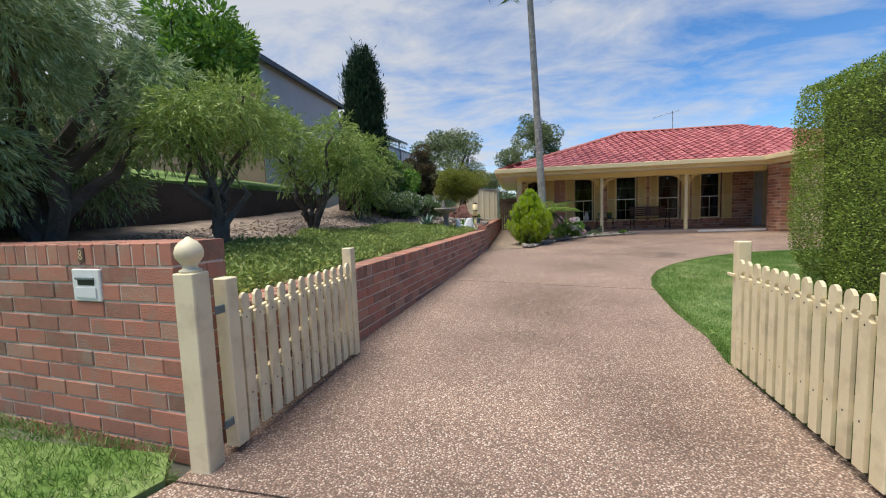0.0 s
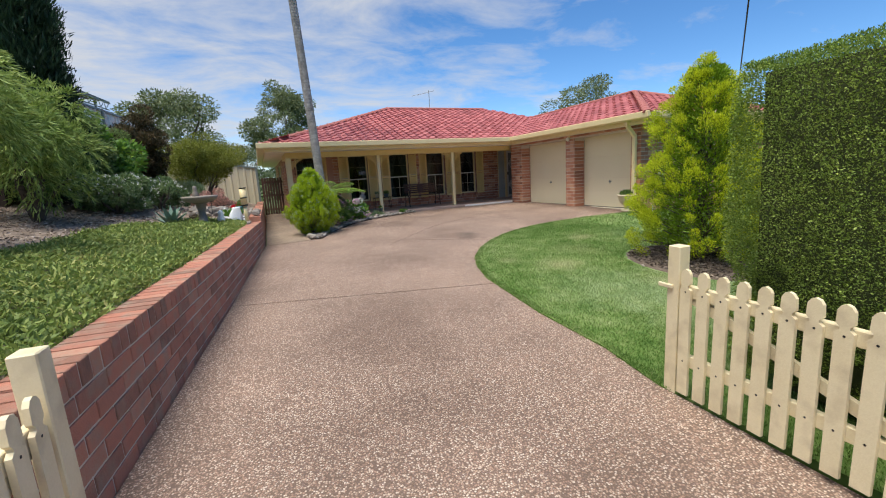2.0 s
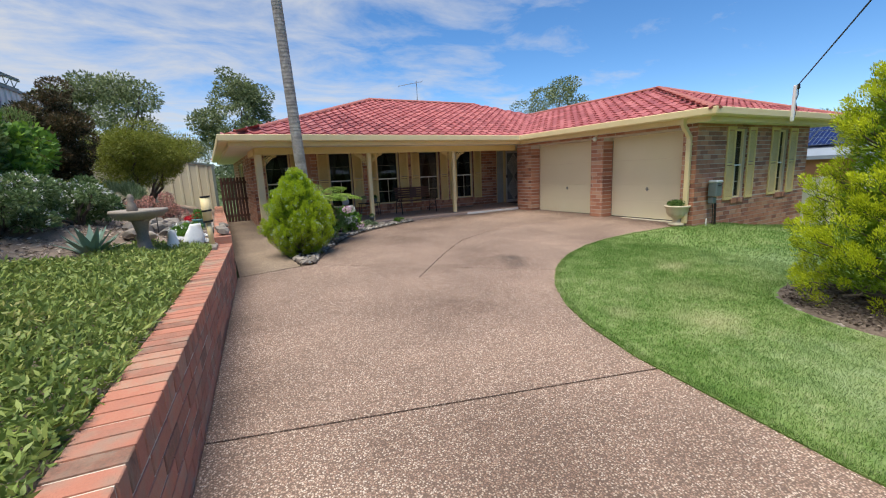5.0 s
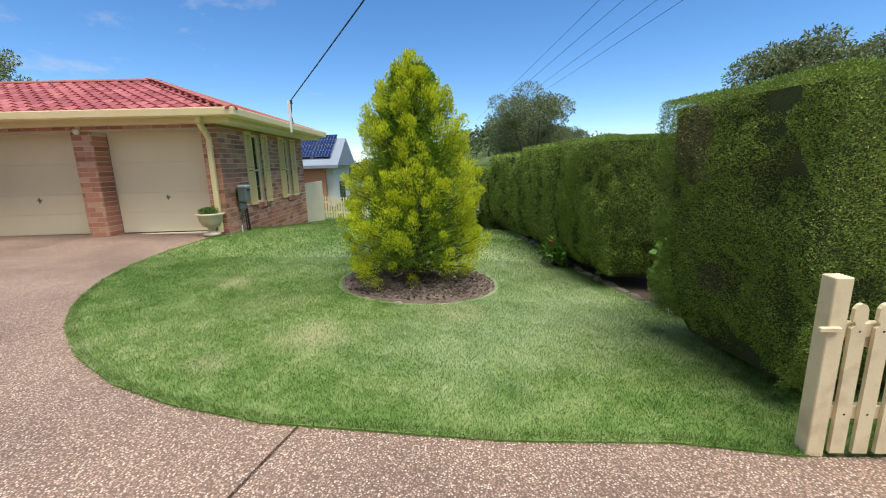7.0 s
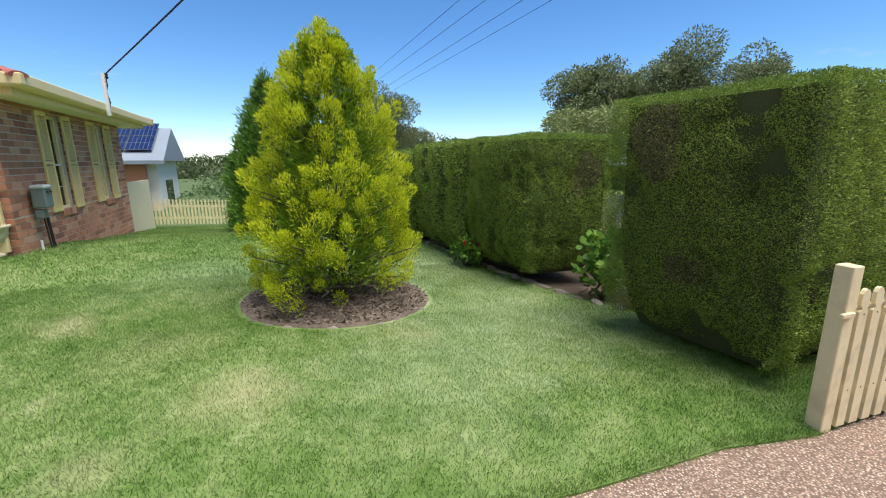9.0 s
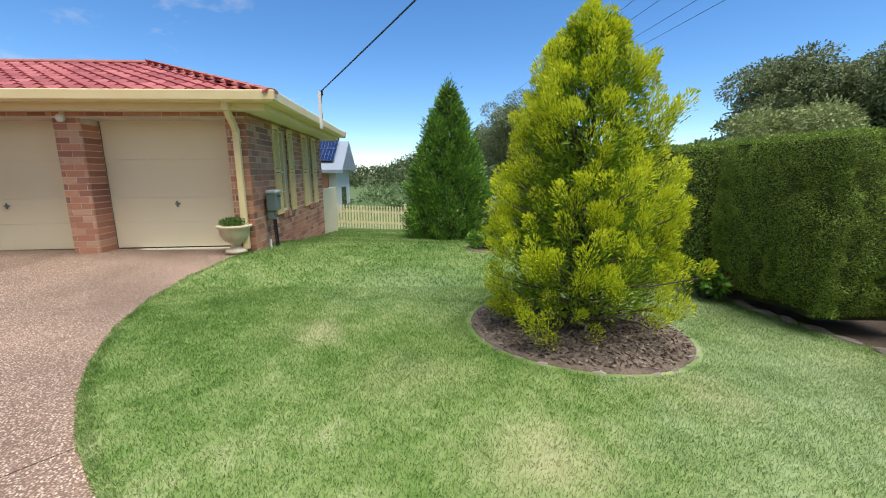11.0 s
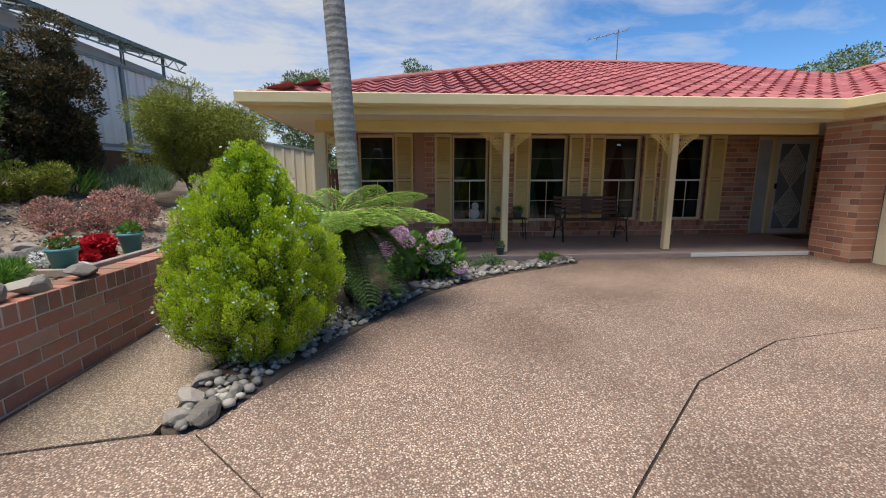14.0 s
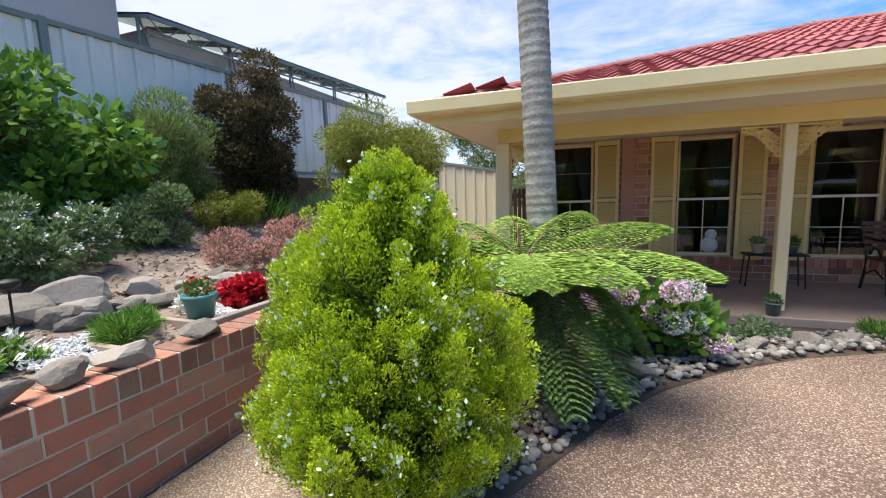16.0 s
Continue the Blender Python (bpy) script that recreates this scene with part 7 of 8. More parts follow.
shrub("blue_ground_cover", "low blue-green ground cover by the verandah step", 5.95, 14.85, 0.15, lumps(0, 0, 0.06, 0.32, 0.22, 0.05, 9, 0.10, 62), 2200, 0.04, 0.016, M_GREYLEAF, 62, stems=0)
shrub("grass_tuft", "small bright green tuft by the verandah step", 7.0, 15.02, 0.15, lumps(0, 0, 0.05, 0.16, 0.10, 0.04, 6, 0.07, 63), 900, 0.08, 0.008, M_BROAD, 63, up=1.5, stems=0)

M_TEAL = grained("teal_plastic", (0.06, 0.20, 0.22), (0.09, 0.27, 0.29), 4, 60, 0.45, 0.03)


def pot(x, y, z, r, h, label, mat, plant=None, name="flower_pot"):
    t = thing(name, label, "pot", "", at=(x, y, z))
    part("pot_body", Geo().lathe([(r * 0.7, 0), (r * 0.95, h * 0.86), (r * 1.06, h * 0.87), (r * 1.06, h), (r * 0.93, h), (r * 0.9, h * 0.85)], 24), mat, t, "", True)
    part("potting_soil", Geo().lathe([(0.001, h * 0.86), (r * 0.92, h * 0.86)], 16, None, False), M_SOIL, t)
    if plant:
        m_, n_, l_, w_, fl = plant
        p, o = blob_points([(0, 0, h + r * 0.35, r * 0.9, r * 0.9, r * 0.55)], n_, 0.2)
        foliage("plant", t, p, o + np.array([0, 0, 0.8]), l_, w_, m_, 0.8)
        if fl:
            p, o = blob_points([(0, 0, h + r * 0.5, r * 0.8, r * 0.8, r * 0.5)], 40, 0.8)
            foliage("flowers", t, p, o, 0.03, 0.025, fl, 1.0)
    return t


pot(2.06, 12.22, bed(2.06, 12.22) + 0.02, 0.105, 0.20, "teal plastic pot with small red flowers on the garden wall", M_TEAL, (M_SHRUB, 260, 0.035, 0.02, M_RED))
pot(2.05, 13.05, bed(2.05, 13.05) + 0.02, 0.105, 0.20, "teal plastic pot with a small green plant on the garden wall", M_TEAL, (M_BROAD, 200, 0.05, 0.025, None))
pot(6.30, 15.30, SLAB, 0.075, 0.14, "small green-glazed pot at the foot of a verandah post", M_METALGREY, (M_SHRUB, 90, 0.05, 0.02, None))
urn_p, urn_o = blob_points([(0, 0, 0.50, 0.20, 0.20, 0.07)], 900, 0.2)
foliage("plant", urn, urn_p, urn_o + np.array([0, 0, 0.6]), 0.05, 0.025, M_SHRUB, 0.9)

for k, (x, y, s, sx) in enumerate(((2.38, 10.98, 0.12, 1.7), (2.35, 11.28, 0.12, 1.0), (2.39, 11.53, 0.10, 1.6), (2.42, 11.93, 0.11, 1.5))):
    stone("wall_rock", x, y, 0.765 + s * 0.48, s, k, 1.5 + 0.15 * (k % 2), "large grey rock resting on the brick wall", "rock", "rocks on the wall", sx)
for k, (x, y, s, sx) in enumerate(((1.35, 11.15, 0.20, 1.2), (1.30, 11.55, 0.26, 1.3), (1.22, 11.95, 0.24, 1.4), (1.32, 12.32, 0.20, 1.0), (1.45, 12.6, 0.12, 1.2), (1.5, 12.8, 0.13, 1.0), (1.38, 12.95, 0.15, 1.2), (1.62, 12.5, 0.10, 1.2), (1.58, 11.75, 0.14, 1.3), (1.55, 12.1, 0.12, 1.3), (1.6, 13.1, 0.12, 1.0), (1.62, 11.35, 0.14, 1.1), (1.75, 12.85, 0.08, 1.2), (1.45, 10.8, 0.18, 1.3))):
    stone("garden_rock", x, y, bed(x, y) + s * 0.22, s * 0.85, k + 2, k * 0.9, "weathered grey rock bordering the mulched slope", "rock", "rockery", sx)

kr = random.Random(44)
for k in range(16):
    f = k / 15
    x, y, q = 1.28 + 0.42 * f + kr.uniform(-0.08, 0.08), 10.85 + 2.2 * f, kr.uniform(0.09, 0.16)
    stone("garden_rock", x, y, bed(x, y) + q * 0.25, q, k, kr.uniform(0, 6), "weathered grey rock bordering the mulched slope", "rock", "rockery", kr.uniform(1.0, 1.5))

# timber edging and white gravel on the bed
edg = thing("timber_edging", "grey weathered timber edging on top of the wall", "edging", at=(2.24, 10.5, 0.7))
part("board", Geo().bevel_box(-0.03, 1.5, 0.03, 0.03, 3.6, 0.10, 0.006), M_ROCK, edg)
part("board", Geo().bevel_box(-0.03, -0.35, -0.06, 0.03, 0.2, 0.0, 0.006), M_ROCK, edg)
part("crossboard", Geo().bevel_box(-0.50, 1.12, 0.03, -0.02, 1.16, 0.09, 0.006), M_CHIP, edg)
part("crossboard", Geo().bevel_box(-0.45, 1.60, 0.03, -0.04, 1.64, 0.09, 0.006), M_CHIP, edg)
M_GRAVEL = grained("white_gravel", (0.55, 0.55, 0.56), (0.78, 0.78, 0.78), 30, 160, 0.9, 0.8)
gv = Geo()
gr = random.Random(5)
for _ in range(2600):
    x, y = gr.uniform(1.76, 2.2), gr.choice((gr.uniform(10.52, 11.0), gr.uniform(11.35, 11.72), gr.uniform(12.3, 12.5)))
    s = gr.uniform(0.006, 0.013)
    gv.box(-s, -s * 0.7, -s * 0.5, s, s * 0.7, s * 0.5, Matrix.Translation((x, y, bed(x, y) + 0.026)) @ Euler((gr.uniform(0, 3), gr.uniform(0, 3), gr.uniform(0, 3))).to_matrix().to_4x4())
tagged(part("white_gravel", gv, M_GRAVEL), "patches of white gravel in the garden bed", "gravel", "", "stuff")

bol = thing("garden_light", "cream garden light post with black bands on the wall", "garden light", at=(2.22, 10.52, 0.66))
part("base_block", Geo().bevel_box(-0.07, -0.09, 0, 0.07, 0.09, 0.035, 0.006), M_ROCK, bol)
part("stem", Geo().tube([(0, 0, 0.03), (-0.01, 0, 0.36)], 0.035, 14), M_CREAM, bol, "", True)
part("head", Geo().tube([(-0.01, 0, 0.36), (-0.015, 0, 0.70)], 0.06, 16), M_CREAM, bol, "", True)
for z_ in (0.35, 0.50, 0.69):
    part("black_band", Geo().tube([(-0.01, 0, z_), (-0.012, 0, z_ + 0.025)], 0.064, 16), M_DARKMETAL, bol)
bb = thing("bird_bath", "weathered stone bird bath with a small figure on its rim", "bird bath", at=(1.50, 10.05, bed(1.50, 10.05)))
part("pedestal", Geo().lathe([(0.13, -0.03), (0.13, 0.04), (0.08, 0.08), (0.06, 0.25), (0.09, 0.40), (0.14, 0.44)], 18), M_ROCK, bb, "", True)
part("basin", Geo().lathe([(0.10, 0.42), (0.24, 0.46), (0.30, 0.52), (0.30, 0.55), (0.26, 0.54), (0.05, 0.48)], 24), M_ROCK, bb, "", True)
fig = tagged(part("figurine", Geo().lathe([(0.05, 0), (0.06, 0.05), (0.045, 0.12), (0.03, 0.15), (0.04, 0.19), (0.025, 0.23), (0.003, 0.24)], 14, Matrix.Translation((1.44, 10.05, bed(1.5, 10.05) + 0.50))), M_ROCK, None, "", True), "small grey stone garden figurine on the bird bath", "statue")
fig2 = tagged(part("garden_statue", Geo().lathe([(0.07, 0), (0.09, 0.06), (0.06, 0.16), (0.05, 0.20), (0.05, 0.25), (0.02, 0.30)], 14, Matrix.Translation((1.78, 10.25, bed(1.78, 10.25)))), M_WHITE, None, "", True), "small white garden statue in the bed", "statue")

# verandah clutter
chest = thing("planter_box", "worn brown timber planter box on the verandah", "planter", at=(5.98, 16.75, SLAB))
part("box_body", Geo().bevel_box(-0.24, -0.15, 0, 0.24, 0.15, 0.14, 0.01), M_BENCHWOOD, chest)
part("box_lid", Geo().bevel_box(-0.29, -0.19, 0.14, 0.29, 0.19, 0.18, 0.008), grained("worn_brown_timber", (0.20, 0.12, 0.09), (0.30, 0.19, 0.14), 4, 50, 0.8, 0.3), chest)
stand = thing("plant_stand", "dark iron plant stand with pots on the verandah", "plant stand", at=(6.80, 16.85, SLAB))
for x in (-0.3, 0.3):
    for y in (-0.1, 0.1):
        part("leg", Geo().tube([(x * 1.1, y, 0), (x, y, 0.42)], 0.010, 6), M_DARKMETAL, stand)
part("top", Geo().bevel_box(-0.34, -0.13, 0.42, 0.34, 0.13, 0.445, 0.005), M_DARKMETAL, stand)
pot(6.62, 16.85, SLAB + 0.446, 0.08, 0.13, "cream pot with a trailing plant on the stand", M_STONE, (M_GREYLEAF, 160, 0.06, 0.02, None))
pot(6.97, 16.85, SLAB + 0.446, 0.10, 0.12, "green pot with a leafy plant on the stand", M_METALGREY, (M_SHRUB, 160, 0.07, 0.025, None))
toy = Geo()
for c, r in (((6.18, 17.47, 0.72), 0.13), ((6.2, 17.45, 0.88), 0.085)):
    toy.lathe([(r * math.sin(a), -r * math.cos(a)) for a in [0.02 + 3.1 * i / 10 for i in range(11)]], 14, Matrix.Translation(c))
tagged(part("soft_toy", toy, M_CURTAIN, None, "", True), "white soft toy behind the verandah window", "toy")
tagged(part("window_shelf", Geo().bevel_box(5.75, 17.42, 0.55, 6.40, 17.6, 0.60, 0.01), M_BENCHWOOD), "dark shelf inside the verandah window", "shelf")

ra, rd = RNG.uniform(0, 2 * math.pi, 3600), np.sqrt(RNG.uniform(0, 0.92, 3600))
x, y = RING[0] + RING[2] * rd * np.cos(ra), RING[1] + RING[3] * rd * np.sin(ra)
z = np.array([ground(a, b) for a, b in zip(x, y)]) + 0.036 + 0.05 * (1 - rd)
M_DARKCHIP = grained("dark_bark_chip", [(0.1, (0.05, 0.036, 0.028)), (0.5, (0.14, 0.105, 0.08)), (0.9, (0.33, 0.27, 0.22))], None, 4, 60, 0.9, 0.2, "island", 0.8)
tagged(new("bark_chips", leaf_mesh("bark_chips", np.stack([x, y, z], 1), np.stack([RNG.normal(size=len(x)), RNG.normal(size=len(x)), np.full(len(x), 0.2)], 1), 0.05, 0.018, M_DARKCHIP, 0.3)), "loose bark chips round the golden conifer", "mulch", "", "stuff")

# a gravel bag and a stake light on the bed
bag = Geo()
for j in range(13):
    v = j / 12
    for i in range(20):
        a = 2 * math.pi * i / 20
        w = 0.15 * (1 - 0.35 * v ** 2) * (0.75 + 0.25 * math.sin(math.pi * min(1, v * 1.15)))
        d = 0.075 * (1 - 0.82 * v ** 1.6)
        f = 1 + 0.16 * noise.noise(Vector((math.cos(a) * 2, math.sin(a) * 2, v * 7)))
        bag.v.append((w * f * math.cos(a) + 0.05 * v * v, d * f * math.sin(a), 0.34 * v + 0.02 * noise.noise(Vector((math.cos(a) * 3, v * 3, 5)))))
for j in range(12):
    for i in range(20):
        bag.f.append((j * 20 + i, j * 20 + (i + 1) % 20, (j + 1) * 20 + (i + 1) % 20, (j + 1) * 20 + i))
bag.f += [tuple(range(20))[::-1], tuple(12 * 20 + i for i in range(20))]
M_PLASTIC = grained("white_plastic_bag", (0.66, 0.69, 0.72), (0.80, 0.82, 0.84), 14, 60, 0.3, 0.25)
bag_t = thing("gravel_bag", "crumpled white plastic gravel bag standing in the bed", "bag", at=Matrix.Translation((2.0, 10.68, bed(2.0, 10.68) + 0.005)) @ Matrix.Rotation(radians(25), 4, "Z"))
part("bag_body", bag, M_PLASTIC, bag_t, "", True)
bars_ = Geo()
for k in range(9):
    bars_.box(-0.05 + k * 0.011, -0.079, 0.07, -0.05 + k * 0.011 + (0.004 if k % 3 else 0.007), -0.076, 0.105)
part("label_print", bars_, M_METALGREY, bag_t, "small grey printed bars")
stake = thing("stake_light", "small black garden light on a thin stake", "garden light", at=(1.52, 11.5, bed(1.52, 11.5)))
part("stake", Geo().tube([(0, 0, -0.05), (0.01, 0, 0.30)], 0.007, 8), M_DARKMETAL, stake)
part("head", Geo().lathe([(0.02, 0.27), (0.05, 0.29), (0.062, 0.31), (0.05, 0.325), (0.005, 0.335)], 16), M_DARKMETAL, stake, "", True)

# hibiscus in the hedge gap and by the hedge seam
shrub("hibiscus", "large-leaved green hibiscus in the gap of the hedge", 7.45, 2.0, ground(7.45, 2.0), lumps(0, 0, 0.42, 0.28, 0.25, 0.34, 9, 0.17, 71), 330, 0.13, 0.09, M_BROAD, 71, 0.9)
shrub("red_hibiscus", "small bush with red flowers against the hedge", 9.35, 2.95, ground(9.35, 2.95), lumps(0, 0, 0.25, 0.2, 0.15, 0.2, 7, 0.12, 72), 500, 0.08, 0.05, M_BROAD, 72, flowers=(M_RED, 14, 0.05, 0.04, 6))
shrub("variegated_bush", "pale variegated bush at the end of the lawn", 15.2, 4.1, ground(15.2, 4.1), lumps(0, 0, 0.66, 0.52, 0.52, 0.55, 16, 0.30, 73), 7000, 0.07, 0.035, M_VARIEGATED, 73)
rg = [(12.05 + 0.36 * math.cos(k * math.pi / 9), 5.24 + 0.36 * math.sin(k * math.pi / 9)) for k in range(18)]
setting("shrub_ring", sheet(rg, lambda x, y: ground(x, y) + 0.03, 0.2, 0.05), M_RINGMULCH, "small mulch circle round a low shrub", "garden bed", True)
for k, (x, y) in enumerate(rg):
    stone("edging_stone", x, y, ground(x, y) - 0.005, 0.045, k, k * 0.35 + 1.57, "pale edging stone round the small mulch circle", "stone", "shrub ring edging", 1.4)
shrub("low_shrub", "small leafy green shrub in a mulch circle", 12.05, 5.24, ground(12.05, 5.24) + 0.02, lumps(0, 0, 0.16, 0.24, 0.24, 0.14, 9, 0.10, 74), 1100, 0.06, 0.03, M_BROAD, 74, up=0.8)


# ---- fences ----
FENCE_PICKET = picket_mesh(0.85, 0.06, 0.018).mesh("picket", M_PICKET)


def picket_fence(name, a, b, z_of, label, step=0.105, face=1):
    """A run of picket fence from a to b."""
    u = Vector((b[0] - a[0], b[1] - a[1], 0))
    long = u.length
    u.normalize()
    t = thing(name, label, "fence", "", at=facing(a[0], a[1], u.x, u.y))
    for i in range(int(long / step)):
        s = (i + 0.5) * step
        ob = new("picket", FENCE_PICKET)
        p = (a[0] + u.x * s, a[1] + u.y * s)
        ob.parent, ob.matrix_local = t, Matrix.Translation((s, 0, z_of(*p) + 0.04))
    for z_ in (0.22, 0.62):
        r0, r1 = z_of(*a) + z_, z_of(*b) + z_
        part("rail", Geo().add([(0, 0.02, r0), (long, 0.02, r1), (long, 0.055, r1), (0, 0.055, r0), (0, 0.02, r0 + 0.07), (long, 0.02, r1 + 0.07), (long, 0.055, r1 + 0.07), (0, 0.055, r0 + 0.07)],
                               [(0, 1, 5, 4), (1, 2, 6, 5), (2, 3, 7, 6), (3, 0, 4, 7), (4, 5, 6, 7), (3, 2, 1, 0)]), M_PICKET, t)
    for s in [0.0, long / 2, long]:
        zz = z_of(a[0] + u.x * s, a[1] + u.y * s)
        part("fence_post", Geo().bevel_box(s - 0.05, 0.06, zz - 0.2, s + 0.05, 0.16, zz + 0.98, 0.005), M_PICKET, t)
    return t


picket_fence("east_picket_fence", (20.0, 9.45), (20.0, 4.2), lambda x, y: -0.70 + 0.055 * (y - 8), "cream picket fence at the end of the lawn")
picket_fence("front_picket_fence", (5.0, 1.22), (9.6, 1.0), lambda x, y: ground(x, y) - 0.05, "cream picket front fence behind the hedge")
post("gate_post", 19.75, 9.42, -0.75, 0.55, 0.16, "cream timber post at the end of the picket fence")
post("gate_post", 7.55, 0.95, -0.2, 0.98, 0.115, "cream painted fence post with a ball finial")
M_SHEET = grained("pale_fence_sheet", (0.80, 0.79, 0.71), (0.85, 0.84, 0.77), 1.5, 60, 0.5, 0.03, dirt=(0.66, 0.68, 0.64), dirt_scale=1.5)
M_SHEETCREAM = grained("cream_fence_sheet", (0.62, 0.56, 0.40), (0.70, 0.64, 0.47), 1.5, 60, 0.5, 0.03)
M_FENCEPOST = grained("green_grey_fence_post", (0.16, 0.20, 0.19), (0.21, 0.25, 0.24), 3, 60, 0.5, 0.03)


def sheet_fence(name, a, b, bot0, bot1, top0, top1, mat, label, posts):
    """Ribbed steel sheets between posts and rails, facing to the right of a to b."""
    u = Vector((b[0] - a[0], b[1] - a[1], 0))
    long = u.length
    u.normalize()
    m = facing(a[0], a[1], u.x, u.y)
    t = thing(name, label, "fence", "", at=m)

    def lerp(p, q, s):
        return p + (q - p) * s / long

    n = max(1, posts - 1)
    for k in range(n):
        s0, s1 = long * k / n + 0.03, long * (k + 1) / n - 0.03
        g = Geo()
        s, i = s0, 0
        prof = []
        while s < s1:
            for ds, d in ((0.0, 0.0), (0.13, 0.0), (0.15, 0.028), (0.20, 0.028), (0.22, 0.0)):
                if s + ds < s1:
                    prof.append((s + ds, -d))
            s += 0.26
        prof.append((s1, 0.0))
        for q, d in prof:
            g.v += [(q, d, lerp(bot0, bot1, q)), (q, d, lerp(top0, top1, q))]
        for i in range(len(prof) - 1):
            g.f.append((2 * i, 2 * i + 2, 2 * i + 3, 2 * i + 1))
        part("sheet", g, mat, t)
        for off, b0, b1 in ((0.0, top0, top1), (0.06, bot0, bot1)):
            za, zb = lerp(b0, b1, s0) + off, lerp(b0, b1, s1) + off
            part("rail", Geo().add([(s0, -0.045, za - 0.06), (s1, -0.045, zb - 0.06), (s1, 0.02, zb - 0.06), (s0, 0.02, za - 0.06), (s0, -0.045, za), (s1, -0.045, zb), (s1, 0.02, zb), (s0, 0.02, za)],
                                   [(0, 1, 5, 4), (1, 2, 6, 5), (2, 3, 7, 6), (3, 0, 4, 7), (4, 5, 6, 7), (3, 2, 1, 0)]), M_FENCEPOST, t)
    for k in range(posts):
        s = long * k / n
        part("fence_post", Geo().bevel_box(s - 0.04, -0.055, lerp(bot0, bot1, s) - 0.5, s + 0.04, 0.03, lerp(top0, top1, s) + 0.012, 0.004), M_FENCEPOST, t)
    return t


sheet_fence("side_fence", (-1.45, 10.9), (-0.9, 20.5), 1.95, 2.15, 3.62, 3.80, M_SHEET, "pale ribbed steel fence with green-grey posts above the bed", 5)
setting("fence_plinth", Geo().box(-1.62, 10.6, 0.8, -1.40, 20.6, 2.05, Matrix.Identity(4)), M_TIMBER, "dark sleeper wall under the steel fence", "wall")
sheet_fence("cream_fence", (-0.9, 20.2), (2.5, 20.0), 0.6, 0.3, 2.75, 2.15, M_SHEETCREAM, "cream ribbed steel fence beside the side gate", 3)
setting("sleeper_wall", Geo().box(-2.32, 1.0, 0.6, -2.16, 10.7, 1.78).box(-2.35, 1.0, 1.20, -2.34, 10.7, 1.22), M_TIMBER, "dark timber sleeper wall below the upper lawn", "wall")
sg = thing("side_gate", "closed dark brown timber paling gate beside the house", "gate", at=(2.62, 19.1, 0.2))
for k in range(8):
    part("paling", Geo().bevel_box(0.005 + k * 0.095, 0, 0.04, 0.08 + k * 0.095, 0.02, 1.48, 0.004), M_BENCHWOOD, sg)
for z_ in (0.2, 0.75, 1.28):
    part("gate_rail", Geo().box(0, 0.021, z_, 0.78, 0.055, z_ + 0.08), M_BENCHWOOD, sg)
setting("side_panel", Geo().bevel_box(17.17, 9.22, -0.7, 19.4, 9.26, 0.92, 0.004), M_SHEETCREAM, "pale green-cream steel panel beside the garage", "fence")

# ---- neighbours ----
M_BROWNWALL = grained("brown_brick_far", (0.20, 0.145, 0.10), (0.30, 0.22, 0.16), 3, 40, 0.9, 0.1)
M_SLATE = grained("dark_slate_roof", (0.055, 0.06, 0.075), (0.10, 0.105, 0.12), 2, 30, 0.6, 0.2)
M_METALROOF = grained("blue_grey_metal_roof", (0.22, 0.26, 0.32), (0.28, 0.33, 0.40), 1, 20, 0.45, 0.05)
M_SOLAR = grained("solar_cells", (0.008, 0.014, 0.06), (0.015, 0.03, 0.12), 3, 40, 0.12, 0.0)
M_BLUEPANEL = grained("pale_grey_cladding", (0.40, 0.385, 0.39), (0.47, 0.455, 0.46), 1, 20, 0.6, 0.02)


def hipped(name, label, x0, y0, x1, y1, z0, eave, rise, wall_mat, roof_mat, over=0.5, openings=()):
    """A house with a hipped roof, windows on the faces given as (face, from, to, z0, z1)."""
    t = thing(name, label, "house", "neighbouring houses", at=(x0, y0, z0))
    part("wall", Geo().box(0, 0, -1, x1 - x0, y1 - y0, eave - z0), wall_mat, t)
    a, b, c, d = -over, -over, x1 - x0 + over, y1 - y0 + over
    e = eave - z0
    w = min(c - a, d - b) / 2
    r = [(a + w, b + w, e + rise), (c - w, d - w, e + rise)]
    g = Geo().add([(a, b, e), (c, b, e), (c, d, e), (a, d, e), *r], [(0, 1, 5, 4) if c - a > d - b else (0, 1, 4), (1, 2, 5) if c - a > d - b else (1, 2, 5, 4), (2, 3, 4, 5) if c - a > d - b else (2, 3, 5), (3, 0, 4) if c - a > d - b else (3, 0, 4, 5), (3, 2, 1, 0)])
    part("roof", g, roof_mat, t)
    part("gutter", Geo().box(a, b, e - 0.12, c, b + 0.08, e + 0.02).box(a, d - 0.08, e - 0.12, c, d, e + 0.02).box(a, b + 0.08, e - 0.12, a + 0.08, d - 0.08, e + 0.02).box(c - 0.08, b + 0.08, e - 0.12, c, d - 0.08, e + 0.02), M_CREAM if roof_mat is not M_SLATE else M_SLATE, t)
    for face, p, q, k, l in openings:
        if face == "x0":
            g1 = Geo().box(-0.02, p, k, 0.01, q, l)
        elif face == "x1":
            g1 = Geo().box(x1 - x0 - 0.01, p, k, x1 - x0 + 0.02, q, l)
        elif face == "y1":
            g1 = Geo().box(p, y1 - y0 - 0.01, k, q, y1 - y0 + 0.02, l)
        else:
            g1 = Geo().box(p, -0.02, k, q, 0.01, l)
        wdw = part("window", g1, M_GLASS_DARK, t)
    return t


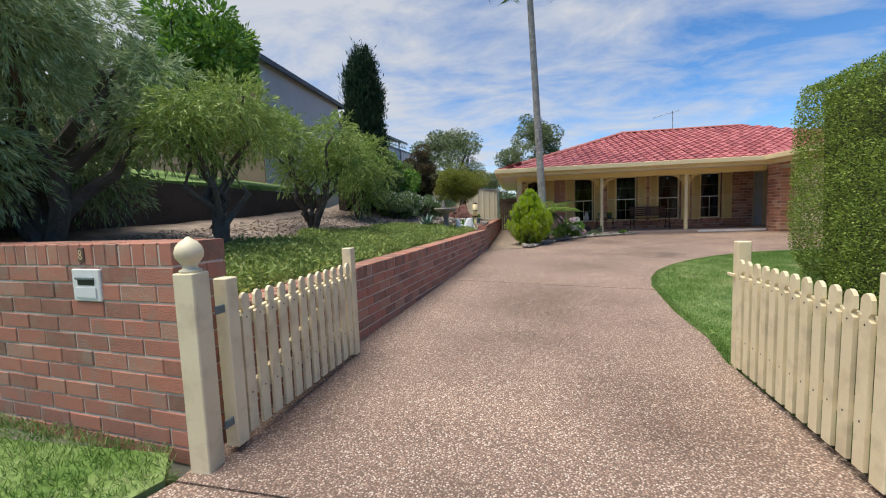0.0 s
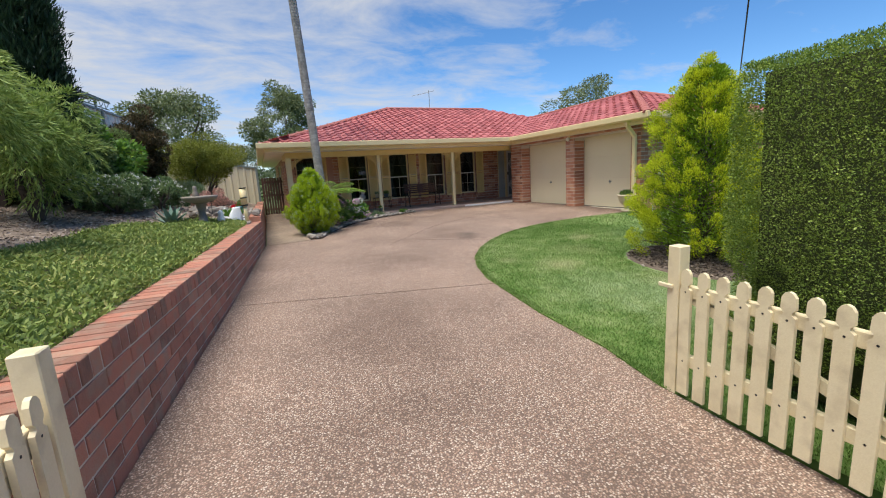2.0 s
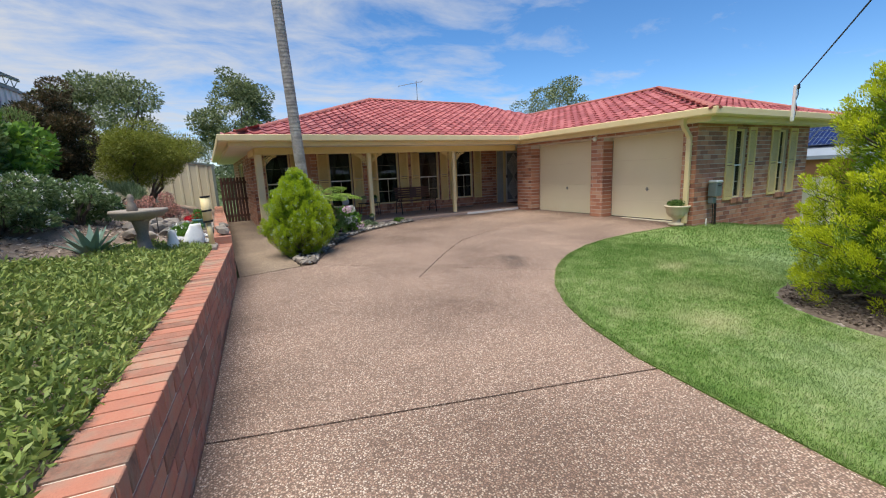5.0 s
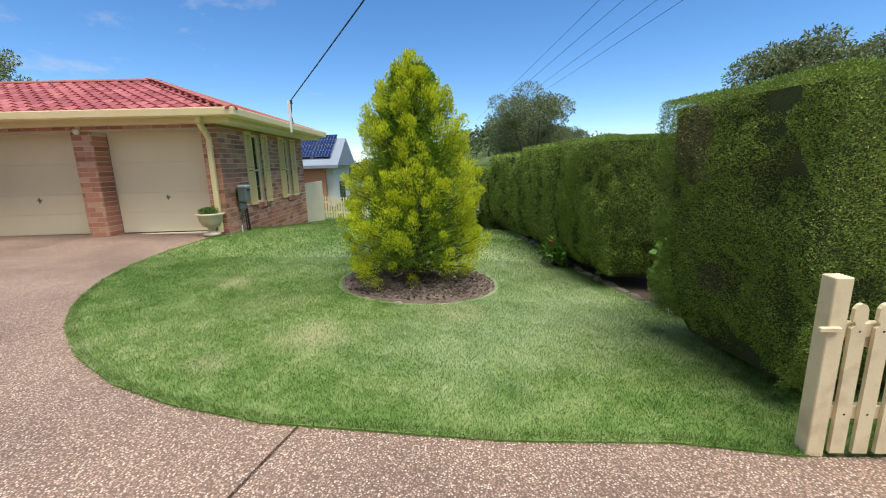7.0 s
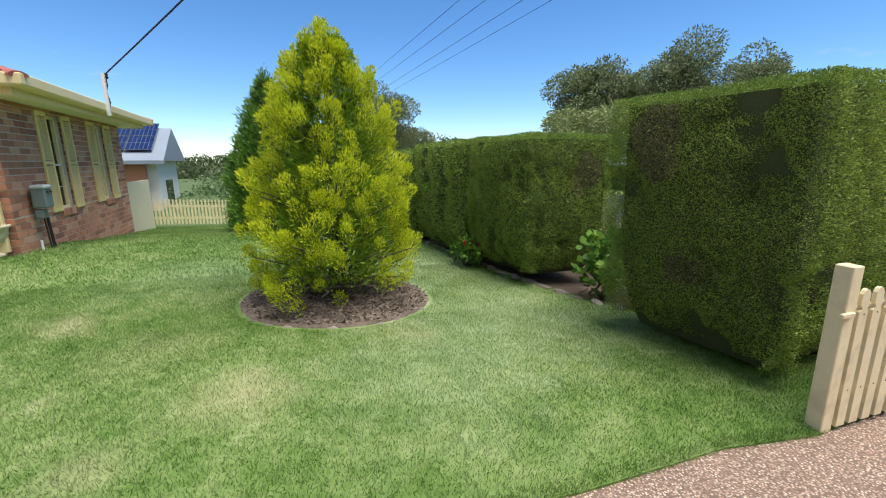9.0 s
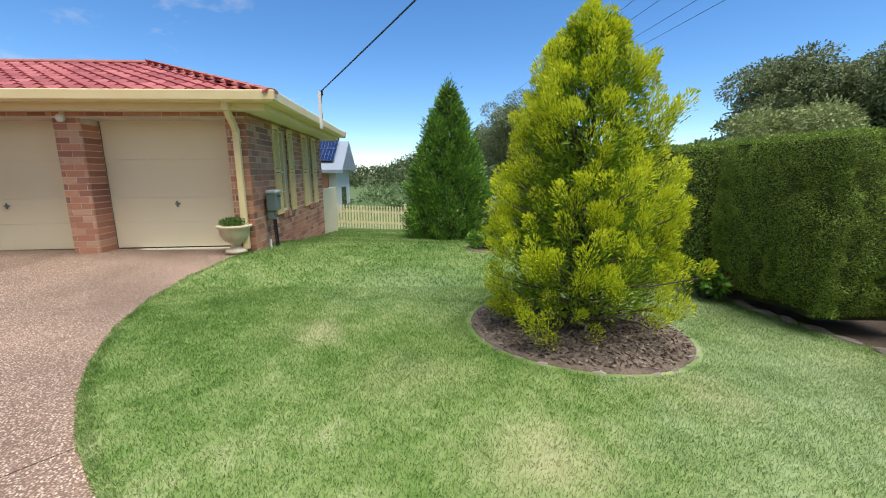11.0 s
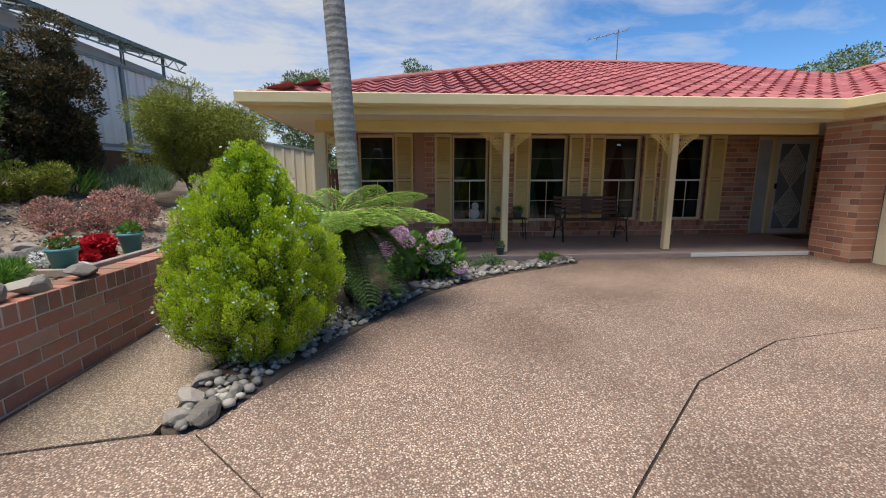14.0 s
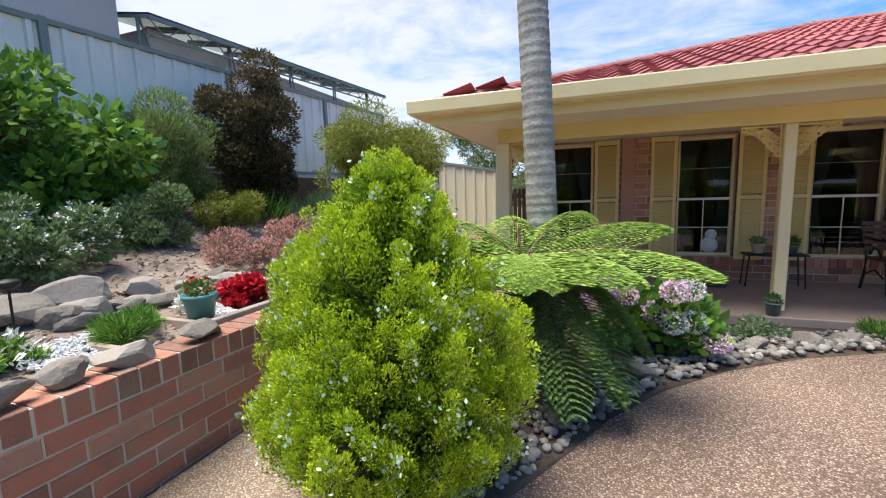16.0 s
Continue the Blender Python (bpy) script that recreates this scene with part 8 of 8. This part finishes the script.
hipped("upper_house", "grey-beige neighbouring house with a dark tiled roof uphill", -12, 10.4, -3.65, 15.7, 1.6, 5.6, 1.5, M_BLUEPANEL, M_SLATE, 0.22, (("y0", 2, 4, 2.0, 3.1),))
part("front_wall", Geo().box(0.02, -0.03, -1, 8.33, -0.002, 3.95), M_BROWNWALL, [o for o in scene.objects if o.name.startswith("upper_house")][0], "brown brick front wall")
east = thing("east_house", "white neighbouring house with a metal roof and solar panels", "house", "neighbouring houses", at=(26.1, 10.2, -1.2))
part("wall", Geo().box(0.3, 0.2, -1, 4.6, 9, 2.75), M_WHITE, east, "white rendered wall")
part("side_wall", Geo().box(0.0, 0.6, -1, 0.29, 9, 2.7), M_HOUSE_BRICK, east, "red brick side wall")
part("roof", Geo().add([(-0.3, -0.2, 2.72), (5.1, -0.2, 2.72), (5.1, 9.5, 2.72), (-0.3, 9.5, 2.72), (2.4, -0.2, 4.3), (2.4, 9.5, 4.3)], [(0, 3, 5, 4), (1, 4, 5, 2), (0, 4, 1), (3, 2, 5)]), M_METALROOF, east, "blue-grey metal gable roof")
part("fascia", Geo().box(-0.4, -0.24, 2.58, -0.3, 9.5, 2.74), M_METALROOF, east)
for i in range(3):
    for j in range(2):
        mx = Matrix.Translation((-0.55, -0.5, 2.62)) @ Matrix.Rotation(-math.atan2(1.58, 2.7), 4, "Y")
        sp = part("solar_panel", Geo().bevel_box(1.0 + j * 1.32, 0.8 + i * 1.05, 0.06, 2.28 + j * 1.32, 1.81 + i * 1.05, 0.10, 0.006, mx), M_SOLAR, east, "dark blue solar panel with a silver frame")
        lines_ = Geo()
        for q in range(7):
            lines_.box(1.0 + j * 1.32, 0.8 + i * 1.05 + q * 0.166, 0.101, 2.28 + j * 1.32, 0.812 + i * 1.05 + q * 0.166, 0.104, mx)
        for q in (0, 0.64, 1.268):
            lines_.box(1.0 + j * 1.32 + q, 0.8 + i * 1.05, 0.105, 1.012 + j * 1.32 + q, 1.81 + i * 1.05, 0.107, mx)
        part("cell_lines", lines_, M_METALGREY, sp)
part("window", Geo().box(1.6, 0.17, 0.6, 3.0, 0.2, 1.8), M_GLASS_DARK, east)

# solar rack and blue cladding above the steel fence
rack = thing("solar_rack", "raised row of solar panels on a white frame beyond the fence", "solar panels", at=(-3.45, 15.95, 3.52))
tilt = Matrix.Translation((0, 0, 1.55)) @ Matrix.Rotation(radians(3.0), 4, "X") @ Matrix.Rotation(radians(10), 4, "Y")
for k in range(9):
    part("panel", Geo().bevel_box(-1.3, k * 1.03, 0, 0.25, k * 1.03 + 1.0, 0.04, 0.006, tilt), M_SOLAR, rack, "dark solar panel seen from below")
    part("frame_rail", Geo().box(-1.3, k * 1.03 - 0.02, -0.06, 0.25, k * 1.03 + 0.02, -0.005, tilt), M_METALGREY, rack)
    part("clamp", Geo().box(0.18, k * 1.03 + 0.45, -0.05, 0.262, k * 1.03 + 0.6, -0.002, tilt), M_DARKMETAL, rack)
    if k % 2 == 0:
        z_ = 1.5 + 0.052 * k
        part("strut", Geo().tube([(0.0, k * 1.03, z_), (-0.25, k * 1.03 + 0.5, 0.4)], 0.022, 6), M_METALGREY, rack)
        part("upright", Geo().tube([(-0.05, k * 1.03, z_), (-0.05, k * 1.03, -1.5)], 0.03, 6), M_METALGREY, rack)
lat = Geo()
for k in range(26):
    a, b = k * 0.355, k * 0.355 + 0.355
    lat.tube([tilt @ Vector((0.22, a, -0.32 if k % 2 else -0.03)), tilt @ Vector((0.22, b, -0.03 if k % 2 else -0.32))], 0.014, 5)
lat.box(0.20, 0, -0.35, 0.25, 9.25, -0.31, tilt)
part("lattice", lat, M_METALGREY, rack, "grey lattice truss under the panel edge")
part("edge_beam", Geo().box(0.2, 0, -0.07, 0.27, 9.25, -0.001, tilt), M_METALGREY, rack)
clad = tagged(part("blue_shed", Geo().box(-6.2, 16.3, 2.0, -3.75, 24.6, 5.0), M_BLUEPANEL), "pale blue clad outbuilding beyond the fence", "shed")

hipped("street_house", "house across the street with a grey tiled roof", 10.5, -30, 22, -22, -1.3, 0.95, 1.6, M_BROWNWALL, M_METALROOF, 0.6, (("y1", 2, 3.5, 0.6, 1.7), ("y1", 5, 6.4, 0.6, 1.7)))
hipped("street_house", "low house across the street with a blue-grey roof", 21, -29, 33, -21, -1.0, 0.9, 1.3, M_HOUSE_BRICK, M_METALROOF, 0.6, (("y1", 2, 3.5, 0.5, 1.6),))
pole = thing("power_pole", "weathered grey timber power pole by the street", "pole", at=(6.2, -14.8, -0.4))
part("shaft", Geo().tube([(0, 0, 0), (-0.9, 0, 7.8)], [0.13, 0.09], 10), M_BARK, pole)
part("crossarm", Geo().box(-1.9, -0.06, 7.2, 0.3, 0.06, 7.32), M_BARK, pole)
hedge("street_hedge", [(17, -17.2), (31, -17.2), (31, -19.6), (17, -19.6)], -0.9, 0.85, "long clipped green hedge across the street", 320, 9, leaf=0.11)
setting("far_verge", sheet([(-60, -21.5), (60, -21.5), (60, -14.52), (-60, -13.52)], lambda x, y: -0.34 - 0.44 * ease(x, 5.0, 8.0), 3.0, 0.05), M_LAWN, "mown grass verge across the street", "lawn")


# ---- woods ----
def gum(name, label, x, y, z0, h, r, seed, n=2600, leaf=0.42, mat=None, trunks=5):
    """A eucalypt: forked pale limbs and a broken crown of drooping clumps."""
    t = thing(name, label, "tree", "gum trees", at=(x, y, z0))
    blobs = lumps(0, 0, h * 0.60, r * 0.8, r * 0.8, h * 0.34, 34, r * 0.27, seed)
    part("trunk", limbs((0, 0, -0.4), [tuple(b[:3]) for b in blobs[:trunks]], 0.022 * h, seed, 0.10), M_BARK, t)
    p, o = blob_points(blobs, n, 0.4)
    foliage("crown", t, p, o, leaf, leaf * 0.42, mat or M_EUC, 1.0, 0.25)
    return t


gums = [gum("gum_tree", "tall grey-green eucalypt behind the houses", 5.4, 49, -0.5, 13.0, 4.4, 81, 17000, 0.29), gum("gum_tree", "tall grey-green eucalypt behind the houses", -4.5, 50, 0.5, 11.4, 5.0, 82, 17000, 0.29), gum("gum_tree", "grey-green eucalypt on the wooded slope", 61, -8, -1.5, 13.5, 7.0, 83, 24000, 0.30)]
gum("gum_tree", "broad dark eucalypt behind the garage roof", 46.7, 49.2, -1.3, 17.0, 6.6, 84, 18000, 0.34)
gum("street_tree", "pale yellow-green spreading tree across the street", 28.5, -15.9, -0.7, 6.3, 4.0, 85, 12000, 0.26, M_PALETREE)
spots = []
gr = random.Random(91)
for k in range(34):
    a = radians(-78 + 196 * k / 33 + gr.uniform(-2, 2))
    d = gr.uniform(52, 78) if a < radians(10) else gr.uniform(62, 92)
    big = 0.7 if math.degrees(a) < -54 else 0.95 if math.degrees(a) < -22 else (0.55 if math.degrees(a) > 22 else 0.8)
    spots.append((5 + d * math.cos(a), 6 + d * math.sin(a), big * gr.uniform(0.8, 1.1), gr.uniform(0, 6)))
spots += [(44, -30, 1.30, 1.0), (36, -38, 1.14, 2.0), (30, -36, 0.96, 2.5), (52, -26, 1.15, 3.0), (39, -36, 1.08, 3.6), (47, -33, 1.15, 5.2), (66, 27, 0.78, 5.0), (12, 62, 0.6, 0.4), (-14, 52, 0.75, 1.4), (-22, 44, 0.8, 2.2), (-1, 60, 0.7, 2.9), (18, -34, 0.55, 0.3), (4, -36, 1.0, 1.2), (-12, -34, 1.0, 2.3), (-28, -30, 0.9, 4.4)]
for k, (x, y, s, turn) in enumerate(spots):
    bearing = math.degrees(math.atan2(y - 6, x - 5))
    if -11 < bearing < 12 or -37 < bearing < -20:
        continue
    src = gums[k % 3]
    c = copy_thing(src, Matrix.Translation((x, y, -1.3)) @ Matrix.Rotation(turn, 4, "Z"))
    c.scale = (s, s, s)
    c["label"] = "grey-green eucalypt on the wooded slope"

# the hillside and its woods: crowns packed over a rising slope
SKYLINE = [(-100, 6), (-68, 6), (-45, 9), (-32, 3.0), (-24, 3.0), (-15, 6), (-10, 6.6), (-4, 4.4), (0, 2.6), (4, 1.2), (10, 0.8), (25, 1.2), (32, 2.6), (150, 3)]


def slope_top(a, d):
    """Height of the tree tops on the slope at a bearing (degrees) and distance."""
    lift_ = min(1, max(0, (d - 46) / 60))
    return -1.5 + (2.9 + 105 * math.tan(radians(line(a, SKYLINE)))) * lift_


hill = Geo()
steps = [(a, d) for a in range(-100, 151, 5) for d in (46, 60, 80, 106, 130)]
hill.v = [(5 + d * math.cos(radians(a)), 6 + d * math.sin(radians(a)), slope_top(a, min(d, 106)) - 3.4) for a, d in steps]
hill.f = [(i * 5 + k, i * 5 + k + 1, i * 5 + k + 6, i * 5 + k + 5) for i in range(50) for k in range(4)]
setting("hillside", hill, M_EARTH, "wooded green hillside beyond the houses", "hill", True)
wr = random.Random(23)


def crown_mass(name, crowns, per, leaf, mat, label, category):
    """Many tree crowns as one mass of leaf clumps."""
    c = np.array(crowns)
    m = len(c) * per
    dd = unit(RNG.normal(size=(m, 3)))
    dd[:, 2] = np.abs(dd[:, 2]) * 1.1 - 0.25
    rad = np.repeat(c[:, 3:4], per, 0) * np.array([1, 1, 0.75]) * RNG.uniform(0.55, 1.05, size=(m, 1))
    p = np.repeat(c[:, :3], per, 0)
    wob = 1 + 0.35 * np.sin(dd[:, :1] * 5 + p[:, :1]) * np.cos(dd[:, 1:2] * 6 + p[:, 1:2])
    return tagged(new(name, leaf_mesh(name, p + dd * rad * wob, dd, leaf, leaf * 0.6, mat, 0.7)), label, category, "", "stuff")


crowns = []
for k in range(1150):
    a, d = wr.uniform(-98, 148), 46 + 62 * wr.random() ** 0.7
    r = wr.uniform(1.8, 3.6)
    crowns.append((5 + d * math.cos(radians(a)), 6 + d * math.sin(radians(a)), slope_top(a, d) - r * 0.8 + wr.uniform(-0.8, 0.5), r))
crown_mass("far_woods", crowns, 150, 0.62, M_EUCFAR, "mass of far bushland on the slopes", "woods")
crowns = []
for k in range(330):
    a, d = wr.uniform(-35, 30), wr.uniform(22, 44)
    x, y = 5 + d * math.cos(radians(a)), 6 + d * math.sin(radians(a))
    if abs(y - 15) < 5.4:
        continue
    r = wr.uniform(0.7, 1.5)
    crowns.append((x, y, -1.3 + r * 0.4 + wr.uniform(-0.3, 0.5) * (1 if a > -12 else 2), r))
crown_mass("garden_shrubbery", crowns, 190, 0.20, M_STARLEAF, "dense green shrubbery beyond the picket fence", "shrubs")
